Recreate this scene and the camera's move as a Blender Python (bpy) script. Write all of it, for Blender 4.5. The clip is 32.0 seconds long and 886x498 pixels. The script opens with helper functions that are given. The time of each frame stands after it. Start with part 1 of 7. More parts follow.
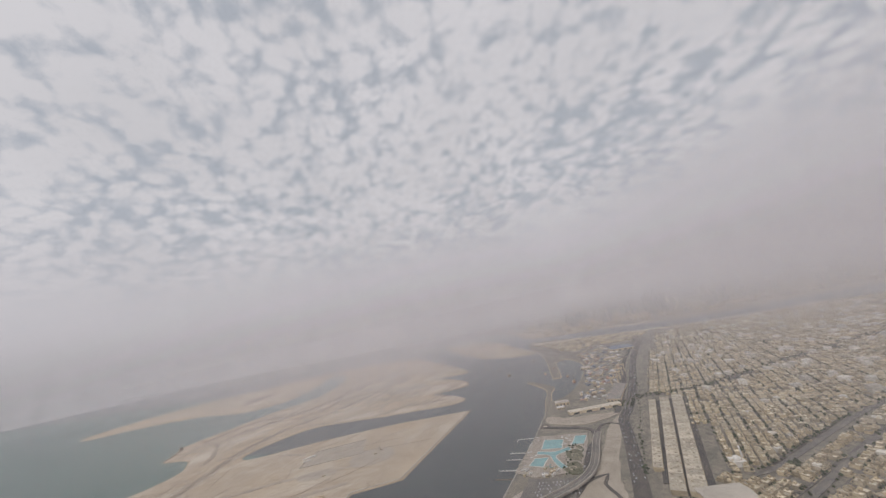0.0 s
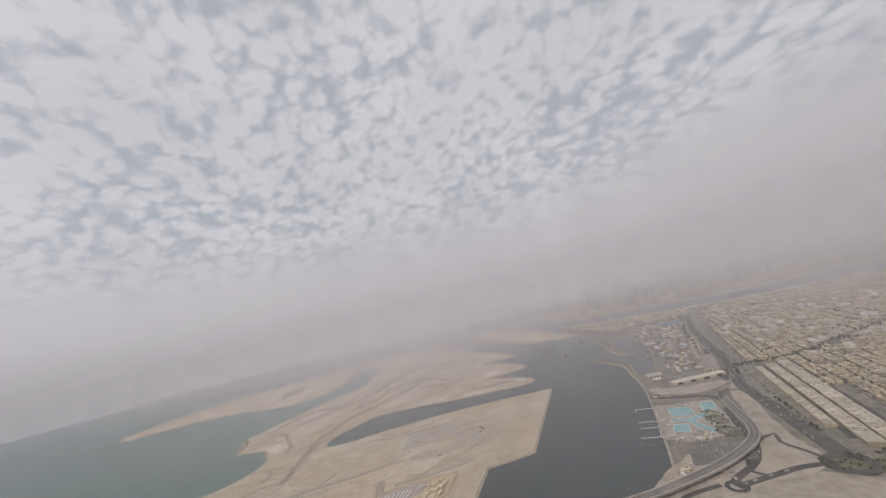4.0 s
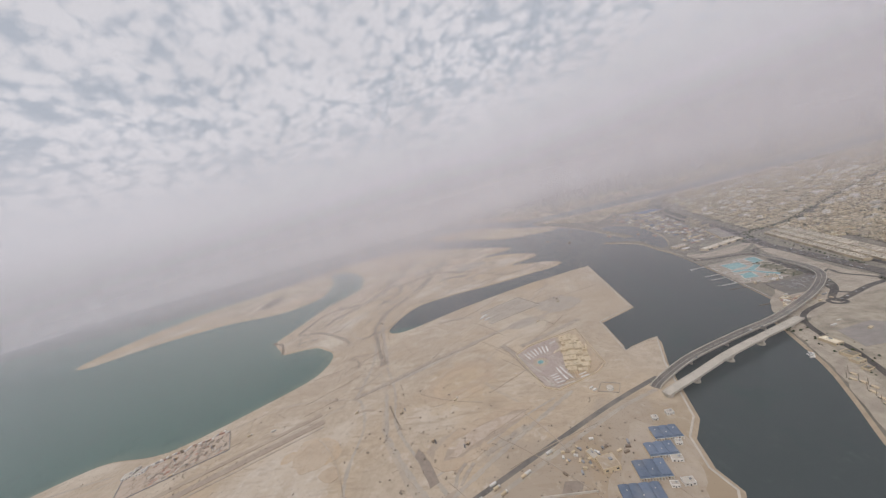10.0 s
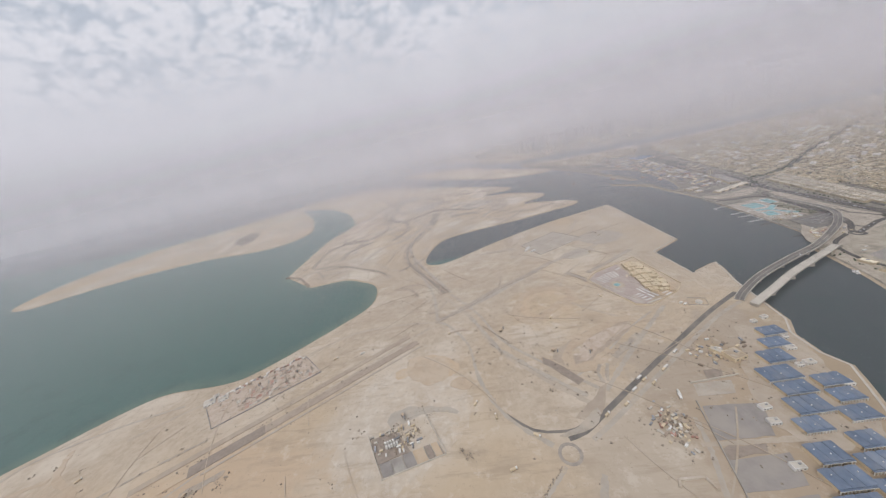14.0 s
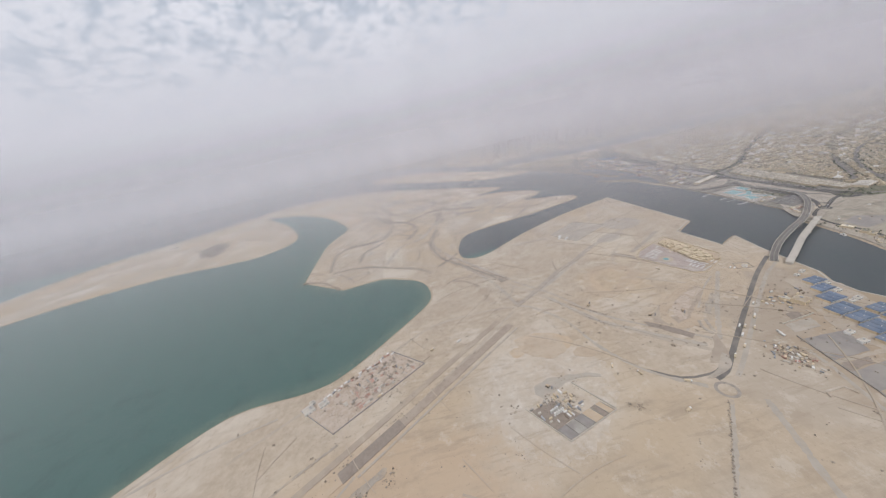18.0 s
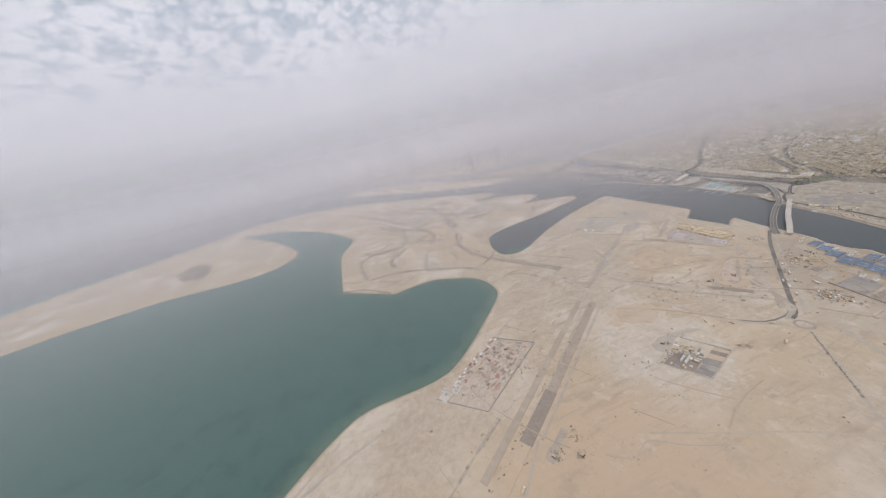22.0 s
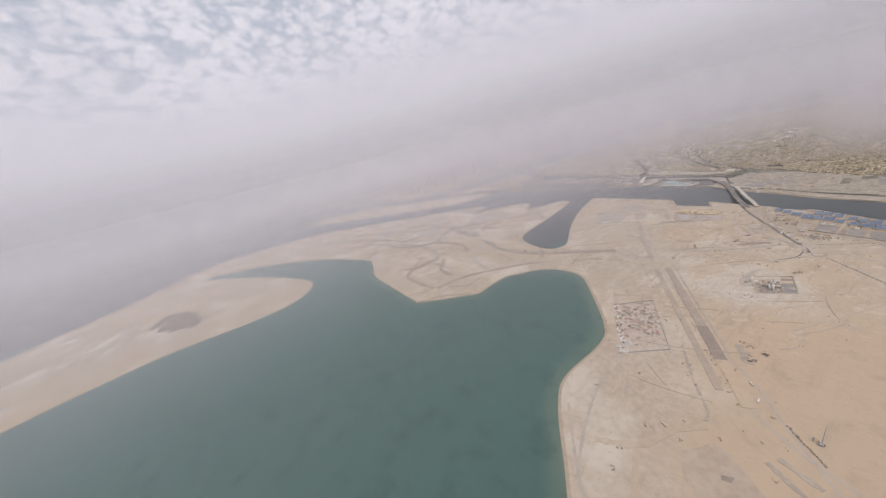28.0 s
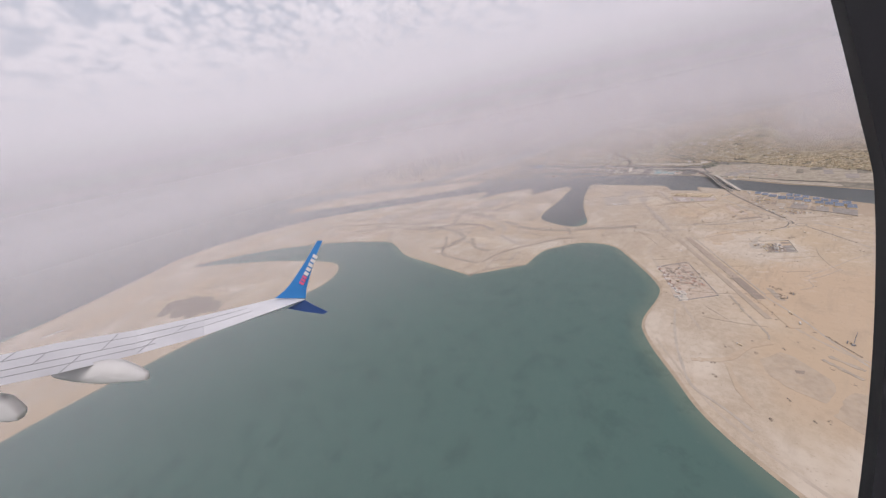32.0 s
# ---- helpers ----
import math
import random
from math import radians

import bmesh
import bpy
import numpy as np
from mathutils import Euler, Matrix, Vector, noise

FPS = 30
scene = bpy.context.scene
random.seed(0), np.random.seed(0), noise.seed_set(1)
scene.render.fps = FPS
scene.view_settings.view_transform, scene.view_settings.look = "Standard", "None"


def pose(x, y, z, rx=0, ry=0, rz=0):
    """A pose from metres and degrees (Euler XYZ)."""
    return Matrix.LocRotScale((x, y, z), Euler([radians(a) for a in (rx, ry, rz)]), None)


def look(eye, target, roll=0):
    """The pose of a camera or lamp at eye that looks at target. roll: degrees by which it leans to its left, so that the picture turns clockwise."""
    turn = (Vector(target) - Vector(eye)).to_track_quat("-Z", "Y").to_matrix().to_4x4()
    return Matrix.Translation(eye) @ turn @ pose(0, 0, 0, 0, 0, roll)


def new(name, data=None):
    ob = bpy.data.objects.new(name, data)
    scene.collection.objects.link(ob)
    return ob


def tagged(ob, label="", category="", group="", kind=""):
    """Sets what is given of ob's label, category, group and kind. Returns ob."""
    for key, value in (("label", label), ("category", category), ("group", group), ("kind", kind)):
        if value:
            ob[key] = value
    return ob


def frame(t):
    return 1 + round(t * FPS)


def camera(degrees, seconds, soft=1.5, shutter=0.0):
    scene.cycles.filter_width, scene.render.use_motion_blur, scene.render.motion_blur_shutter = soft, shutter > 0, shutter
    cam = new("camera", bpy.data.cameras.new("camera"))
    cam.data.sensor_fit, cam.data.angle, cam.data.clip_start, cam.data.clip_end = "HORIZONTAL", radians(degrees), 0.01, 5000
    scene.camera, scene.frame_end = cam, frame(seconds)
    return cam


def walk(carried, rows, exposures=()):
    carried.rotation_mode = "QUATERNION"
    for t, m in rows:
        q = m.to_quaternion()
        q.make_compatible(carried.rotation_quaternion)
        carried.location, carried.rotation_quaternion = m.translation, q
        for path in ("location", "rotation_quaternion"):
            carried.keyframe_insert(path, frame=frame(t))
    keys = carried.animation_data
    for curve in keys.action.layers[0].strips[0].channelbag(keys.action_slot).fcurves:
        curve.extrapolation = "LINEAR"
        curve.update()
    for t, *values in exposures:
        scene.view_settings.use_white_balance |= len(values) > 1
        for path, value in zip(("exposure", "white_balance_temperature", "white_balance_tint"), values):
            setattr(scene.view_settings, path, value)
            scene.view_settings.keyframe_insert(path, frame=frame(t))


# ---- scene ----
from mathutils.geometry import tessellate_polygon


def aim(x, y, z, yaw, pitch, roll):
    """Camera pose: yaw from +y to the left, pitch up, roll clockwise in the picture, in degrees."""
    a, b = radians(yaw), radians(pitch)
    way = Vector((-math.sin(a) * math.cos(b), math.cos(a) * math.cos(b), math.sin(b)))
    return look((x, y, z), Vector((x, y, z)) + way, roll)


cam = camera(112.91, 32.0, soft=1.3)
walk(cam, [
    (0.0, aim(0.02, 0.02, 118.93, 20.76, 14.66, -11.68)),
    (0.5, aim(-13.04, -4.58, 119.98, 20.78, 14.75, -11.72)),
    (1.0, aim(-26.10, -9.19, 121.04, 20.88, 14.63, -12.26)),
    (1.5, aim(-39.16, -13.78, 122.11, 20.87, 14.55, -12.94)),
    (2.0, aim(-52.23, -18.37, 123.18, 20.65, 14.41, -13.44)),
    (2.5, aim(-65.32, -22.93, 124.27, 20.72, 14.26, -13.65)),
    (3.0, aim(-78.43, -27.44, 125.38, 20.69, 13.72, -13.92)),
    (3.5, aim(-91.59, -31.88, 126.51, 20.59, 13.50, -13.80)),
    (5.5, aim(-145.62, -47.51, 131.82, 20.52, 12.13, -14.60)),
    (6.0, aim(-159.77, -50.42, 133.51, 20.08, 11.86, -14.57)),
    (6.5, aim(-174.04, -53.16, 135.25, 20.15, 10.98, -14.81)),
    (7.0, aim(-188.43, -55.72, 137.06, 20.30, 9.48, -15.06)),
    (7.5, aim(-202.95, -58.11, 138.93, 18.33, 7.24, -15.45)),
    (8.0, aim(-217.60, -60.35, 140.85, 14.37, 4.76, -15.08)),
    (8.5, aim(-232.40, -62.45, 142.80, 12.28, 0.99, -14.93)),
    (9.0, aim(-247.33, -64.46, 144.78, 13.09, -2.90, -15.67)),
    (9.5, aim(-262.38, -66.38, 146.76, 13.06, -4.76, -15.90)),
    (10.0, aim(-277.55, -68.24, 148.75, 13.05, -7.15, -16.09)),
    (10.5, aim(-292.80, -70.03, 150.72, 12.75, -9.54, -16.01)),
    (11.0, aim(-308.13, -71.76, 152.67, 12.22, -11.79, -15.71)),
    (11.5, aim(-323.52, -73.43, 154.58, 11.47, -14.01, -14.98)),
    (12.0, aim(-338.95, -75.03, 156.45, 10.47, -15.76, -14.33)),
    (12.5, aim(-354.42, -76.56, 158.27, 9.54, -16.97, -13.67)),
    (13.0, aim(-369.91, -78.03, 160.05, 8.55, -18.28, -13.38)),
    (13.5, aim(-385.44, -79.45, 161.79, 7.75, -19.09, -13.01)),
    (14.0, aim(-400.99, -80.81, 163.49, 7.10, -20.06, -13.22)),
    (14.5, aim(-416.57, -82.11, 165.15, 6.11, -20.65, -13.54)),
    (16.5, aim(-479.74, -86.06, 170.96, -0.00, -20.49, -12.68)),
    (17.0, aim(-495.89, -86.71, 172.47, -1.07, -20.95, -12.89)),
    (17.5, aim(-512.10, -87.30, 174.01, -2.14, -20.99, -12.76)),
    (18.0, aim(-528.38, -87.80, 175.58, -3.28, -20.98, -12.68)),
    (18.5, aim(-544.73, -88.17, 177.23, -4.59, -20.85, -12.75)),
    (19.0, aim(-561.16, -88.37, 178.95, -5.51, -20.53, -12.68)),
    (19.5, aim(-577.67, -88.36, 180.77, -6.60, -20.27, -12.61)),
    (20.0, aim(-594.30, -88.09, 182.69, -7.81, -20.31, -12.78)),
    (20.5, aim(-611.04, -87.53, 184.71, -8.95, -20.54, -12.86)),
    (21.0, aim(-627.90, -86.65, 186.81, -10.09, -20.70, -12.96)),
    (21.5, aim(-644.88, -85.41, 189.01, -11.45, -20.52, -13.04)),
    (22.0, aim(-661.99, -83.81, 191.27, -12.72, -20.40, -13.08)),
    (22.5, aim(-679.20, -81.83, 193.60, -14.17, -20.27, -13.43)),
    (23.0, aim(-696.51, -79.47, 195.98, -15.73, -19.93, -13.40)),
    (23.5, aim(-713.91, -76.74, 198.40, -16.94, -19.82, -13.80)),
    (24.0, aim(-731.39, -73.66, 200.83, -18.10, -19.99, -14.15)),
    (24.5, aim(-748.93, -70.24, 203.28, -19.19, -19.95, -14.08)),
    (25.0, aim(-766.52, -66.51, 205.73, -20.28, -19.97, -14.17)),
    (25.5, aim(-784.16, -62.50, 208.17, -21.57, -19.59, -14.19)),
    (27.5, aim(-855.38, -40.06, 217.66, -26.37, -18.77, -14.66)),
    (28.0, aim(-873.16, -33.50, 219.93, -27.44, -18.83, -14.73)),
    (28.5, aim(-890.92, -26.82, 222.19, -28.61, -18.84, -14.53)),
    (29.0, aim(-908.68, -20.04, 224.43, -29.74, -19.02, -14.03)),
    (29.5, aim(-926.42, -13.18, 226.66, -30.46, -19.91, -13.62)),
    (30.0, aim(-944.15, -6.27, 228.89, -31.36, -20.39, -13.29)),
    (30.5, aim(-961.86, 0.69, 231.10, -32.19, -20.97, -12.88)),
    (31.0, aim(-979.57, 7.66, 233.32, -33.04, -21.49, -12.49)),
    (31.5, aim(-997.28, 14.65, 235.53, -34.29, -21.43, -12.46)),
    (32.0, aim(-1014.98, 21.65, 237.75, -35.03, -22.15, -12.52)),
], exposures=[(0, -0.34, 6520, 11.5), (6, -0.33, 6520, 12), (9, -0.24, 6480, 12.5), (13, -0.07, 6300, 11), (19, -0.02, 6170, 10.5), (25, -0.03, 6310, 14), (30, 0.0, 6420, 17), (32, 0.03, 6460, 18.5)])

# ---- light ----
SUN_TURN, SUN_UP = radians(200), radians(48)
world = bpy.data.worlds.new("hazy_sky")
scene.world = world
world.use_nodes = True
scene.cycles.transparent_max_bounces = 64


def node(tree, kind, at=()):
    """A node with its inputs (by name or number)."""
    n = tree.nodes.new(kind)
    for key, value in dict(at).items():
        if isinstance(value, bpy.types.NodeSocket):
            tree.links.new(value, n.inputs[key])
        else:
            n.inputs[key].default_value = value
    return n


def math_node(tree, op, a, b=0.0, clamp=False):
    n = node(tree, "ShaderNodeMath", {0: a, 1: b})
    n.operation = op
    n.use_clamp = clamp
    return n.outputs[0]


def mix(tree, factor, a, b):
    n = tree.nodes.new("ShaderNodeMix")
    n.data_type = "RGBA"
    for key, value in ((0, factor), (6, a), (7, b)):
        if isinstance(value, bpy.types.NodeSocket):
            tree.links.new(value, n.inputs[key])
        else:
            n.inputs[key].default_value = value
    return n.outputs[2]


def ramp(tree, value, lo, hi):
    n = node(tree, "ShaderNodeMapRange", {0: value, 1: lo, 2: hi, 3: 0.0, 4: 1.0})
    n.interpolation_type = "SMOOTHSTEP"
    return n.outputs[0]


def rgb(r, g, b):
    return (r, g, b, 1.0)


HAZE = rgb(0.425, 0.41, 0.425)
GLARE = rgb(0.655, 0.64, 0.675)


def build_sky():
    tree = world.node_tree
    tree.nodes.clear()
    way = node(tree, "ShaderNodeTexCoord").outputs["Generated"]
    split = node(tree, "ShaderNodeSeparateXYZ", {0: way})
    up = split.outputs[2]
    sky = node(tree, "ShaderNodeTexSky")
    sky.sky_type, sky.sun_disc, sky.sun_elevation, sky.sun_rotation, sky.dust_density = "NISHITA", False, SUN_UP, SUN_TURN, 4.0
    blue = node(tree, "ShaderNodeVectorMath", {0: sky.outputs[0], 1: (0.09, 0.09, 0.09)})
    blue.operation = "MULTIPLY"
    blue = blue.outputs[0]
    # cloud deck: directions met with a level sheet overhead
    low = math_node(tree, "ADD", math_node(tree, "MAXIMUM", up, 0.03), 0.42)
    flat = node(tree, "ShaderNodeCombineXYZ", {0: math_node(tree, "DIVIDE", split.outputs[0], low), 1: math_node(tree, "DIVIDE", split.outputs[1], low), 2: 0.0}).outputs[0]
    turned = node(tree, "ShaderNodeMapping", {0: flat, 2: (0, 0, radians(-25)), 3: (1.0, 1.12, 1.0)}).outputs[0]
    warp = node(tree, "ShaderNodeTexNoise", {0: turned, 2: 7.0, 3: 2.0})
    bent = mix(tree, 0.06, turned, warp.outputs[1])
    puffs = node(tree, "ShaderNodeTexVoronoi", {0: bent, 2: 18.0})
    puffs.feature = "SMOOTH_F1"
    puffs.inputs["Smoothness"].default_value = 0.45
    small = node(tree, "ShaderNodeTexVoronoi", {0: bent, 2: 36.0})
    small.feature = "SMOOTH_F1"
    small.inputs["Smoothness"].default_value = 0.5
    wisps = node(tree, "ShaderNodeTexNoise", {0: bent, 2: 44.0, 3: 4.0, 4: 0.6}).outputs[0]
    broad = node(tree, "ShaderNodeTexNoise", {0: turned, 2: 1.5, 3: 3.0, 4: 0.5}).outputs[0]
    heaps = math_node(tree, "ADD", math_node(tree, "MULTIPLY", puffs.outputs[0], 0.62), math_node(tree, "MULTIPLY", small.outputs[0], 0.38))
    cover = math_node(tree, "SUBTRACT", math_node(tree, "ADD", math_node(tree, "MULTIPLY", wisps, 0.45), math_node(tree, "MULTIPLY", broad, 0.62)), math_node(tree, "MULTIPLY", heaps, 0.85))
    cover = ramp(tree, cover, -0.15, 0.21)
    tone = node(tree, "ShaderNodeTexNoise", {0: bent, 2: 2.2, 3: 3.0}).outputs[0]
    white = mix(tree, ramp(tree, tone, 0.3, 0.7), rgb(0.715, 0.712, 0.742), rgb(0.79, 0.785, 0.817))
    gap = mix(tree, 0.22, rgb(0.60, 0.64, 0.695), blue)
    deck = mix(tree, cover, gap, white)
    low_sky = mix(tree, ramp(tree, up, -0.02, 0.17), HAZE, GLARE)
    col = mix(tree, ramp(tree, up, 0.10, 0.42), low_sky, deck)
    back = node(tree, "ShaderNodeBackground", {0: col, 1: 1.0})
    out = node(tree, "ShaderNodeOutputWorld", {0: back.outputs[0]})


build_sky()
sun_data = bpy.data.lights.new("sun", "SUN")
sun_data.energy, sun_data.angle, sun_data.color = 1.2, radians(14), (1.0, 0.96, 0.91)
sun = new("sun", sun_data)
sun.matrix_world = look((0, 0, 0), (-math.sin(SUN_TURN) * math.cos(SUN_UP), -math.cos(SUN_TURN) * math.cos(SUN_UP), -math.sin(SUN_UP)))


# ---- materials ----
def sand_colour(t):
    """Colour of the bare sand at a place, in grain, pale drifts and broad tracts of other soil."""
    spot = node(t, "ShaderNodeNewGeometry").outputs["Position"]
    fine = node(t, "ShaderNodeTexNoise", {0: spot, 2: 1.0 / 5.0, 3: 7.0, 4: 0.7}).outputs[0]
    middle = node(t, "ShaderNodeTexNoise", {0: node(t, "ShaderNodeMapping", {0: spot, 1: (90, 510, 0)}).outputs[0], 2: 1.0 / 22.0, 3: 6.0, 4: 0.66})
    pale = node(t, "ShaderNodeTexNoise", {0: spot, 2: 1.0 / 70.0, 3: 5.0, 4: 0.6}).outputs[0]
    warm = node(t, "ShaderNodeTexNoise", {0: node(t, "ShaderNodeMapping", {0: spot, 1: (310, 40, 0)}).outputs[0], 2: 1.0 / 150.0, 3: 4.0, 4: 0.55}).outputs[0]
    drift = node(t, "ShaderNodeTexNoise", {0: node(t, "ShaderNodeMapping", {0: spot, 2: (0, 0, -0.6), 3: (0.25, 1.0, 1.0)}).outputs[0], 2: 1.0 / 11.0, 3: 5.0, 4: 0.6}).outputs[0]
    col = mix(t, ramp(t, fine, 0.3, 0.7), rgb(0.44, 0.372, 0.295), rgb(0.54, 0.465, 0.378))
    col = mix(t, ramp(t, pale, 0.46, 0.64), col, rgb(0.60, 0.535, 0.452))
    col = mix(t, math_node(t, "MULTIPLY", ramp(t, warm, 0.44, 0.66), 0.7), col, rgb(0.525, 0.425, 0.312))
    shove = node(t, "ShaderNodeVectorMath", {0: middle.outputs[1], 1: (70.0, 70.0, 0.0)})
    shove.operation = "MULTIPLY"
    moved = node(t, "ShaderNodeVectorMath", {0: spot, 1: shove.outputs[0]})
    moved.operation = "ADD"
    for x, y, reach, tone, most in SOILS:
        gap = node(t, "ShaderNodeVectorMath", {0: moved.outputs[0], 1: (x + 35.0, y + 35.0, TOP)})
        gap.operation = "DISTANCE"
        share = math_node(t, "SUBTRACT", 1.0, ramp(t, gap.outputs["Value"], reach * 0.55, reach))
        col = mix(t, math_node(t, "MULTIPLY", share, most), col, rgb(*tone))
    col = mix(t, math_node(t, "MULTIPLY", ramp(t, middle.outputs[0], 0.51, 0.70), 0.48), col, rgb(0.395, 0.322, 0.245))
    # ground that diggers and lorries have worked over: scrapes both ways, crusts of white fill
    far_off = node(t, "ShaderNodeVectorMath", {0: moved.outputs[0], 1: (-375.0, 215.0, TOP)})
    far_off.operation = "DISTANCE"
    worked = math_node(t, "SUBTRACT", 1.0, ramp(t, far_off.outputs["Value"], 150.0, 330.0))
    for angle, shift in ((-0.61, 40.0), (-2.12, 170.0)):
        lie = node(t, "ShaderNodeMapping", {0: spot, 1: (shift, shift, 0), 2: (0, 0, angle), 3: (0.16, 1.0, 1.0)}).outputs[0]
        cut = node(t, "ShaderNodeTexNoise", {0: lie, 2: 1.0 / 6.0, 3: 6.0, 4: 0.68}).outputs[0]
        col = mix(t, math_node(t, "MULTIPLY", math_node(t, "MULTIPLY", ramp(t, cut, 0.54, 0.66), worked), 0.42), col, rgb(0.36, 0.295, 0.23))
    crust = node(t, "ShaderNodeTexNoise", {0: node(t, "ShaderNodeMapping", {0: spot, 1: (20, 700, 0)}).outputs[0], 2: 1.0 / 13.0, 3: 7.0, 4: 0.72}).outputs[0]
    col = mix(t, math_node(t, "MULTIPLY", math_node(t, "MULTIPLY", ramp(t, crust, 0.53, 0.68), worked), 0.5), col, rgb(0.655, 0.60, 0.52))
    col = mix(t, math_node(t, "MULTIPLY", ramp(t, drift, 0.50, 0.78), 0.5), col, rgb(0.41, 0.342, 0.268))
    speck = node(t, "ShaderNodeTexNoise", {0: spot, 2: 1.0 / 2.2, 3: 3.0, 4: 0.6}).outputs[0]
    col = mix(t, math_node(t, "MULTIPLY", ramp(t, speck, 0.61, 0.72), 0.42), col, rgb(0.36, 0.295, 0.23))
    return node(t, "ShaderNodeHueSaturation", {1: 1.2, 2: 0.98, 4: col}).outputs[0]


# tracts of other soil: centre, reach, colour, share
SOILS = (
    (-575, -15, 95, (0.53, 0.42, 0.315), 0.85),
    (-700, -30, 80, (0.52, 0.415, 0.31), 0.75),
    (-475, 62, 62, (0.58, 0.525, 0.455), 0.5),
    (-350, 162, 42, (0.525, 0.425, 0.31), 0.7),
    (-320, 100, 50, (0.51, 0.415, 0.31), 0.6),
    (-330, 20, 45, (0.47, 0.405, 0.33), 0.8),
    (-262, 40, 72, (0.405, 0.328, 0.25), 0.8),
    (-275, -25, 66, (0.40, 0.325, 0.25), 0.8),
    (-216, 70, 58, (0.385, 0.315, 0.235), 0.8),
    (-228, 12, 62, (0.385, 0.315, 0.237), 0.8),
    (-300, 75, 34, (0.42, 0.36, 0.295), 0.8),
    (-240, 105, 24, (0.42, 0.36, 0.295), 0.8),
)


def surface(name, a, b, size=4.0, c=None, big=40.0, rough=0.8, metal=0.0, bump=0.2, lot=0.0, stretch=None, place="Position", worn=0.0):
    """A procedural surface: a and b mixed by fine grain, c laid over in broad patches, lot: change from piece to piece, worn: share of thin, broken cover."""
    m = bpy.data.materials.new(name)
    m.use_nodes = True
    t = m.node_tree
    bsdf = t.nodes["Principled BSDF"]
    spot = node(t, "ShaderNodeNewGeometry").outputs["Position"] if place == "Position" else node(t, "ShaderNodeTexCoord").outputs["Object"]
    if stretch:
        spot = node(t, "ShaderNodeMapping", {0: spot, 2: (0, 0, stretch[0]), 3: stretch[1]}).outputs[0]
    fine = node(t, "ShaderNodeTexNoise", {0: spot, 2: 1.0 / size, 3: 6.0, 4: 0.62}).outputs[0]
    col = mix(t, ramp(t, fine, 0.3, 0.7), rgb(*a), rgb(*b))
    if c:
        broad = node(t, "ShaderNodeTexNoise", {0: spot, 2: 1.0 / big, 3: 4.0, 4: 0.6}).outputs[0]
        col = mix(t, ramp(t, broad, 0.42, 0.72), col, rgb(*c))
    if lot:
        any_piece = node(t, "ShaderNodeNewGeometry").outputs["Random Per Island"]
        each = node(t, "ShaderNodeObjectInfo").outputs["Random"]
        both = math_node(t, "FRACT", math_node(t, "ADD", any_piece, each))
        value = math_node(t, "ADD", math_node(t, "MULTIPLY", both, lot), 1.0 - lot * 0.6)
        col = node(t, "ShaderNodeHueSaturation", {1: 1.0, 2: value, 4: col}).outputs[0]
    if worn:
        thin = node(t, "ShaderNodeTexNoise", {0: spot, 2: 1.0 / 7.0, 3: 6.0, 4: 0.78}).outputs[0]
        col = mix(t, ramp(t, thin, worn - 0.22, worn + 0.22), sand_colour(t), col)
    t.links.new(col, bsdf.inputs["Base Color"])
    t.links.new(math_node(t, "ADD", math_node(t, "MULTIPLY", fine, 0.15), rough - 0.07), bsdf.inputs["Roughness"])
    bsdf.inputs["Metallic"].default_value = metal
    if bump:
        n = node(t, "ShaderNodeBump", {0: bump, 1: size * 0.1, "Height": fine})
        t.links.new(n.outputs[0], bsdf.inputs["Normal"])
    return m


def haze_material(name, share, top, fades="", low=-6.0, thin_west=False):
    """Dust hanging in the air: lets most light through and scatters the rest, thinner at the ground and aloft; fades: the end at which the bank thins out."""
    m = bpy.data.materials.new(name)
    m.use_nodes = True
    t = m.node_tree
    t.nodes.clear()
    z = node(t, "ShaderNodeSeparateXYZ", {0: node(t, "ShaderNodeNewGeometry").outputs["Position"]}).outputs[2]
    aloft = math_node(t, "POWER", math_node(t, "DIVIDE", math_node(t, "MAXIMUM", z, 0.0), top * 0.72), 4.0)
    dens = math_node(t, "MULTIPLY", ramp(t, z, low, 75.0), math_node(t, "DIVIDE", 1.0, math_node(t, "ADD", aloft, 1.0)))
    dens = math_node(t, "MULTIPLY", dens, share)
    if fades:
        y = node(t, "ShaderNodeSeparateXYZ", {0: node(t, "ShaderNodeNewGeometry").outputs["Position"]}).outputs[1]
        share_y = ramp(t, y, 70.0, 420.0) if fades == "south" else math_node(t, "SUBTRACT", 1.0, ramp(t, y, 40.0, 170.0))
        dens = math_node(t, "MULTIPLY", dens, share_y)
    if thin_west:
        x = node(t, "ShaderNodeSeparateXYZ", {0: node(t, "ShaderNodeNewGeometry").outputs["Position"]}).outputs[0]
        dens = math_node(t, "MULTIPLY", dens, math_node(t, "ADD", 0.6, math_node(t, "MULTIPLY", ramp(t, x, -800.0, -320.0), 0.4)))
    front = node(t, "ShaderNodeBsdfDiffuse", {0: HAZE_TINT})
    behind = node(t, "ShaderNodeBsdfTranslucent", {0: HAZE_TINT})
    dust = node(t, "ShaderNodeMixShader", {0: 0.5, 1: front.outputs[0], 2: behind.outputs[0]})
    clear = node(t, "ShaderNodeBsdfTransparent")
    air = node(t, "ShaderNodeMixShader", {0: dens, 1: clear.outputs[0], 2: dust.outputs[0]})
    node(t, "ShaderNodeOutputMaterial", {0: air.outputs[0]})
    return m


HAZE_TINT = rgb(0.94, 0.918, 0.945)


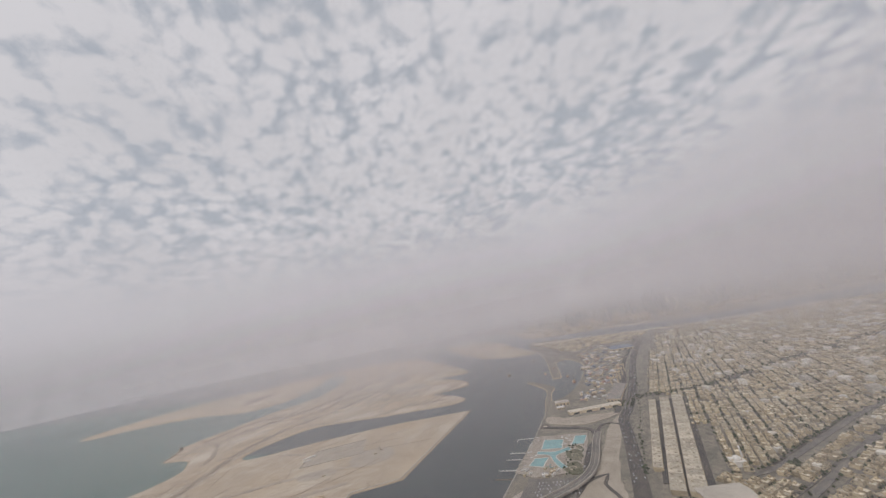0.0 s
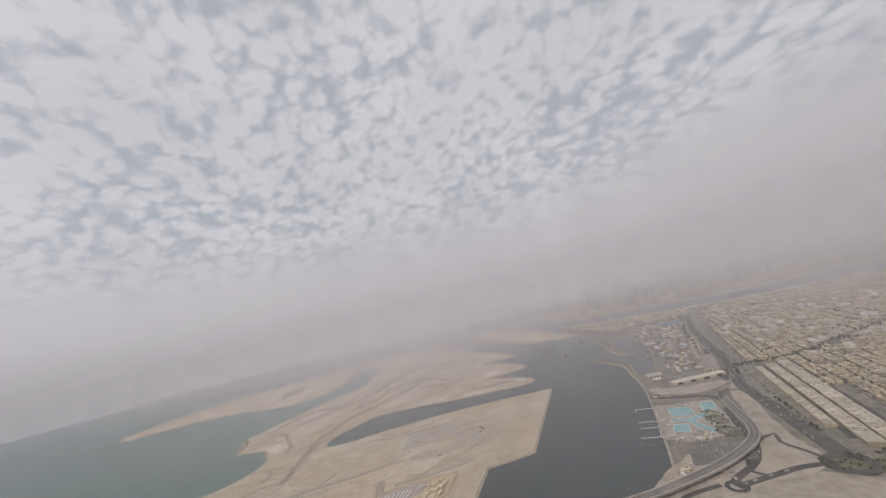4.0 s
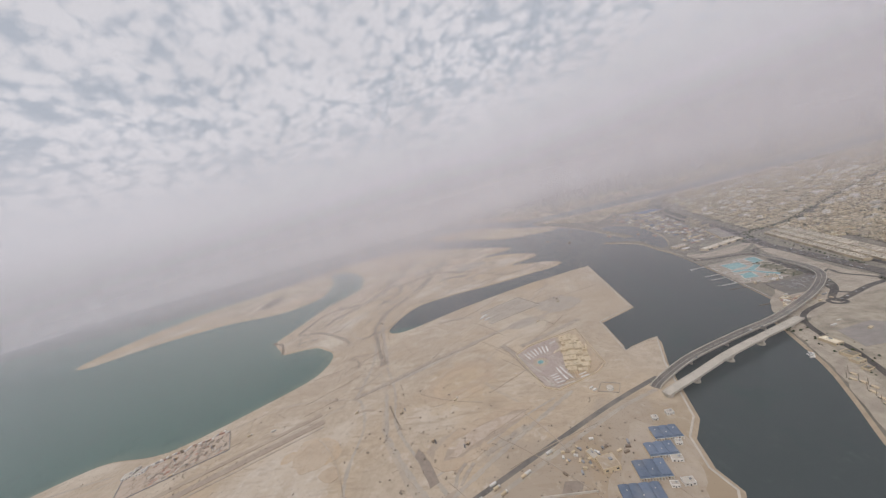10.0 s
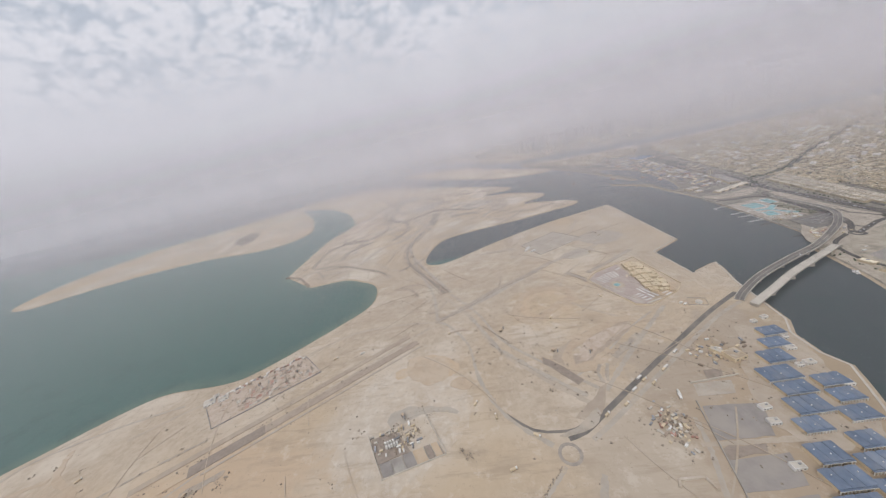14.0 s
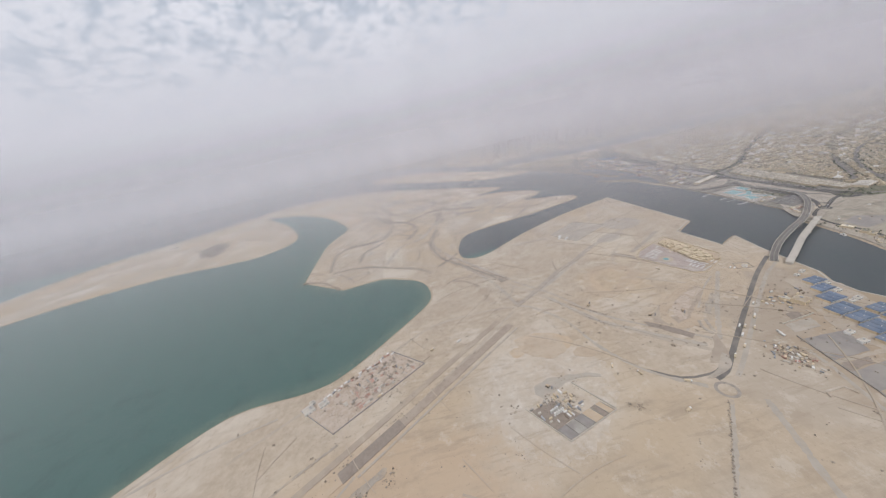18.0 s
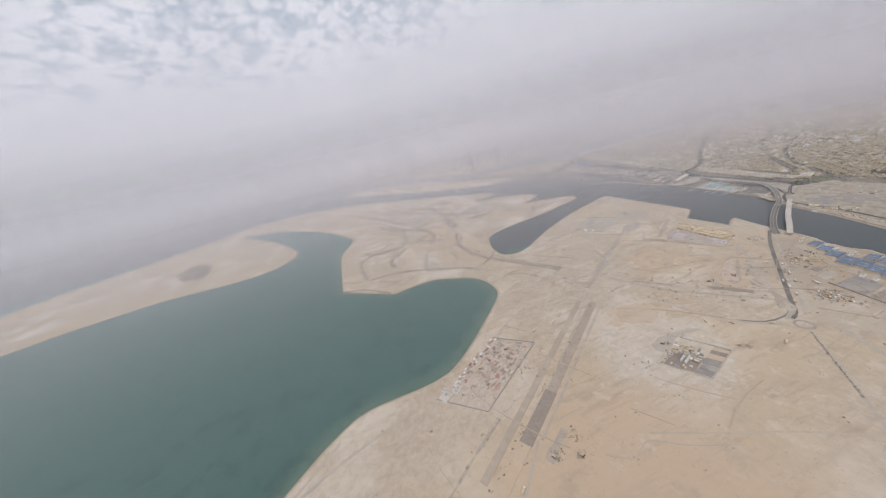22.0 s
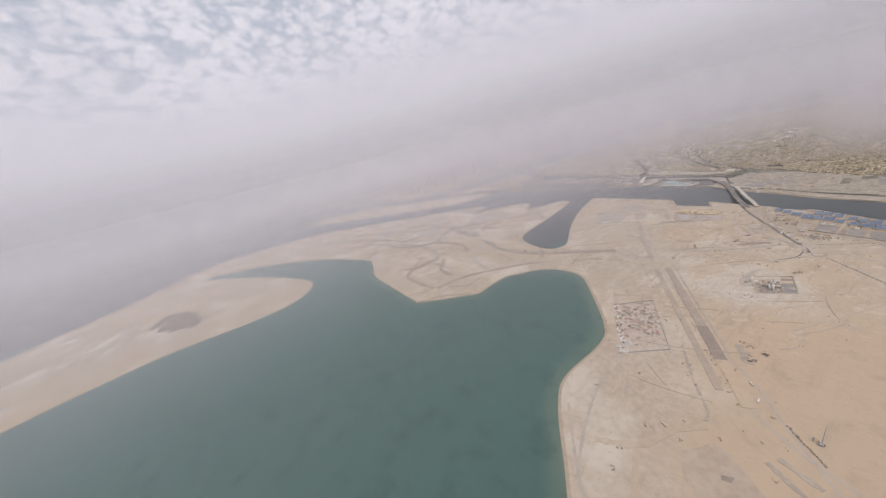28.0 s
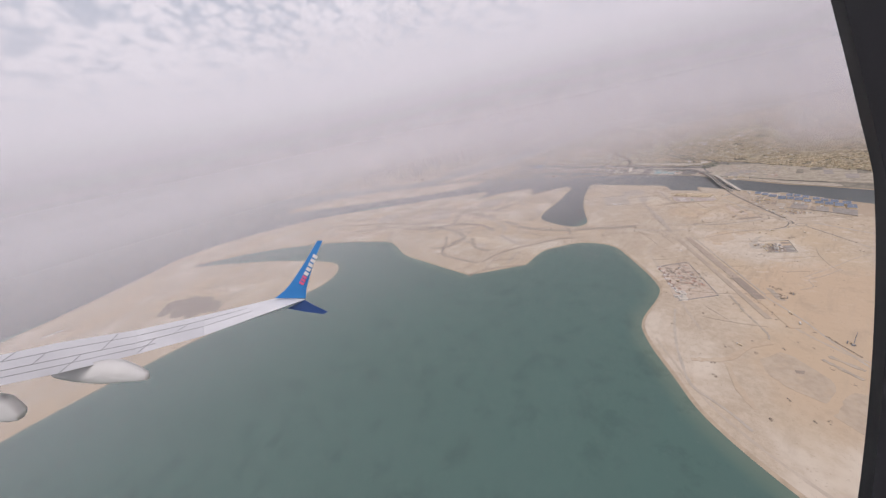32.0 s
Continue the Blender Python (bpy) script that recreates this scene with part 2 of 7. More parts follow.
def water_material():
    m = bpy.data.materials.new("sea_water")
    m.use_nodes = True
    t = m.node_tree
    bsdf = t.nodes["Principled BSDF"]
    spot = node(t, "ShaderNodeNewGeometry").outputs["Position"]
    depth = node(t, "ShaderNodeAttribute")
    depth.attribute_name = "depth"
    depth = depth.outputs["Fac"]
    blur = node(t, "ShaderNodeTexNoise", {0: spot, 2: 0.02, 3: 4.0}).outputs[0]
    d = math_node(t, "ADD", depth, math_node(t, "MULTIPLY", math_node(t, "SUBTRACT", blur, 0.5), 0.10))
    # silty grey water in the inlet and the channel, green water in the open bay
    where = node(t, "ShaderNodeSeparateXYZ", {0: spot})
    silt = math_node(t, "MULTIPLY", ramp(t, where.outputs[0], -530.0, -490.0), ramp(t, where.outputs[1], 285.0, 325.0))
    d = math_node(t, "MAXIMUM", d, math_node(t, "MULTIPLY", silt, 0.90))
    shoal = mix(t, ramp(t, d, 0.0, 0.16), rgb(0.30, 0.29, 0.21), rgb(0.13, 0.18, 0.14))
    bay = mix(t, ramp(t, d, 0.12, 0.55), shoal, rgb(0.076, 0.137, 0.118))
    col = mix(t, ramp(t, d, 0.66, 0.95), bay, rgb(0.073, 0.084, 0.085))
    # broad dark mottle, then finer pale mottle, over all the water
    dark_mottle = node(t, "ShaderNodeTexNoise", {0: spot, 2: 1.0 / 26.0, 3: 6.0, 4: 0.68}).outputs[0]
    col = mix(t, math_node(t, "MULTIPLY", ramp(t, dark_mottle, 0.50, 0.66), 0.30), col, rgb(0.040, 0.075, 0.066))
    pale_mottle = node(t, "ShaderNodeTexNoise", {0: node(t, "ShaderNodeMapping", {0: spot, 1: (200, 60, 0)}).outputs[0], 2: 1.0 / 7.0, 3: 5.0, 4: 0.7}).outputs[0]
    col = mix(t, math_node(t, "MULTIPLY", ramp(t, pale_mottle, 0.55, 0.72), 0.25), col, rgb(0.125, 0.165, 0.150))
    t.links.new(col, bsdf.inputs["Base Color"])
    bsdf.inputs["Roughness"].default_value = 0.30
    bsdf.inputs["IOR"].default_value = 1.33
    waves = node(t, "ShaderNodeTexNoise", {0: spot, 2: 0.25, 3: 4.0, 4: 0.55}).outputs[0]
    n = node(t, "ShaderNodeBump", {0: 0.07, 1: 0.35, "Height": waves})
    t.links.new(n.outputs[0], bsdf.inputs["Normal"])
    return m


TOP = 1.0
SAND = surface("sand", (0.5, 0.42, 0.33), (0.6, 0.5, 0.4), 7.0, bump=0.3, worn=2.0)
BEACH = surface("wet_sand", (0.40, 0.32, 0.23), (0.50, 0.40, 0.29), 5.0)
TOWN = surface("town_ground", (0.185, 0.165, 0.132), (0.31, 0.275, 0.218), 3.0, (0.15, 0.137, 0.11), 16.0)
WATER = water_material()


# ---- building helpers ----
def smooth(points, step=6.0, closed=False, corners=()):
    """A curve through the points (Catmull-Rom); corners: numbers of the points that stay sharp."""
    p = [Vector((*q, 0)) if len(q) == 2 else Vector(q) for q in points]
    n, out = len(p), []
    for i in range(n if closed else n - 1):
        b, c = p[i], p[(i + 1) % n]
        a = p[(i - 1) % n] if (closed or i) else b
        d = p[(i + 2) % n] if (closed or i + 2 < n) else c
        if i in corners:
            a = b
        if (i + 1) % n in corners:
            d = c
        k = max(1, min(14, int((c - b).length / step)))
        for j in range(k):
            s = j / k
            if i in corners and (i + 1) % n in corners:
                out.append(b.lerp(c, s))
                continue
            out.append(0.5 * (2 * b + (c - a) * s + (2 * a - 5 * b + 4 * c - d) * s * s + (3 * b - a - 3 * c + d) * s ** 3))
    if not closed:
        out.append(p[-1])
    return out


class Shape:
    """Gathers solids into one mesh."""

    def __init__(self):
        self.v, self.f = [], []

    def add(self, verts, faces):
        k = len(self.v)
        self.v += [tuple(v) for v in verts]
        self.f += [tuple(k + i for i in f) for f in faces]
        return self

    def box(self, x, y, z, w, d, h, turn=0.0, taper=1.0, lean=0.0):
        """A block on z, centred on x, y."""
        c, s = math.cos(turn), math.sin(turn)
        pts = []
        for zz, k in ((0, 1.0), (h, taper)):
            for a, b in ((-1, -1), (1, -1), (1, 1), (-1, 1)):
                px, py = a * w / 2 * k, b * d / 2 * k
                pts.append((x + px * c - py * s, y + px * s + py * c, z + zz))
        return self.add(pts, [(3, 2, 1, 0), (4, 5, 6, 7), (0, 1, 5, 4), (1, 2, 6, 5), (2, 3, 7, 6), (3, 0, 4, 7)])

    def gable(self, x, y, z, w, d, h, turn=0.0):
        """A pitched roof whose ridge runs along w."""
        c, s = math.cos(turn), math.sin(turn)
        raw = [(-w / 2, -d / 2, 0), (w / 2, -d / 2, 0), (w / 2, d / 2, 0), (-w / 2, d / 2, 0), (-w / 2, 0, h), (w / 2, 0, h)]
        return self.add([(x + a * c - b * s, y + a * s + b * c, z + e) for a, b, e in raw], [(3, 2, 1, 0), (0, 1, 5, 4), (2, 3, 4, 5), (1, 2, 5), (3, 0, 4)])

    def tube(self, x, y, z, r, h, n=12, top=None):
        top = r if top is None else top
        pts = [(x + q * math.cos(2 * math.pi * i / n), y + q * math.sin(2 * math.pi * i / n), z + e) for q, e in ((r, 0), (top, h)) for i in range(n)]
        return self.add(pts, [tuple(range(n))[::-1], tuple(range(n, 2 * n))] + [(i, (i + 1) % n, n + (i + 1) % n, n + i) for i in range(n)])

    def dome(self, x, y, z, r, h, n=12, k=4):
        pts = [(x + r * math.cos(j / k * math.pi / 2) * math.cos(2 * math.pi * i / n), y + r * math.cos(j / k * math.pi / 2) * math.sin(2 * math.pi * i / n), z + h * math.sin(j / k * math.pi / 2)) for j in range(k) for i in range(n)]
        pts.append((x, y, z + h))
        faces = [(j * n + i, j * n + (i + 1) % n, (j + 1) * n + (i + 1) % n, (j + 1) * n + i) for j in range(k - 1) for i in range(n)]
        return self.add(pts, faces + [((k - 1) * n + i, (k - 1) * n + (i + 1) % n, k * n) for i in range(n)] + [tuple(range(n))[::-1]])

    def clump(self, x, y, z, r, rnd):
        """A ragged lump of leaves."""
        base = [(1, 0, 0), (-1, 0, 0), (0, 1, 0), (0, -1, 0), (0, 0, 1), (0, 0, -0.6)]
        pts = [(x + a * r * rnd.uniform(0.6, 1.25), y + b * r * rnd.uniform(0.6, 1.25), z + c * r * rnd.uniform(0.6, 1.2)) for a, b, c in base]
        return self.add(pts, [(0, 2, 4), (2, 1, 4), (1, 3, 4), (3, 0, 4), (2, 0, 5), (1, 2, 5), (3, 1, 5), (0, 3, 5)])

    def slab(self, outline, z0, z1):
        """A flat-topped solid over a closed outline."""
        n = len(outline)
        tris = tessellate_polygon([[Vector((p[0], p[1], 0)) for p in outline]])
        up = [(p[0], p[1], z1) for p in outline]
        down = [(p[0], p[1], z0) for p in outline]
        return self.add(up + down, [tuple(t) for t in tris] + [(i, n + i, n + (i + 1) % n, (i + 1) % n) for i in range(n)])

    def ribbon(self, line, width, z, thick=0.12, height=None, vary=None):
        """A strip of even width along a line; height(i): its level above z."""
        n, pts = len(line), []
        for i, p in enumerate(line):
            d = (line[min(i + 1, n - 1)] - line[max(i - 1, 0)])
            side = Vector((-d.y, d.x, 0)).normalized() * (width / 2)
            if vary:
                side *= vary.uniform(0.62, 1.25)
            e = z + (height(i / (n - 1)) if height else 0.0)
            for q in (p + side, p - side):
                pts += [(q.x, q.y, e), (q.x, q.y, e - thick)]
        faces = []
        for i in range(n - 1):
            a, b = 4 * i, 4 * i + 4
            faces += [(a, a + 2, b + 2, b), (a + 1, b + 1, b + 3, a + 3), (a, b, b + 1, a + 1), (a + 2, a + 3, b + 3, b + 2)]
        faces += [(0, 1, 3, 2), (4 * n - 4, 4 * n - 2, 4 * n - 1, 4 * n - 3)]
        return self.add(pts, faces)

    def mesh(self, name, mat):
        me = bpy.data.meshes.new(name)
        me.from_pydata(self.v, [], self.f)
        me.materials.append(mat)
        return me

    def thing(self, name, mat, label="", category="", group="", kind=""):
        return tagged(new(name, self.mesh(name, mat)), label, category, group, kind)

    def part(self, name, mat, parent, label=""):
        ob = new(name, self.mesh(name, mat))
        ob.parent = parent
        if label:
            ob["label"] = label
        return ob


def part(name, mesh, parent, at=None, label=""):
    """Another piece on a mesh already made."""
    ob = new(name, mesh)
    ob.parent = parent
    if at is not None:
        ob.matrix_basis = at
    if label:
        ob["label"] = label
    return ob


def base(name, at, label, category, group="", kind=""):
    """An Empty that carries the parts of a thing."""
    ob = tagged(new(name), label, category, group, kind)
    ob.matrix_basis = at
    ob.empty_display_size = 1.0
    return ob




def land(name, outline, mat, label, beach=5.0, shelf=BEACH):
    """A low body of land with a beach that slopes under the water."""
    n = len(outline)
    area = sum(outline[i].x * outline[(i + 1) % n].y - outline[(i + 1) % n].x * outline[i].y for i in range(n))
    if area < 0:
        outline = outline[::-1]
    rim = []
    for i in range(n):
        d = outline[(i + 1) % n] - outline[i - 1]
        rim.append(outline[i] + Vector((d.y, -d.x, 0)).normalized() * beach)
    s = Shape()
    s.v = [(p.x, p.y, TOP) for p in outline]
    s.f = [tuple(t) for t in tessellate_polygon([[Vector((p.x, p.y, 0)) for p in outline]])]
    ob = s.thing(name, mat, label, "ground", "", "structure")
    skirt = Shape()
    skirt.v = [(p.x, p.y, TOP) for p in outline] + [(p.x, p.y, -0.9) for p in rim]
    skirt.f = [(i, n + i, n + (i + 1) % n, (i + 1) % n) for i in range(n)]
    skirt.part("beach", shelf, ob, "damp sloping sand along the water")
    return outline


# ---- ground and water ----
quay = [(-172, 425), (-177, 250), (-214, 229), (-212, 173), (-183, 186), (-195, 150), (-201, 120), (-205, 99), (-214, 86), (-216, 68), (-212, 57), (-219, 44), (-229, 26), (-238, 10)]
south = [(-262, -40), (-330, -180), (-430, -420), (-640, -600), (-860, -420), (-872, -200), (-846, -80)]
bay_east = [(-822, -8), (-797, 40), (-770, 67), (-736, 98), (-707, 113), (-651, 115), (-620, 128), (-567, 178), (-537, 214), (-536, 250), (-548, 275), (-570, 292), (-604, 310), (-658, 306)]
promontory = [(-731, 367), (-736, 470), (-737, 560), (-716, 640), (-720, 700), (-815, 890), (-970, 1080), (-1135, 1190)]
spit_in = [(-1040, 1040), (-950, 900), (-868, 735), (-860, 660), (-905, 610), (-985, 605), (-1070, 618), (-1130, 622), (-1215, 612), (-1305, 592), (-1400, 552), (-1500, 492)]
spit_out = [(-1610, 540), (-1690, 740), (-1640, 960), (-1500, 1080), (-1420, 1140), (-1330, 1220), (-1240, 1310), (-1180, 1380), (-1050, 1410), (-880, 1360), (-720, 1270), (-600, 1140), (-450, 960), (-372, 866)]
fingers = [(-302, 775), (-284, 738), (-312, 720), (-352, 714), (-362, 700), (-330, 688), (-285, 662), (-246, 622), (-234, 592), (-254, 570), (-284, 556), (-286, 540), (-258, 530), (-224, 512), (-202, 488), (-216, 468), (-262, 456), (-325, 440), (-390, 430), (-452, 412), (-477, 368), (-483, 320), (-468, 302), (-440, 305), (-370, 348), (-278, 392)]
island_plan = quay + south + bay_east + promontory + spit_in + spit_out + fingers
sharp = {0, 1, 2, 3, 4, 5, 6, 7, 8, 9, 10, 11, 12, len(quay) + len(south) + len(bay_east), len(quay) + len(south) + len(bay_east) - 1}
island = land("ground", smooth(island_plan, 7.0, True, sharp), SAND, "pale sandy reclaimed island, graded and bare")

coast_south = [(-63, 388), (-68, 314), (-80, 210), (-88, 186), (-104, 182), (-108, 166), (-120, 127), (-132, 100), (-150, 62), (-162, 19), (-190, -60), (-270, -260), (-420, -700)]
coast_east = [(600, -900), (1700, -700), (1900, 900), (1300, 1010), (900, 1030), (581, 1010), (420, 985), (288, 978), (160, 1000), (30, 1040), (-60, 1120), (-165, 1180)]
harbour = [(-170, 1060), (-125, 900), (-92, 760), (-70, 610), (-62, 555), (-52, 556), (-56, 610), (-66, 700), (-40, 720), (-12, 640), (-18, 540), (-30, 480), (-46, 440), (-58, 430), (-62, 470), (-62, 505), (-104, 556), (-106, 549), (-70, 490), (-66, 430)]
mainland = land("ground_mainland", smooth(coast_south + coast_east + harbour, 8.0, True, {3, 4, 5}), TOWN, "built-up sandy mainland with streets and houses", 3.0)
far_plan = [(-600, 2290), (-366, 1800), (-262, 1480), (-150, 1290), (67, 1250), (240, 1190), (402, 1180), (800, 1230), (1900, 1150), (3600, 1500), (3200, 4300), (-500, 4300), (-900, 3000)]
far_shore = land("ground_far_shore", smooth(far_plan, 40.0, True), TOWN, "hazy far shore with beaches and city", 6.0)
isle_plan = [(-745, 1690), (-570, 1650), (-370, 1420), (-240, 1130), (-132, 890), (-275, 928), (-430, 1140), (-610, 1420)]
isle = land("ground_islet", smooth(isle_plan, 15.0, True), SAND, "long low sandbank in the sea")


def sea():
    xs = np.concatenate([[-5200, -3400], np.arange(-2200, 701, 14.0), [1600, 3200, 5200]])
    ys = np.concatenate([[-5200, -2500], np.arange(-700, 1601, 14.0), [2100, 3000, 5200]])
    gx, gy = np.meshgrid(xs, ys)
    shore = np.array([(p.x, p.y) for p in island + isle + mainland if abs(p.x) < 2500])
    flat = np.stack([gx.ravel(), gy.ravel()], 1)
    dist = np.full(len(flat), 1e9)
    for k in range(0, len(shore), 40):
        part_of = shore[k:k + 40]
        dist = np.minimum(dist, ((flat[:, None, :] - part_of[None]) ** 2).sum(2).min(1))
    dist = np.sqrt(dist)
    west = np.clip((-430 - flat[:, 0]) / 60, 0, 1) * np.clip((1150 - flat[:, 1]) / 200, 0, 1)
    most = 1.0 - 0.42 * west
    depth = np.where(west > 0.02, np.minimum(most, 0.02 + dist / 38.0), 1.0)
    me = bpy.data.meshes.new("sea")
    nx, ny = len(xs), len(ys)
    idx = np.arange(nx * ny).reshape(ny, nx)
    faces = np.stack([idx[:-1, :-1], idx[:-1, 1:], idx[1:, 1:], idx[1:, :-1]], -1).reshape(-1, 4)
    me.from_pydata(np.column_stack([flat, np.zeros(len(flat))]).tolist(), [], faces.tolist())
    me.attributes.new("depth", "FLOAT", "POINT").data.foreach_set("value", depth.astype(np.float32))
    me.materials.append(WATER)
    tagged(new("water", me), "calm grey-green sea, paler over the shoals", "water", "", "structure")


sea()


def haze():
    """Banks of dust haze: long veils abreast of the flight line, and cross veils beyond it."""
    rows = [58, 92, 130, 172, 218, 270, 328, 392, 462, 540, 630, 735, 860, 1010, 1200, 1450, 1800, 2300, 3000]
    for i, y in enumerate(rows):
        share = 1 - math.exp(-((rows[i + 1] if i + 1 < len(rows) else 4000) - (rows[i - 1] if i else 20)) / 2 / HAZE_LENGTH)
        share *= 0.86 if y < 250 else 1.0
        top = 262.0 + y * 0.035
        s = Shape().add([(x, y, z) for z in (-3.0, 2600.0) for x in (-4800, -2400, -1200, 0, 1200, 2400, 4800)], [(j, j + 1, j + 8, j + 7) for j in range(6)])
        s.thing("haze_bank", haze_material("haze_%d" % i, share, top, "", -6.0, y < 300), "thin veil of pale dust haze hanging in the air", "haze", "banks of haze", "stuff")
    inland = haze_material("haze_inland", 0.17, 270.0, "north", -220.0)
    for x in (98, 142, 190, 250, 320, 420):
        s = Shape().add([(x, y, z) for z in (-3.0, 2600.0) for y in (-1500, -500, 0, 190)], [(j, j + 1, j + 5, j + 4) for j in range(3)])
        s.thing("haze_bank", inland, "thin veil of pale dust haze hanging in the air", "haze", "banks of haze", "stuff")
    channel = haze_material("haze_channel", 0.085, 280.0, "south", -70.0)
    for x in (-130, -190, -250):
        s = Shape().add([(x, y, z) for z in (-3.0, 2600.0) for y in (75, 300, 600, 950)], [(j, j + 1, j + 5, j + 4) for j in range(3)])
        s.thing("haze_bank", channel, "thin veil of pale dust haze hanging in the air", "haze", "banks of haze", "stuff")
    shore = haze_material("haze_shore", 0.12, 290.0, "south", -90.0)
    for x in (-600, -480, -360, -60):
        s = Shape().add([(x, y, z) for z in (-3.0, 2600.0) for y in (70, 400, 800, 1500, 2600)], [(j, j + 1, j + 6, j + 5) for j in range(4)])
        s.thing("haze_bank", shore, "thin veil of pale dust haze hanging in the air", "haze", "banks of haze", "stuff")
    east = [70, 150, 235, 325, 420, 520, 630, 750, 890, 1060, 1280, 1600, 2100]
    for i, x in enumerate(east):
        share = 1 - math.exp(-((east[i + 1] if i + 1 < len(east) else 3000) - (east[i - 1] if i else -10)) / 2 / (0.72 * HAZE_LENGTH))
        top = 262.0 + x * 0.035
        s = Shape().add([(x, y, z) for z in (-3.0, 2600.0) for y in (-4000, -1500, 0, 600, 1200, 3600)], [(j, j + 1, j + 7, j + 6) for j in range(5)])
        s.thing("haze_bank", haze_material("haze_east_%d" % i, share, top, "", -6.0 if x < 400 else -90.0), "thin veil of pale dust haze hanging in the air", "haze", "banks of haze", "stuff")


HAZE_LENGTH = 1080.0
haze()


# ---- more materials ----
ASPHALT = surface("asphalt", (0.060, 0.056, 0.054), (0.095, 0.088, 0.080), 3.0, (0.13, 0.11, 0.09), 18.0)
DUSTY_ROAD = surface("dusty_asphalt", (0.145, 0.132, 0.12), (0.20, 0.182, 0.162), 3.0, (0.245, 0.218, 0.185), 15.0)
PALE_ROAD = surface("sandy_asphalt", (0.29, 0.255, 0.22), (0.37, 0.325, 0.275), 3.0, (0.44, 0.38, 0.31), 8.0)
TRACK = surface("rolled_sand", (0.44, 0.37, 0.295), (0.50, 0.425, 0.34), 4.0, (0.41, 0.345, 0.275), 16.0, worn=0.40)
GREY_TRACK = surface("grey_track", (0.38, 0.335, 0.285), (0.44, 0.39, 0.33), 4.0, (0.47, 0.415, 0.345), 14.0, worn=0.40)
FIELD = surface("gravel_field", (0.38, 0.335, 0.28), (0.45, 0.395, 0.33), 3.0, (0.49, 0.43, 0.355), 14.0, worn=0.30)
BROWN_LOT = surface("brown_lot", (0.40, 0.32, 0.235), (0.46, 0.375, 0.285), 4.0, (0.49, 0.405, 0.31), 12.0, worn=0.36)
# brown spoil, its colour darkened to stand in for relief shade on banks and lanes
SPOIL_AND_SHADE = surface("brown_spoil_and_shade", (0.25, 0.21, 0.17), (0.33, 0.28, 0.23), 4.0, (0.40, 0.34, 0.275), 16.0, worn=0.36)
GREY_FILL = surface("grey_fill", (0.33, 0.285, 0.235), (0.41, 0.36, 0.30), 3.0, (0.46, 0.40, 0.33), 12.0, worn=0.40)
OCHRE = surface("ochre_sand", (0.44, 0.335, 0.235), (0.50, 0.395, 0.285), 4.0, (0.52, 0.425, 0.32), 14.0, worn=0.42)
BROWN_FILL = surface("brown_fill", (0.35, 0.285, 0.22), (0.42, 0.345, 0.27), 3.5, (0.45, 0.375, 0.295), 22.0, worn=0.38)
DARK_FILL = surface("dark_gravel", (0.27, 0.22, 0.18), (0.33, 0.275, 0.225), 2.5)
WHITE_SAND = surface("white_sand", (0.60, 0.545, 0.47), (0.69, 0.635, 0.565), 4.0, (0.46, 0.395, 0.32), 6.0, worn=0.60)
DULL_LAND = surface("dull_building_land", (0.33, 0.285, 0.22), (0.46, 0.40, 0.315), 4.0, (0.265, 0.232, 0.185), 13.0)
ORANGE_SAND = surface("orange_sand", (0.50, 0.375, 0.25), (0.55, 0.43, 0.305), 6.0, (0.52, 0.425, 0.32), 20.0, worn=0.40)
GREY_YARD = surface("grey_yard", (0.26, 0.235, 0.215), (0.32, 0.29, 0.265), 4.0, (0.36, 0.32, 0.28), 20.0)
CONCRETE = surface("concrete", (0.36, 0.33, 0.29), (0.44, 0.405, 0.355), 2.5, (0.30, 0.27, 0.24), 9.0)
PALE_CONCRETE = surface("pale_concrete", (0.50, 0.455, 0.39), (0.60, 0.55, 0.47), 2.5, (0.44, 0.40, 0.34), 10.0)
BLUE_ROOF = surface("blue_sheet_roof", (0.135, 0.175, 0.245), (0.175, 0.215, 0.285), 2.0, (0.215, 0.24, 0.285), 6.0, rough=0.6, lot=0.2)
CREAM = surface("cream_render", (0.60, 0.49, 0.33), (0.68, 0.57, 0.40), 1.5, (0.54, 0.44, 0.30), 6.0, lot=0.15)
WHITE_PAINT = surface("white_paint", (0.70, 0.68, 0.64), (0.80, 0.78, 0.74), 1.0, (0.60, 0.57, 0.52), 3.0, lot=0.2)
RENDER = surface("house_render", (0.44, 0.355, 0.22), (0.60, 0.50, 0.345), 2.0, (0.52, 0.46, 0.36), 25.0, lot=0.65)
FLAT_ROOF = surface("flat_roof", (0.58, 0.515, 0.385), (0.75, 0.685, 0.545), 2.0, (0.50, 0.435, 0.31), 20.0, lot=1.0)
ROW_ROOF = surface("terrace_roof", (0.52, 0.465, 0.37), (0.66, 0.60, 0.49), 1.5, (0.44, 0.385, 0.30), 8.0, lot=0.45)
DARK_GLASS = surface("dark_window", (0.05, 0.055, 0.06), (0.08, 0.085, 0.09), 1.0, rough=0.2, bump=0.0)
LEAF = surface("leaves", (0.040, 0.054, 0.024), (0.075, 0.092, 0.042), 0.6, (0.055, 0.07, 0.034), 4.0, lot=0.5)
LAWN = surface("lawn", (0.10, 0.105, 0.06), (0.15, 0.145, 0.085), 1.5, (0.21, 0.18, 0.125), 8.0)
POOL = surface("pool_water", (0.20, 0.40, 0.405), (0.26, 0.46, 0.46), 3.0, rough=0.15, bump=0.05)
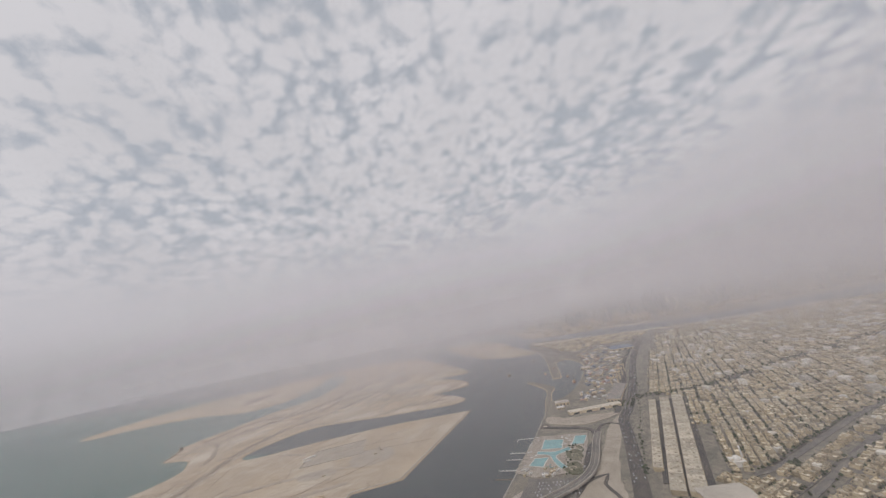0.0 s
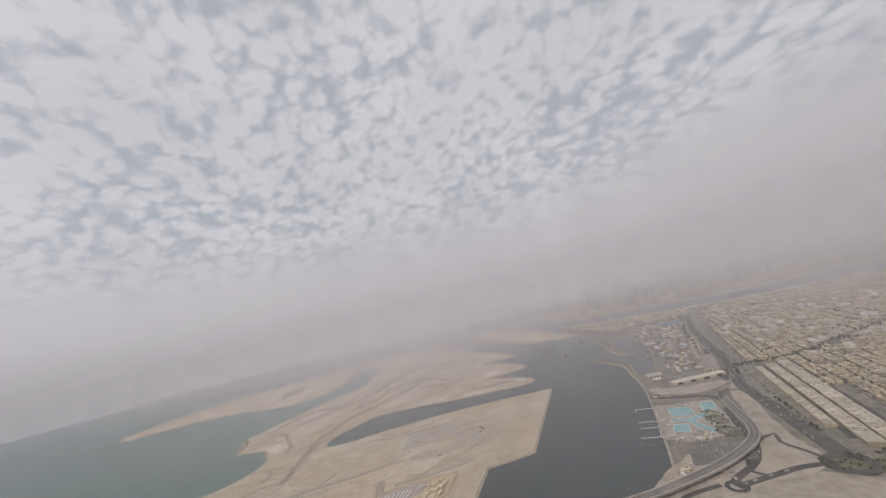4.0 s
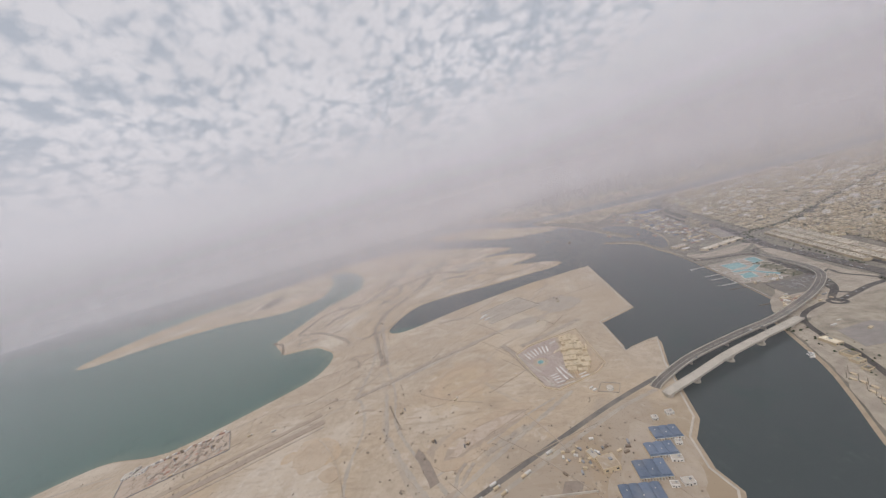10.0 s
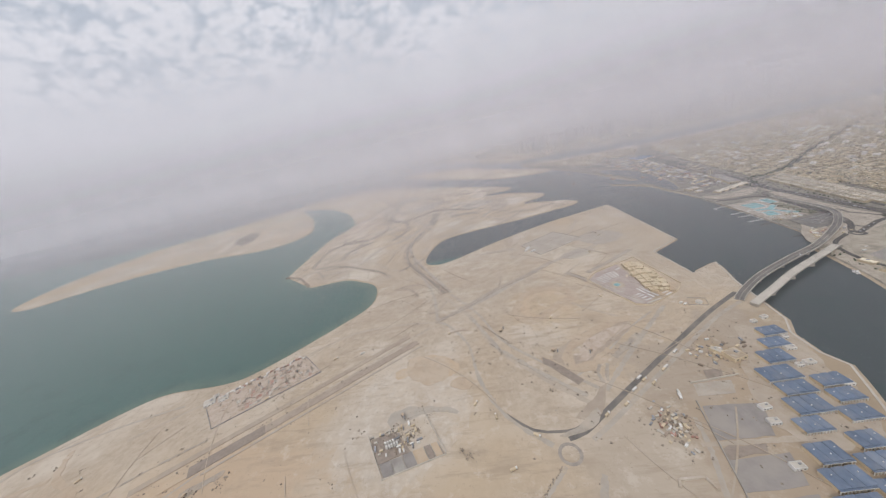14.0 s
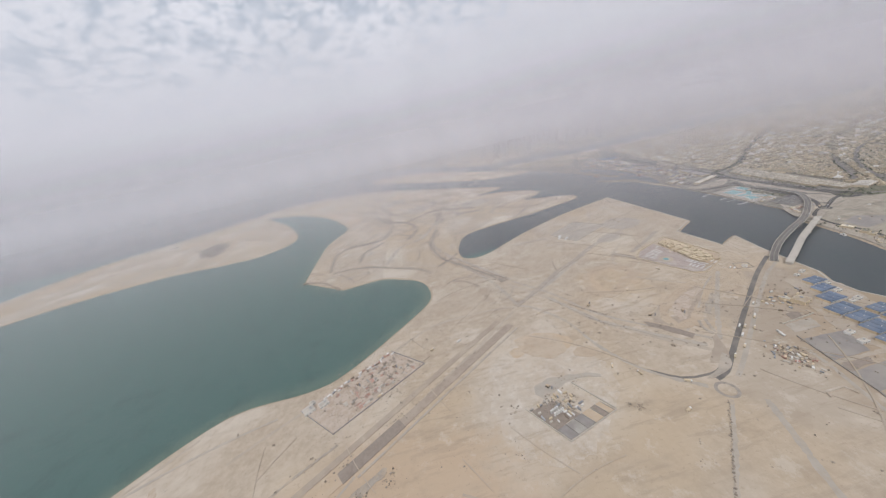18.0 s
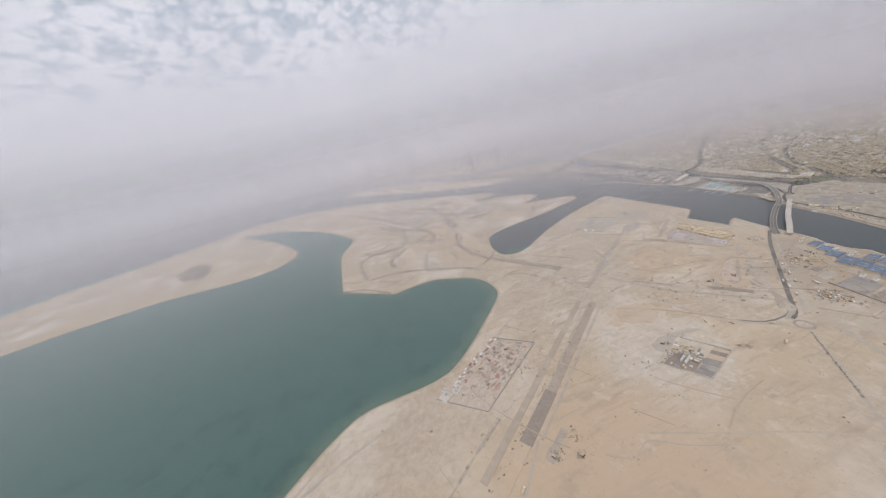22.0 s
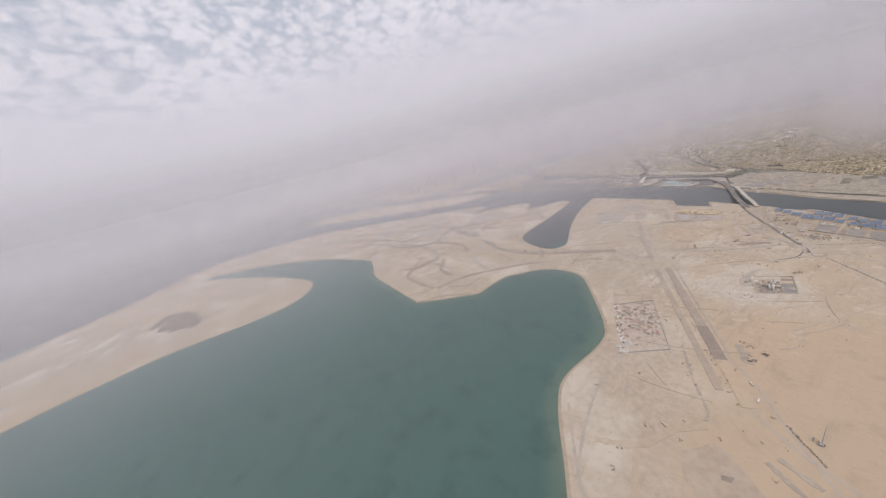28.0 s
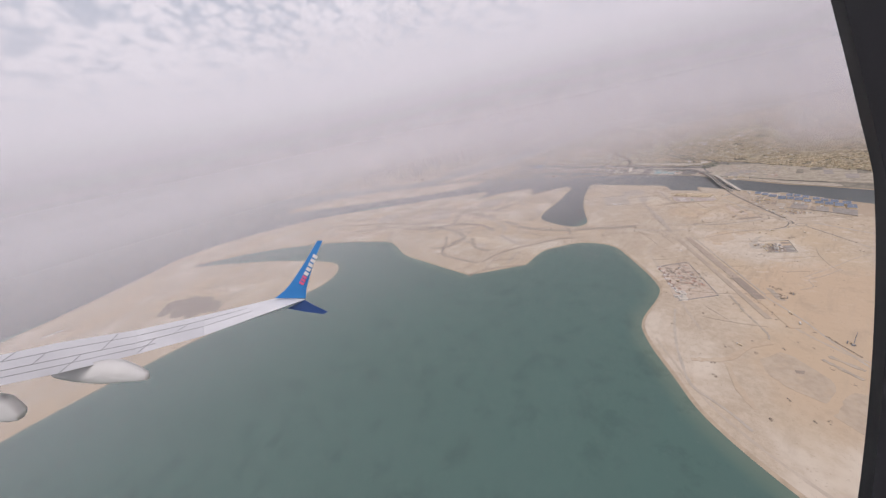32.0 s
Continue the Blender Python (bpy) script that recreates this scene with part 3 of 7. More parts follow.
CREAM_ROOF = surface("cream_roof", (0.64, 0.53, 0.36), (0.72, 0.61, 0.44), 1.5, (0.58, 0.48, 0.34), 5.0, lot=0.15)
PALE_GROUND = surface("pale_site_ground", (0.47, 0.385, 0.305), (0.55, 0.46, 0.375), 2.5, (0.43, 0.335, 0.25), 8.0)
PARK_PAVING = surface("park_paving", (0.34, 0.30, 0.25), (0.46, 0.41, 0.345), 1.5, (0.27, 0.235, 0.195), 5.0)
FORECOURT = surface("reddish_paving", (0.39, 0.315, 0.275), (0.46, 0.38, 0.335), 1.2, (0.50, 0.43, 0.37), 6.0)
BROWN_STRIP = surface("brown_road_base", (0.34, 0.275, 0.215), (0.41, 0.335, 0.265), 3.0, (0.43, 0.355, 0.28), 14.0, worn=0.28)
RUT = surface("rut_sand", (0.43, 0.365, 0.29), (0.49, 0.42, 0.34), 4.0, worn=0.52)
RUBBLE = surface("rubble", (0.25, 0.21, 0.17), (0.38, 0.32, 0.26), 0.8, (0.44, 0.37, 0.29), 3.0, lot=0.5)
RUST_RED = surface("rust_red_sheet", (0.42, 0.22, 0.165), (0.48, 0.29, 0.225), 1.0, (0.42, 0.34, 0.29), 3.0, lot=0.35)
STEEL = surface("grey_steel", (0.30, 0.30, 0.31), (0.40, 0.40, 0.41), 1.0, rough=0.5, metal=0.3, lot=0.4)
CAR_PAINT = surface("car_paint", (0.50, 0.50, 0.50), (0.56, 0.56, 0.56), 2.0, rough=0.3, bump=0.0, lot=1.2, place="Object")
TYRE = surface("tyre_rubber", (0.025, 0.025, 0.025), (0.04, 0.04, 0.04), 0.3)
WOOD = surface("weathered_wood", (0.23, 0.18, 0.135), (0.32, 0.255, 0.195), 0.8, lot=0.4)
rnd = random.Random(7)
level = [0.02]


def next_level():
    level[0] += 0.002
    return TOP + level[0]


def ragged(points, amount, step=5.0, closed=True, corners=()):
    line = smooth(points, step, closed, corners)
    return [p + Vector((rnd.uniform(-amount, amount), rnd.uniform(-amount, amount), 0)) for p in line]


def patch(name, points, mat, label, rough_edge=0.8, sharp=False, kind="structure", category="ground"):
    """A thin layer of other soil or paving on the ground."""
    n = len(points)
    line = ragged(points, rough_edge, 4.0, True, set(range(n)) if sharp else ())
    return Shape().slab(line, TOP - 0.05, next_level()).thing(name, mat, label, category, "", kind)


def road(name, points, width, mat, label, height=None, kind="structure", curved=True):
    line = smooth(points, 5.0) if curved else [Vector((*p, 0)) for p in points]
    return Shape().ribbon(line, width, next_level(), 0.30, height).thing(name, mat, label, "road", "", kind)


def ring_road(name, x, y, r, width, mat, label, mid):
    """A roundabout: ring of road with a raised island."""
    n = 40
    line = [Vector((x + r * math.cos(2 * math.pi * i / n), y + r * math.sin(2 * math.pi * i / n), 0)) for i in range(n + 1)]
    ob = Shape().ribbon(line, width, next_level(), 0.30).thing(name, mat, label, "roundabout", "", "structure")
    Shape().tube(x, y, TOP - 0.05, r - width / 2, 0.22, 28, r - width / 2 - 0.3).part("island", mid, ob, "raised round middle")
    return ob


def inside(x, y, poly):
    hit, n = False, len(poly)
    for i in range(n):
        a, b = poly[i], poly[i - 1]
        if (a.y > y) != (b.y > y) and x < (b.x - a.x) * (y - a.y) / (b.y - a.y) + a.x:
            hit = not hit
    return hit


# ---- island roads and graded ground ----
road("road_island", [(-372, 33), (-362, 36), (-347, 46), (-304, 75), (-245, 114), (-206, 136)], 3.2, DUSTY_ROAD, "dusty asphalt causeway road to the bridge")
road("road_island_edge", [(-360, 31), (-344, 41), (-301, 70), (-242, 109), (-212, 124)], 2.6, GREY_TRACK, "pale haul lane beside the asphalt road")
road("road_slip", [(-403, 52), (-389, 40), (-376, 37.5), (-366, 38), (-357, 43)], 1.7, DUSTY_ROAD, "short dusty slip road")
ring_road("roundabout_1", -374, 25, 5.2, 1.7, PALE_ROAD, "dusty asphalt roundabout with a sandy middle", SAND)


def track(points, width, mat, label):
    """A worn lane with uneven edges."""
    line = smooth(points, max(2.0, width * 0.5))
    return Shape().ribbon(line, width * 0.8, next_level(), 0.30, None, rnd).thing("track", mat, label, "road", "", "structure")


track([(-378, 19), (-398, 0), (-418, -18), (-440, -38), (-470, -66)], 3.0, GREY_TRACK, "straight graded track across the sand")
track([(-362, 14), (-373, -9), (-381, -25), (-400, -70)], 4.0, GREY_TRACK, "broad grey track across the sand")
track([(-381, 30), (-403, 51), (-417, 82), (-424, 121), (-441, 151), (-452, 160)], 3.4, GREY_TRACK, "winding track of rolled grey sand")
track([(-352, 52), (-398, 107), (-420, 160), (-447, 205)], 5.5, TRACK, "wide graded boulevard of rolled sand")
track([(-343, 62), (-392, 115), (-413, 164), (-440, 210)], 3.0, GREY_TRACK, "grey strip along the graded boulevard")
track([(-452, 158), (-462, 219), (-490, 300), (-512, 380), (-516, 403)], 4.5, GREY_TRACK, "long track between the bay and the inlet")
track([(-441, 216), (-486, 309), (-508, 362), (-515, 403), (-511, 451), (-496, 504), (-484, 580), (-490, 675)], 5.0, GREY_TRACK, "curving track lined with spoil")
track([(-739, 892), (-653, 789), (-606, 678), (-600, 560), (-630, 476), (-629, 422)], 5.0, GREY_TRACK, "serpentine track over the bare sand")
track([(-704, 509), (-664, 556), (-624, 536)], 6.0, TRACK, "short loop of rolled sand")
track([(-704, 509), (-692, 400), (-624, 384), (-571, 355), (-536, 316), (-510, 300)], 4.5, TRACK, "track behind the beach")
track([(-445, 166), (-396, 193), (-326, 241), (-300, 254), (-250, 276), (-215, 300)], 6.0, GREY_TRACK, "broad grey track towards the quay")
track([(-251, 618), (-273, 545), (-238, 508), (-286, 484), (-330, 505)], 3.0, TRACK, "loop track on the sand tongue")
track([(-695, 68), (-665, 88), (-605, 122), (-547, 160), (-500, 166), (-452, 160)], 3.5, TRACK, "beach track beside the building site")
track([(-460, 153), (-520, 105), (-589, 54), (-637, 21), (-662, -7), (-680, -50)], 4.0, TRACK, "straight haul track beside the brown strips")
track([(-730, 96), (-775, 54), (-802, 15), (-822, -40)], 3.0, TRACK, "track along the beach")
track([(-602, 36), (-631, 8), (-655, -10), (-690, -40)], 2.5, GREY_TRACK, "thin track across the sand")
track([(-541, 11), (-503, -8), (-470, -24), (-430, -50)], 1.6, TRACK, "faint wheel track")
track([(-306, 37), (-310, 22), (-317, 5), (-326, -18)], 3.0, GREY_TRACK, "grey lane beside the yards")
track([(-313, 23), (-286, 22), (-262, 22), (-238, 27)], 3.4, TRACK, "sandy lane between the sheds")
track([(-340, 60), (-318, 82), (-290, 108), (-262, 133)], 4.0, GREY_TRACK, "grey lane of rolled fill")
track([(-352, 74), (-325, 92), (-300, 112), (-275, 128)], 2.0, GREY_TRACK, "thin lane of rolled fill")
track([(-300, 128), (-330, 165), (-318, 205), (-290, 232)], 3.0, TRACK, "track round the walled compound")
track([(-480, 470), (-560, 640), (-700, 860), (-860, 1060), (-1080, 1260)], 7.0, TRACK, "broad track along the outer shore")
track([(-430, 520), (-470, 660), (-560, 820), (-640, 960)], 5.0, GREY_TRACK, "grey track over the dunes")
track([(-340, 560), (-400, 600), (-460, 700), (-450, 800)], 6.0, TRACK, "curving track over the sand")


def soil(points, mat, label, edge):
    return patch("ground_patch", points, mat, label, edge, sharp=edge < 0.7)


soil([(-499, 91), (-470, 108), (-440, 96), (-425, 70), (-432, 40), (-470, 12), (-500, 18), (-512, 55)], WHITE_SAND, "patch of chalk-white sand round the walled yard", 3.0)
soil([(-474, 112), (-455, 116), (-436, 104), (-434, 92), (-455, 86), (-472, 94)], ORANGE_SAND, "low mound of orange sand", 1.5)
soil([(-484, 101), (-474, 104), (-470, 96), (-480, 92)], ORANGE_SAND, "small mound of orange sand", 1.0)
soil([(-480, 62), (-462, 66), (-440, 62), (-432, 58), (-452, 60), (-476, 52)], GREY_TRACK, "grey smear of spilt cement", 1.2)
soil([(-372, 148), (-366, 176), (-344, 186), (-325, 176), (-330, 150), (-352, 138)], ORANGE_SAND, "ring of freshly dug orange sand", 1.5)
soil([(-364, 152), (-360, 172), (-344, 179), (-332, 170), (-338, 152), (-352, 144)], SAND, "level sand inside the ring", 1.0)
soil([(-362, 96), (-338, 112), (-308, 124), (-296, 118), (-306, 107), (-342, 84), (-356, 84)], BROWN_FILL, "brown spoil round a shallow pit", 1.2)
soil([(-352, 93), (-334, 106), (-310, 117), (-305, 113), (-338, 90)], WHITE_SAND, "pale floor of a shallow pit", 0.6)
soil([(-370, 95), (-364, 90), (-356, 80), (-349, 70), (-354, 67), (-361, 77), (-371, 89)], DARK_FILL, "dark ditch", 0.6)
soil([(-364, 45), (-350, 55), (-338, 66), (-346, 50), (-358, 41)], BROWN_FILL, "dark slope of spoil beside the road", 0.8)
soil([(-341, 313), (-287, 344), (-262, 303), (-324, 272)], FIELD, "fenced grey gravel field", 0.3)
soil([(-655, 99), (-582, 139), (-553, 114), (-622, 69)], PALE_GROUND, "trodden ground of a building site", 0.4)
soil([(-298, 43), (-270, 41), (-280, 24), (-305, 24)], GREY_YARD, "dark grey levelled yard", 0.3)
soil([(-307, 15), (-281, 16), (-286, 3), (-311, 2)], GREY_YARD, "dark grey levelled yard", 0.3)
soil([(-313, -2), (-286, 0), (-294, -24), (-322, -24)], GREY_YARD, "dark grey levelled yard", 0.3)
soil([(-293, 57), (-273, 57), (-277, 48), (-296, 49)], GREY_TRACK, "grey levelled yard behind a wall", 0.3)
soil([(-305, 21), (-287, 20.5), (-290, 17), (-307, 16)], DARK_FILL, "dark heap of wet soil", 0.8)
soil([(-235, 100), (-214, 84), (-222, 62), (-226, 40), (-240, 20), (-262, 16), (-276, 30), (-262, 60), (-246, 84)], TRACK, "trodden ground between the sheds", 1.5)
soil([(-711, 26), (-693, 15), (-694, 8), (-708, -12), (-717, -15), (-737, -11), (-735, 6), (-726, 20)], BROWN_LOT, "brown levelled plot in the sand", 0.6)
soil([(-741, -17), (-724, -20), (-713, -28), (-713, -60), (-760, -60), (-750, -19)], BROWN_LOT, "brown levelled plot in the sand", 1.0)
soil([(-560, 700), (-500, 760), (-470, 730), (-520, 660)], GREY_TRACK, "grey scraped ground", 3.0)
soil([(-420, 640), (-370, 665), (-345, 620), (-400, 590)], GREY_TRACK, "grey scraped ground", 3.0)
soil([(-640, 880), (-590, 930), (-560, 880), (-610, 830)], GREY_TRACK, "grey scraped ground", 3.0)
soil([(-270, 300), (-235, 320), (-215, 290), (-245, 270)], GREY_TRACK, "grey scraped ground", 2.0)
soil([(-305, 255), (-280, 270), (-262, 262), (-288, 246)], FIELD, "grey patch of old tarmac", 0.8)

# spoil, scrapings and lanes on the outer sand
track([(-693, 381), (-701, 464), (-682, 495), (-641, 493), (-612, 502), (-596, 549), (-596, 627), (-619, 699)], 4.5, SPOIL_AND_SHADE, "brownish bank of scraped sand in a loop")
track([(-645, 397), (-644, 438), (-621, 466), (-610, 482)], 7.0, SPOIL_AND_SHADE, "bent brown smear of spoil")
track([(-656, 501), (-636, 500), (-618, 495)], 11.0, SPOIL_AND_SHADE, "dark brown smear of spoil")
track([(-689, 377), (-658, 376), (-619, 361), (-580, 334), (-547, 310), (-530, 286)], 4.5, SPOIL_AND_SHADE, "faint grey lane behind the beach")
track([(-499, 478), (-519, 411), (-517, 369), (-507, 325), (-482, 279), (-465, 249), (-447, 215)], 7.0, SPOIL_AND_SHADE, "grey-brown haul road round the inlet")
track([(-445, 559), (-415, 556), (-389, 547)], 22.0, SPOIL_AND_SHADE, "scraped grey hollow in the sand")
track([(-484, 611), (-484, 563), (-491, 517)], 24.0, SPOIL_AND_SHADE, "scraped grey hollow in the sand")
track([(-604, 707), (-588, 702), (-572, 691)], 26.0, SPOIL_AND_SHADE, "scraped grey hollow in the sand")
track([(-664, 998), (-648, 988), (-631, 971)], 30.0, SPOIL_AND_SHADE, "dark brown smear of spoil")
track([(-532, 829), (-510, 812), (-489, 783)], 26.0, SPOIL_AND_SHADE, "scraped grey hollow in the sand")
track([(-514, 244), (-498, 250), (-482, 247)], 3.0, SPOIL_AND_SHADE, "ragged brown line of spoil")
track([(-506, 247), (-490, 236), (-479, 217)], 3.0, SPOIL_AND_SHADE, "ragged brown line of spoil")
track([(-826, 1088), (-743, 1053), (-634, 830), (-596, 705)], 12.0, SPOIL_AND_SHADE, "faint grey lane along the outer sand")
track([(-597, 357), (-575, 423), (-532, 451), (-500, 520), (-470, 580)], 8.0, GREY_TRACK, "faint grey lane over the sand")
track([(-620, 640), (-560, 600), (-500, 640), (-440, 620), (-400, 580)], 8.0, SPOIL_AND_SHADE, "faint grey lane over the sand")
track([(-560, 460), (-540, 520), (-560, 590), (-620, 660), (-640, 740)], 7.0, SPOIL_AND_SHADE, "faint grey lane over the sand")
track([(-374, 166), (-364, 182), (-341, 190), (-324, 179), (-322, 166), (-336, 159), (-356, 144), (-368, 139), (-377, 152), (-374, 166)], 11.0, OCHRE, "ring of freshly dug ochre sand")
track([(-292, 121), (-302, 124), (-322, 116), (-345, 103), (-353, 91), (-353, 82), (-341, 81), (-322, 93)], 9.5, OCHRE, "dug ochre rim of a shallow pit")
soil([(-346, 87), (-333, 107), (-306, 117), (-297, 115), (-321, 101), (-342, 85)], PALE_GROUND, "pale floor of a shallow pit", 0.8)
track([(-323, 86), (-297, 105)], 6.0, GREY_FILL, "short grey strip beside the pit")
track([(-335, 81), (-339, 74), (-339, 66)], 2.6, GREY_FILL, "pale grey wheel arc")
track([(-330, 81), (-334, 73), (-336, 67)], 2.6, GREY_FILL, "pale grey wheel arc")
track([(-312, 215), (-299, 192), (-287, 164), (-276, 144)], 5.0, GREY_FILL, "grey-brown lane past the walled compound")
track([(-293, 207), (-265, 222), (-230, 243)], 6.0, GREY_FILL, "broad grey lane behind the compound")
track([(-507, 242), (-492, 247), (-473, 254)], 2.6, BROWN_FILL, "ragged brown line of spoil")
track([(-442, 139), (-432, 142), (-423, 140)], 2.4, BROWN_FILL, "ragged brown line of spoil")
track([(-464, 178), (-454, 180), (-444, 197)], 2.0, GREY_FILL, "ragged grey line of spoil")
track([(-386, 209), (-380, 232)], 1.2, DARK_FILL, "dark thin line of wet sand")
soil([(-472, 98), (-467, 108), (-452, 111), (-440, 103), (-441, 90), (-452, 83), (-464, 88)], OCHRE, "low mound of ochre sand", 1.5)
soil([(-438, 84), (-431, 87), (-422, 79), (-426, 73), (-435, 76)], OCHRE, "small mound of ochre sand", 1.5)
soil([(-376, 35), (-365, 39), (-350, 50), (-353, 40), (-363, 35)], GREY_FILL, "grey slope of spoil beside the road", 0.8)
soil([(-281, 66), (-272, 65), (-275, 59), (-284, 59)], DARK_FILL, "dark yard beside the depot", 0.4)
track([(-475, 53), (-463, 59), (-446, 61), (-433, 57)], 2.2, GREY_TRACK, "grey smear of spilt cement")
soil([(-604, 24), (-595, 31), (-582, 37), (-582, 33), (-593, 27), (-602, 20)], GREY_FILL, "scraped trench with grey spoil", 1.0)
track([(-573, 12), (-561, 4), (-548, 8), (-541, 5), (-529, -3), (-508, -13)], 1.2, TRACK, "thin lane across warm sand")
track([(-397, 107), (-372, 78), (-352, 58)], 4.0, GREY_TRACK, "grey graded lane with a smooth bed")
track([(-420, 160), (-398, 107)], 4.0, GREY_TRACK, "grey graded lane with a smooth bed")
track([(-686, -7), (-691, -16), (-697, -27)], 4.0, GREY_FILL, "brown strip of wet spoil")
track([(-679, -10), (-685, -28)], 4.0, GREY_FILL, "brown strip of wet spoil")
track([(-671, 96), (-699, 89), (-727, 80), (-750, 70), (-772, 58), (-779, 44), (-784, 32), (-792, 19)], 2.6, GREY_TRACK, "grey lane along the top of the beach")
track([(-742, 65), (-725, 44), (-697, 33), (-683, 22)], 6.0, OCHRE, "ochre strip across the sand")
track([(-730, 43), (-753, 33), (-771, 20)], 6.0, OCHRE, "ochre strip across the sand")
track([(-617, 60), (-644, 44), (-670, 26), (-679, 24)], 2.2, GREY_FILL, "thin grey lane beside the road base")
track([(-300, 290), (-268, 330), (-240, 380)], 3.0, GREY_TRACK, "thin lane behind the quay")
soil([(-711, 6), (-708, 1), (-712, 1), (-714, 5)], DARK_FILL, "dark pit in the levelled plot", 0.3)


def banks(points, width):
    """Low ridges of spoil pushed up along both sides of a track; their darker colour includes relief shade."""
    s = Shape()
    line = smooth(points, 6.0)
    n = len(line)
    for off in (width / 2, -width / 2):
        pts = []
        for i, p in enumerate(line):
            d = line[min(i + 1, n - 1)] - line[max(i - 1, 0)]
            side = Vector((-d.y, d.x, 0)).normalized()
            q, w = p + side * (off + rnd.uniform(-0.4, 0.4)), rnd.uniform(0.3, 0.9)
            pts += [tuple(q + side * w + Vector((0, 0, TOP - 0.1))), (q.x, q.y, TOP + rnd.uniform(0.2, 0.7)), tuple(q - side * w + Vector((0, 0, TOP - 0.1)))]
        s.add(pts, [(3 * i + k, 3 * i + k + 1, 3 * i + k + 4, 3 * i + k + 3) for i in range(n - 1) for k in (0, 1)])
    s.thing("spoil_bank", SPOIL_AND_SHADE, "low ragged banks of brown spoil along a track, darkened for relief shade", "earth bank", "", "stuff")


for k in range(70):
    x, y, a = rnd.uniform(-720, -260), rnd.uniform(300, 900), rnd.uniform(0, 6.28)
    bend, pts = rnd.uniform(-0.25, 0.25), []
    for j in range(rnd.randint(4, 8)):
        pts.append((x, y))
        x, y, a = x + 12 * math.cos(a), y + 12 * math.sin(a), a + bend
    if all(inside(px, py, island) for px, py in pts):
        track(pts, rnd.uniform(2.0, 9.0), rnd.choice((SPOIL_AND_SHADE, SPOIL_AND_SHADE, GREY_FILL, BROWN_STRIP)), "faint scraped lane over the dunes")
banks([(-693, 381), (-701, 464), (-682, 495), (-641, 493), (-612, 502), (-596, 549), (-596, 627), (-619, 699)], 7.0)
banks([(-645, 397), (-644, 438), (-621, 466), (-610, 482)], 8.0)
banks([(-689, 377), (-658, 376), (-619, 361), (-580, 334), (-547, 310), (-530, 286)], 6.0)
banks([(-499, 478), (-519, 411), (-517, 369), (-507, 325), (-482, 279), (-465, 249), (-447, 215)], 9.0)
banks([(-739, 892), (-653, 789), (-606, 678), (-600, 560), (-630, 476), (-629, 422)], 8.0)
banks([(-560, 460), (-540, 520), (-560, 590), (-620, 660), (-640, 740)], 8.0)
banks([(-620, 640), (-560, 600), (-500, 640), (-440, 620), (-400, 580)], 9.0)
banks([(-430, 520), (-470, 660), (-560, 820), (-640, 960)], 9.0)
banks([(-251, 618), (-273, 545), (-238, 508), (-286, 484), (-330, 505)], 7.0)
banks([(-312, 215), (-299, 192), (-287, 164), (-276, 144)], 5.0)
track([(-454, 160), (-420, 182), (-386, 206), (-350, 225)], 6.0, GREY_FILL, "broad grey lane towards the quay")
track([(-350, 225), (-318, 247)], 9.0, GREY_FILL, "old grey tarmac strip")
for pts, wid, mat, lab in (([(-479, 144), (-560, 87), (-645, 27.5)], 5.0, BROWN_FILL, "long strip of brown road base"), ([(-470, 134.5), (-520, 99.5), (-574, 62)], 7.0, BROWN_STRIP, "long strip of brown road base"),
                           ([(-573, 63), (-611, 37)], 8.5, DARK_FILL, "dark gravel end of the road base"), ([(-611, 37), (-650, 10)], 7.5, ORANGE_SAND, "graded sandy end of the road base"), ([(-466, 128), (-600, 35)], 1.6, GREY_TRACK, "spoil ridge beside the road base")):
    road("road_base", pts, wid, mat, lab, curved=False)

for x, y, r in ((-1165, 858, 17), (-1135, 838, 20), (-1152, 800, 15), (-1112, 800, 16), (-1128, 770, 17), (-1100, 755, 15), (-1092, 735, 11), (-1180, 830, 11)):
    soil([(x + 1.15 * r * math.cos(a * 1.05) * rnd.uniform(0.8, 1.2), y + 1.9 * r * math.sin(a * 1.05) * rnd.uniform(0.8, 1.2)) for a in range(6)], DARK_FILL, "dark brown hollow in the dunes", 3.0)


def wheel_marks():
    """Faint ruts that lorries left in the sand."""
    s = Shape()
    z = next_level()
    for k in range(100):
        x, y = rnd.uniform(-720, -225), rnd.uniform(-70, 330)
        if rnd.random() < 0.4:
            x, y = rnd.uniform(-760, -220), rnd.uniform(320, 960)
        a, bend, n = rnd.uniform(0, math.pi), rnd.uniform(-0.008, 0.008), rnd.randint(5, 16)
        if rnd.random() < 0.8:
            a = rnd.choice((0.6, 0.6, 2.17, 2.05)) + rnd.uniform(-0.12, 0.12)
        line = []
        for j in range(n):
            line.append(Vector((x, y, 0)))
            x, y, a = x + 6 * math.cos(a), y + 6 * math.sin(a), a + bend * 6
        if all(inside(p.x, p.y, island) for p in line):
            s.ribbon(line, rnd.uniform(0.3, 0.9), z + k * 0.0001, 0.30)
    s.thing("wheel_marks", RUT, "faint wheel marks across the pale sand", "tracks", "", "stuff")


wheel_marks()


def rubble(name, spots, label):
    """Loose heaps of stone and scrap."""
    s = Shape()
    for x, y, r, n in spots:
        for k in range(n):
            q = rnd.choice((0.2, 0.25, 0.3, 0.4, 0.55, 0.75)) * rnd.uniform(0.8, 1.2)
            s.clump(x + rnd.gauss(0, r), y + rnd.gauss(0, r), TOP + q * 0.4, q, rnd)
    return s.thing(name, RUBBLE, label, "rubble", "", "stuff")


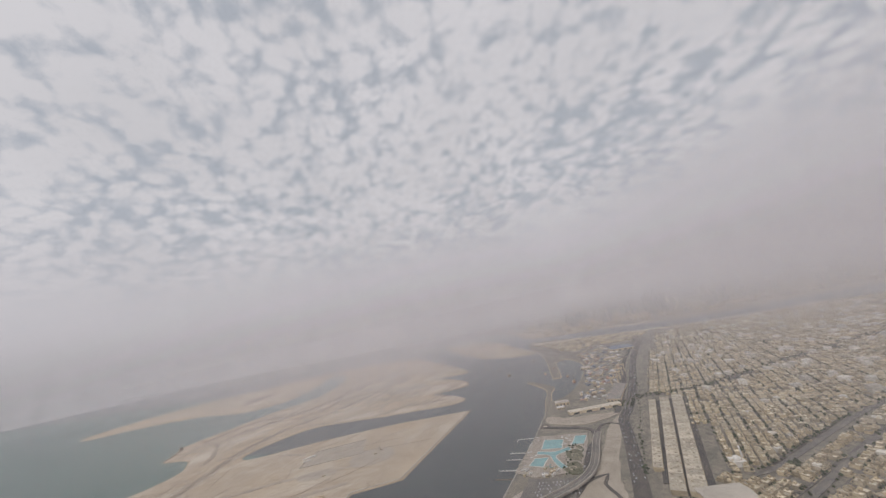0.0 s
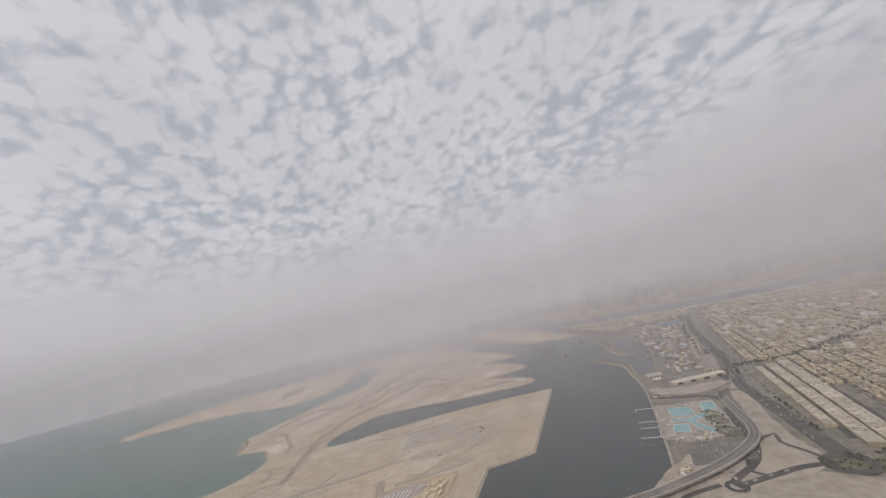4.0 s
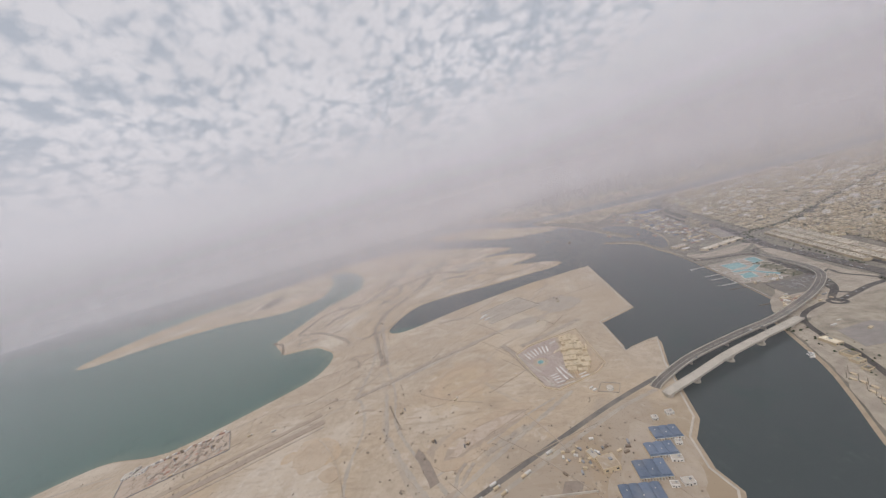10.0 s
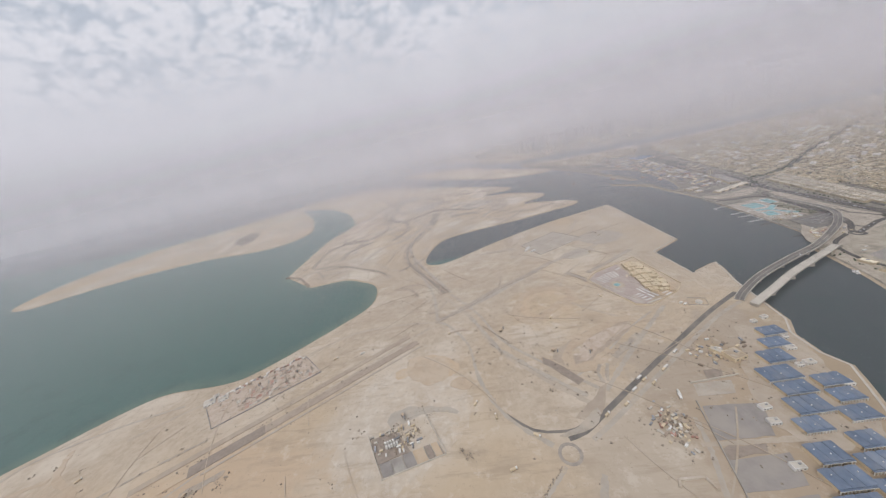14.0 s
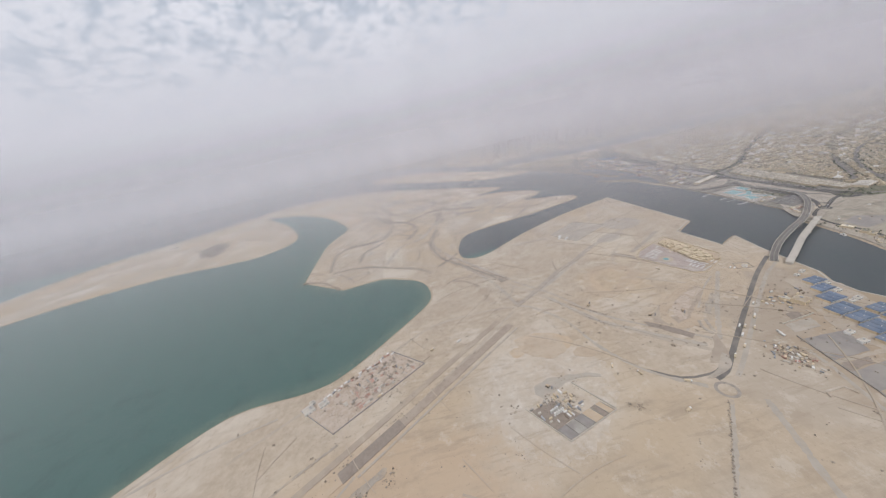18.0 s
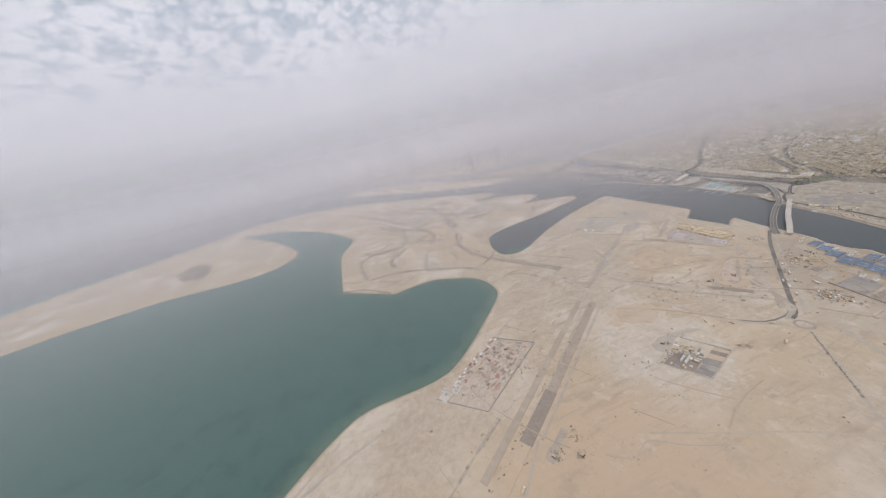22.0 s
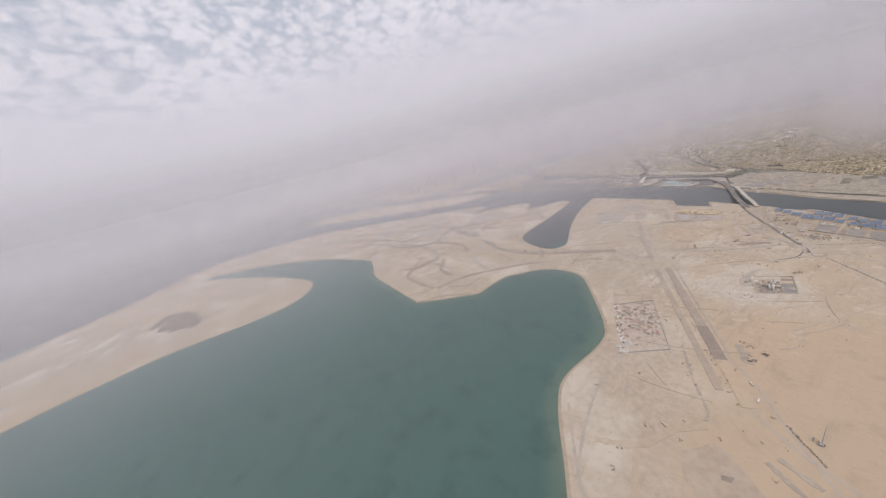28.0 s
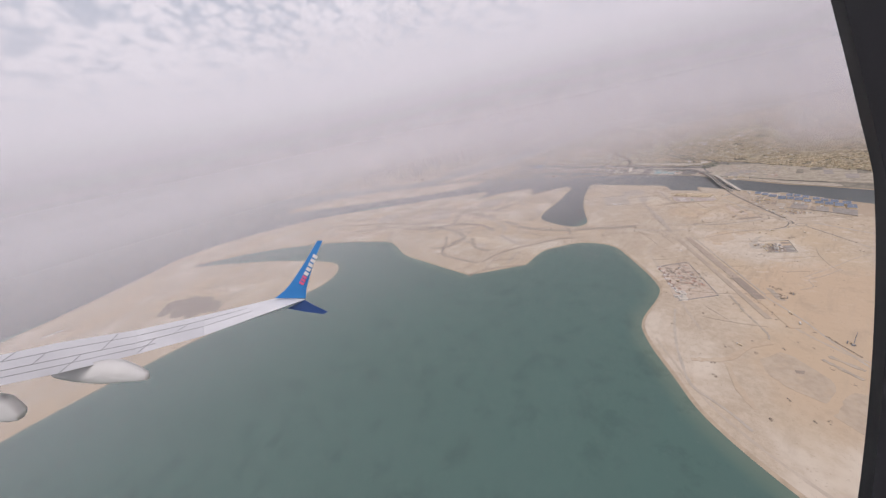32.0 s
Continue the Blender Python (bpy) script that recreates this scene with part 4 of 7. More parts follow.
dots = [(rnd.uniform(-700, -250), rnd.uniform(-60, 330), 0.9, rnd.choice((1, 1, 1, 2, 2, 4))) for k in range(320)]
dots += [(rnd.uniform(-650, -330), rnd.uniform(330, 760), 2.0, rnd.randint(1, 4)) for k in range(260)]
dots = [d for d in dots if inside(d[0], d[1], island)]
rubble("rubble", dots, "scattered stones and small heaps on the sand")
line_of = lambda a, b, n, r, k: [(a[0] + (b[0] - a[0]) * i / n, a[1] + (b[1] - a[1]) * i / n, r, k) for i in range(n)]
rubble("rubble", line_of((-380, 19), (-425, -24), 40, 0.3, 3) + line_of((-651, -8), (-669, -27), 20, 0.3, 5), "line of dark rubble along a track")
rubble("rubble", line_of((-409, 142), (-388, 112), 14, 0.4, 6) + line_of((-441, 216), (-514, 400), 30, 1.5, 4), "row of dark spoil heaps along the boulevard")
rubble("rubble", [(x, y, 0.8, 9) for x, y in ((-731, 61), (-709, 47), (-689, 33), (-705, 29), (-737, 51), (-751, 47), (-748, 6), (-774, 12), (-706, -23), (-649, -1), (-760, -7), (-754, -14), (-633, 55), (-665, 74), (-650, 41), (-652, 15), (-687, 14))], "lone dark heaps on the levelled sand")
rubble("rubble", [(-427, 29, 1.6, 40), (-431, 33, 0.8, 14), (-580, 30, 3.0, 40), (-598, 24, 2.0, 30), (-585, 17, 2.0, 16), (-203, 242, 3.0, 30)], "dark heaps of broken rock")


rubble("rubble", line_of((-508, 369), (-495, 321), 12, 0.8, 5) + line_of((-495, 321), (-462, 254), 16, 0.6, 6) + line_of((-457, 241), (-443, 214), 10, 0.5, 7), "dark dashes of spoil along the haul road")
rubble("rubble", [(-470 + rnd.gauss(0, 26), 200 + rnd.gauss(0, 26), 0.9, 3) for k in range(110)], "brown heaps and scrap at the track crossing")
rubble("rubble", [(-370 + rnd.gauss(0, 40), 110 + rnd.gauss(0, 35), 0.9, 3) for k in range(120)], "small heaps over the graded ground")
rubble("rubble", line_of((-645, 20), (-470, 138), 60, 1.6, 2) + line_of((-640, 45), (-500, 140), 40, 2.0, 2), "crumbs of spoil beside the road base")


# ---- quay walls and breakwaters ----
def wall_line(name, pts, width, z0, z1, mat, label, category="wall", kind="structure"):
    s = Shape()
    line = [Vector((*p, 0)) for p in pts]
    s.ribbon(line, width, z1, z1 - z0)
    return s.thing(name, mat, label, category, "", kind)


wall_line("quay_wall", [(-172, 424), (-177, 250), (-213.5, 229), (-211.5, 173), (-183, 185.5), (-194, 151), (-200, 121)], 1.2, -0.8, TOP + 0.25, PALE_CONCRETE, "pale concrete quay wall along the channel")
wall_line("quay_wall", [(-201, 119), (-205, 99), (-214, 86), (-216, 68), (-212, 57), (-219, 44), (-229, 26), (-238, 10)], 1.0, -0.8, TOP + 0.2, PALE_CONCRETE, "pale stone edge along the channel")
wall_line("quay_wall", [(-63, 388), (-68, 314), (-80, 210), (-88, 187)], 1.0, -0.8, TOP + 0.25, CONCRETE, "concrete promenade edge beside the marina")
for pts in ([(-733, 364), (-709, 353), (-689, 338), (-664, 308)],):
    s = Shape()
    for p in smooth(pts, 1.6):
        for k in range(5):
            s.clump(p.x + rnd.uniform(-2.4, 2.4), p.y + rnd.uniform(-2.4, 2.4), rnd.uniform(0.2, 1.3), rnd.uniform(0.7, 1.5), rnd)
    s.thing("breakwater", RUBBLE, "breakwater of dark heaped rock at the bay", "breakwater", "", "stuff")


# ---- the bridge ----
def bridge():
    line = smooth([(-212, 125.5), (-203, 133), (-176, 149), (-138, 166.5), (-105, 180), (-76, 197), (-54, 212), (-37, 227), (-26, 240), (-19, 256), (-16, 275), (-14, 300), (-11, 326)], 4.0)
    rise = lambda s: 3.2 * max(0.0, min(1.0, min(s / 0.12, (1 - s) / 0.3))) ** 0.8
    b = base("road_bridge", Matrix(), "long grey concrete road bridge over the channel", "bridge")
    Shape().ribbon(line, 5.8, TOP + 0.25, 0.9, rise).part("deck", CONCRETE, b, "concrete bridge deck")
    for off, name in ((2.78, "parapet"), (-2.78, "parapet")):
        side = []
        for i, p in enumerate(line):
            d = line[min(i + 1, len(line) - 1)] - line[max(i - 1, 0)]
            side.append(p + Vector((-d.y, d.x, 0)).normalized() * off)
        Shape().ribbon(side, 0.35, TOP + 0.85, 0.7, rise).part(name, PALE_CONCRETE, b, "pale concrete parapet")
    for off in (1.34, -1.34):
        lane = []
        for i, p in enumerate(line):
            d = line[min(i + 1, len(line) - 1)] - line[max(i - 1, 0)]
            lane.append(p + Vector((-d.y, d.x, 0)).normalized() * off)
        Shape().ribbon(lane, 2.35, TOP + 0.30, 0.1, rise).part("carriageway", DUSTY_ROAD, b, "dusty asphalt carriageway")
    for i in range(8, len(line) - 6, 8):
        p, h = line[i], TOP + rise(i / (len(line) - 1)) - 0.6
        d = (line[i + 1] - line[i - 1]).normalized()
        a = math.atan2(d.y, d.x)
        s = Shape().box(p.x, p.y, -1.0, 0.9, 3.4, h + 1.0, a)
        s.box(p.x, p.y, h - 0.5, 1.3, 5.2, 0.6, a)
        s.part("pier", PALE_CONCRETE, b, "concrete pier with a crosshead")
    b2 = base("unfinished_bridge", Matrix(), "unfinished pale concrete bridge deck beside the road bridge", "bridge")
    line = smooth([(-210, 116), (-187, 128), (-158, 144), (-131, 157), (-104, 170), (-94, 175)], 4.0)
    rise2 = lambda s: 2.4 + 2.0 * math.sin(math.pi * min(1.0, s * 1.15) * 0.75)
    Shape().ribbon(line, 5.0, TOP + 0.3, 1.1, rise2).part("deck", PALE_CONCRETE, b2, "bare pale concrete deck")
    Shape().ribbon([p + Vector((0, 0.2, 0)) for p in line], 3.2, TOP - 0.7, 0.8, rise2).part("girder", CONCRETE, b2, "concrete box girder")
    for off in (2.4, -2.4):
        side = []
        for i, p in enumerate(line):
            d = line[min(i + 1, len(line) - 1)] - line[max(i - 1, 0)]
            side.append(p + Vector((-d.y, d.x, 0)).normalized() * off)
        Shape().ribbon(side, 0.3, TOP + 0.55, 0.3, rise2).part("kerb", PALE_CONCRETE, b2)
    for x, y, k in ((-208, 117, 0.02), (-187, 128, 0.2), (-158, 144, 0.44), (-131, 157, 0.68), (-104, 170, 0.92)):
        h = TOP + rise2(k) - 1.0
        s = Shape().tube(x, y, 0.0 if -200 < x < -99 else TOP - 0.3, 2.3, 0.7, 16)
        s.box(x, y, 0.2, 1.5, 3.2, h, radians(30)).box(x, y, h - 0.5, 1.8, 5.0, 0.7, radians(30))
        s.part("pier", PALE_CONCRETE, b2, "concrete pier on a round footing")


bridge()


# ---- sheds and yards by the channel ----
def vault(s, y, z, w, d, h):
    """A low barrel roof along w."""
    n = 8
    arc = [(-d / 2 * math.cos(math.pi * i / n), h * math.sin(math.pi * i / n)) for i in range(n + 1)]
    pts = [(x, y + a, z + b) for x in (-w / 2, w / 2) for a, b in arc]
    m = n + 1
    return s.add(pts, [tuple(range(m)), tuple(range(m, 2 * m))[::-1]] + [(i, m + i, m + i + 1, i + 1) for i in range(n)])


def shed_meshes(w, d):
    wall = Shape().box(0, 0, 0, w, d, 1.9).mesh("wall", CREAM)
    roof = Shape()
    bays = max(2, round(w / 4.5))
    for i in range(bays):
        roof.add([(p[1], -p[0], p[2]) for p in vault(Shape(), 0, 0, d + 0.7, w / bays + 0.04, 0.62).v], vault(Shape(), 0, 0, 1, 1, 1).f)
        for k in range(len(roof.v) - 18, len(roof.v)):
            roof.v[k] = (roof.v[k][0] - w / 2 + w * (i + 0.5) / bays, roof.v[k][1], roof.v[k][2] + 1.9)
    roof = roof.mesh("roof", BLUE_ROOF)
    door = Shape().box(0, 0, 0, 1.1, 0.12, 1.4).mesh("door", DARK_GLASS)
    fan = Shape().tube(0, 0, 0, 0.28, 0.5, 8, 0.22).mesh("roof_vent", WHITE_PAINT)
    return wall, roof, door, fan


shed_handle = Shape().box(0, 0, 0, 0.06, 0.06, 0.3).mesh("handle", STEEL)
for x, y, w, d in ((-224, 91, 13.5, 6.4), (-231, 81, 13.5, 6.4), (-240, 70.5, 14.5, 8), (-249, 58.5, 18, 8.2), (-250, 48.5, 15.5, 6.4), (-254, 38.5, 16.5, 8.2), (-262, 28.6, 12.5, 6.0),
                   (-231, 51, 14, 6.0), (-234, 41.8, 12.5, 6.0), (-239, 32, 13.5, 6.0), (-249, 20, 11.5, 6.0), (-269, 16, 12.5, 7.4), (-272, 6, 15, 7.0), (-255, 11, 13, 6.0), (-276, -4, 16, 7.4), (-259, 1, 14, 6.5), (-282, -16, 16, 8), (-265, -11, 14, 7)):
    wall, roof, door, fan = shed_meshes(w, d)
    b = base("warehouse", pose(x, y - 2.2, TOP, rz=2), "long low cream shed with a blue ridged metal roof", "warehouse", "blue-roofed sheds")
    part("wall", wall, b, None, "cream rendered wall")
    part("roof", roof, b, None, "blue ridged sheet-metal roof")
    arcade = Shape().box(0, -d / 2 - 0.9, 1.55, w, 0.3, 0.3)
    for i in range(int(w / 1.3) + 1):
        arcade.box(-w / 2 + 0.15 + (w - 0.3) * i / int(w / 1.3), -d / 2 - 0.9, 0, 0.3, 0.3, 1.55)
    arcade.part("arcade", WHITE_PAINT, b, "white colonnade along the shed front")
    Shape().box(0, -d / 2 - 0.5, 1.85, w, 1.0, 0.08).part("porch_roof", BLUE_ROOF, b, "blue porch roof")
    for i in range(4):
        leaf = part("door", door, b, pose(-w / 2 + w * (i + 0.5) / 4, -d / 2 - 0.05, 0), "dark shed doorway")
        part("handle", shed_handle, leaf, pose(0.35, -0.1, 0.6))
    for i in range(3):
        part("roof_vent", fan, b, pose(-w / 2 + w * (i + 0.5) / 3, d / 6 * (-1) ** i, 2.3), "small white roof vent")


def flat_house(name, x, y, w, d, h, turn, label, wall_mat=WHITE_PAINT, roof_mat=PALE_CONCRETE, group="", category="building"):
    """A small flat-roofed building with a parapet, door and windows."""
    b = base(name, pose(x, y, TOP, rz=turn), label, category, group)
    Shape().box(0, 0, 0, w, d, h).part("wall", wall_mat, b)
    s = Shape()
    s.box(0, d / 2 - 0.1, h, w + 0.1, 0.2, 0.3).box(0, -d / 2 + 0.1, h, w + 0.1, 0.2, 0.3)
    s.box(w / 2 - 0.1, 0, h, 0.2, d - 0.4, 0.3).box(-w / 2 + 0.1, 0, h, 0.2, d - 0.4, 0.3)
    s.part("parapet", wall_mat, b)
    Shape().box(0, 0, h, w - 0.4, d - 0.4, 0.08).part("roof", roof_mat, b, "flat pale roof")
    Shape().box(w * 0.2, d * 0.1, h + 0.08, w * 0.18, d * 0.2, 0.5).part("roof_unit", STEEL, b, "grey roof unit")
    leaf = Shape().box(0, -d / 2 - 0.03, 0, 0.5, 0.08, 0.9).part("door", DARK_GLASS, b, "dark doorway")
    Shape().box(0.17, -d / 2 - 0.09, 0.42, 0.05, 0.05, 0.12).part("handle", STEEL, leaf)
    for i in (-1, 1):
        pane = Shape().box(i * w * 0.3, -d / 2 - 0.03, h * 0.45, w * 0.15, 0.08, h * 0.3).part("window", DARK_GLASS, b, "dark window")
        Shape().box(i * w * 0.3, -d / 2 - 0.08, h * 0.42, w * 0.17, 0.12, h * 0.03).part("sill", PALE_CONCRETE, pane)
    return b


for x, y, w, d in ((-224, 100, 3, 2.4), (-215, 103, 4, 2.4), (-221, 82.5, 3, 2.2), (-226.5, 73.5, 5, 3), (-228, 61.5, 5, 3), (-234, 60.5, 3.4, 2.2), (-226, 46, 5, 3), (-272, 38, 5, 3), (-275, 30, 5, 3), (-243, 27, 4, 2.5), (-284, 10, 5, 3)):
    flat_house("site_office", x, y, w, d, 1.5, rnd.uniform(-8, 8), "small white flat-roofed block among the sheds", group="white blocks by the sheds")
flat_house("depot", -258, 73, 9, 8, 2.4, 12, "cream depot with a pale cluttered roof", CREAM, WHITE_SAND)
flat_house("depot_annex", -264, 79, 3.4, 6, 1.6, 30, "low cream annex of the depot", CREAM)
wall_line("yard_wall", [(-294, 57.6), (-267, 59.5)], 0.4, TOP - 0.1, TOP + 1.1, PALE_CONCRETE, "long pale wall behind a yard")
wall_line("yard_wall", [(-299, 46), (-305, 24), (-311, 2), (-322, -24)], 0.4, TOP - 0.1, TOP + 0.9, CONCRETE, "grey wall along the levelled yards")
s = Shape()
for x, y, w, d, a in ((-326.5, 9.2, 13, 1.3, 0.0), (-320.5, 6.5, 1.3, 6, 0.3), (-333, 7.5, 1.2, 4, -0.5)):
    s.box(x, y, TOP - 0.1, w, d, 0.9, a, 0.7)
s.thing("earth_bank", WHITE_SAND, "angled white bank of heaped sand", "earth bank")


def container(x, y, turn, mat, label, group, w=2.6, d=1.05, h=1.1):
    b = base("container", pose(x, y, TOP, rz=turn), label, "container", group)
    n, pts = 8, []
    for z in (0.06, 0.06 + h):
        for sgn in (-1, 1):
            for i in range(2 * n + 1):
                pts.append((sgn * (-w / 2 + w * i / (2 * n)), sgn * (d / 2 + (0.04 if i % 2 else 0.0)), z))
    m = len(pts) // 2
    s = Shape().add(pts, [tuple(range(m))[::-1], tuple(range(m, 2 * m))] + [(i, (i + 1) % m, m + (i + 1) % m, m + i) for i in range(m)])
    s.part("body", mat, b)
    leaf = Shape().box(w / 2 + 0.02, 0, 0.1, 0.05, d * 0.9, h * 0.9).part("door", STEEL, b, "grey double door")
    if w > 2.4:
        Shape().box(w / 2 + 0.06, 0.05, 0.15, 0.04, 0.04, h * 0.8).part("bolt", STEEL, leaf)


for k in range(80):
    x, y = -319 + rnd.gauss(0, 4.6), 33 + rnd.gauss(0, 5.6)
    container(x, y, rnd.choice((20, 110, 35, 80)), rnd.choice((WHITE_PAINT, RUST_RED, STEEL, STEEL, WOOD, CREAM, PALE_CONCRETE, PALE_CONCRETE, BROWN_STRIP)), "weathered metal container in a crowded camp", "containers in the camp", rnd.uniform(1.0, 2.6), rnd.uniform(0.7, 1.2), rnd.uniform(0.5, 1.1))
rubble("rubble", [(-319 + rnd.gauss(0, 6), 33 + rnd.gauss(0, 7), 0.8, 3) for k in range(60)], "scrap and stores between the camp containers")
rubble("rubble", [(-262 + rnd.gauss(0, 10), 74 + rnd.gauss(0, 9), 0.8, 3) for k in range(60)], "scrap and stores round the depot")
rubble("rubble", [(rnd.uniform(-330, -225), rnd.uniform(-20, 105), 0.7, 2) for k in range(160)], "small dark heaps between the sheds and yards")
for k in range(40):
    x, y = -264 + rnd.gauss(0, 8), 78 + rnd.gauss(0, 6)
    container(x, y, rnd.uniform(0, 180), rnd.choice((WHITE_PAINT, STEEL, WOOD, CREAM)), "weathered cabin among stored material", "cabins by the depot", rnd.uniform(1.2, 3), 1.0, rnd.uniform(0.6, 1.2))


# ---- walled plant with silos ----
def plant():
    wall_line("yard_wall", [(-491, 48), (-475, 21), (-440, 31.5), (-440, 33), (-454, 58)], 0.45, TOP - 0.1, TOP + 1.0, PALE_CONCRETE, "pale wall round a dusty plant")
    ux, uy = Vector((35, 10.5, 0)).normalized(), Vector((-15, 26, 0)).normalized()
    o = Vector((-475, 21, 0))
    at = lambda a, b: o + ux * a + uy * b
    for i, (a0, a1, mat) in enumerate(((1, 7, GREY_YARD), (7.5, 14, CONCRETE), (14.5, 20, GREY_YARD), (20.5, 27, ORANGE_SAND), (27.5, 31, DARK_FILL), (31.5, 35.5, ORANGE_SAND))):
        pts = [at(a0, 0.8), at(a1, 0.8), at(a1, 9.5), at(a0, 9.5)]
        patch("storage_bay", [(p.x, p.y) for p in pts], mat, "open bay for sand and gravel", 0.15, True)
        mid = at(a1 + 0.25, 5)
        Shape().box(mid.x, mid.y, TOP - 0.1, 0.3, 9, 0.8, math.atan2(uy.y, uy.x) - math.pi / 2).thing("bay_wall", CONCRETE, "low concrete wall between storage bays", "wall", "bay walls", "structure")
    pts = [at(1, 10), at(20, 10), at(16, 27), at(0, 27)]
    patch("plant_floor", [(p.x, p.y) for p in pts], DARK_FILL, "dark wet floor of the plant", 0.8, True)
    for k in range(44):
        p = at(rnd.uniform(1, 28), rnd.uniform(11, 29))
        container(p.x, p.y, rnd.choice((17, 107)), rnd.choice((WHITE_PAINT, CREAM, STEEL, STEEL, CONCRETE, PALE_CONCRETE, WOOD)), "pale plant cabin on dark ground", "plant cabins", rnd.uniform(0.9, 3.6), rnd.uniform(0.6, 1.2), rnd.uniform(0.8, 1.6))
    for k in range(9):
        p = at(8 + 1.6 * (k % 5), 17 + 2.6 * (k // 5))
        b = base("silo", pose(p.x, p.y, TOP), "white upright cement silo", "silo", "cement silos")
        Shape().tube(0, 0, 0.9, 0.65, 2.2, 12).part("drum", WHITE_PAINT, b)
        Shape().tube(0, 0, 0.1, 0.2, 0.8, 12, 0.65).part("hopper", STEEL, b)
        Shape().dome(0, 0, 3.1, 0.65, 0.3, 12, 3).part("cap", WHITE_PAINT, b)
        for i in range(3):
            Shape().box(0.55 * math.cos(i * 2.1), 0.55 * math.sin(i * 2.1), 0, 0.1, 0.1, 1.0).part("leg", STEEL, b)
    rubble("rubble", [(-468 + rnd.gauss(0, 6), 45 + rnd.gauss(0, 6), 0.8, 4) for k in range(90)] + [(-452, 60, 4, 30), (-497, 50, 2.5, 16)], "dark scrap and spoil round the plant")


plant()


# ---- building site beside the bay ----
def building_site():
    o = Vector((-622, 69, 0))
    ux, uy = Vector((68.5, 45, 0)).normalized(), Vector((-33, 30, 0)).normalized()
    at = lambda a, b: o + ux * a + uy * b
    turn = math.degrees(math.atan2(ux.y, ux.x))
    for a0, b0, a1, b1 in ((0, 0, 82, 0), (82, 0, 82, 40), (0, 0, 0, 43)):
        p, q = at(a0, b0), at(a1, b1)
        wall_line("site_fence", [(p.x, p.y), (q.x, q.y)], 0.22, TOP - 0.1, TOP + 0.7, STEEL, "grey sheet fence round the building site", "fence")
    for k in range(110):
        a, b = rnd.uniform(20, 80), rnd.uniform(3, 34)
        p = at(a, b)
        w, d = rnd.uniform(1.5, 6), rnd.uniform(0.8, 3)
        s = Shape().box(0, 0, 0, w, d, rnd.uniform(0.15, 0.5))
        f = s.thing("foundation", rnd.choice((CONCRETE, PALE_CONCRETE, BROWN_STRIP, BROWN_STRIP, BROWN_FILL, WOOD, RUST_RED, RUST_RED)), "low concrete footing at the building site", "foundation", "footings of the site")
        f.matrix_basis = pose(p.x, p.y, TOP - 0.02, rz=turn + rnd.choice((0, 90)))
        for i in range(rnd.randint(2, 5)):
            Shape().box(rnd.uniform(-w / 2, w / 2) * 0.8, rnd.uniform(-d / 2, d / 2) * 0.8, 0.1, 0.25, 0.25, rnd.uniform(0.5, 1.3)).part("column", CONCRETE, f)
    for k in range(34):
        p = at(14 + k * 2.0 + rnd.uniform(-0.5, 0.5), 37 + rnd.uniform(-1.5, 3))
        container(p.x, p.y, turn + rnd.choice((0, 0, 90)), rnd.choice((WHITE_PAINT, RUST_RED, STEEL, WOOD, WHITE_PAINT, RUST_RED)), "site cabin or stacked material by the fence", "site cabins", rnd.uniform(1.4, 3.4), 1.2, rnd.uniform(0.7, 1.2))
    for a, b, w, d in ((3.5, 37, 8, 7), (13, 33, 7, 5), (9, 42, 4, 3)):
        p = at(a, b)
        flat_house("site_hall", p.x, p.y, w, d, 1.6, turn, "white temporary hall with a flat pale roof", WHITE_PAINT, PALE_CONCRETE)
    rubble("rubble", [(at(rnd.uniform(12, 82), rnd.uniform(2, 38)).x, at(rnd.uniform(12, 82), rnd.uniform(2, 38)).y, 1.2, 3) for k in range(80)], "stacked material and scrap on the building site")


building_site()


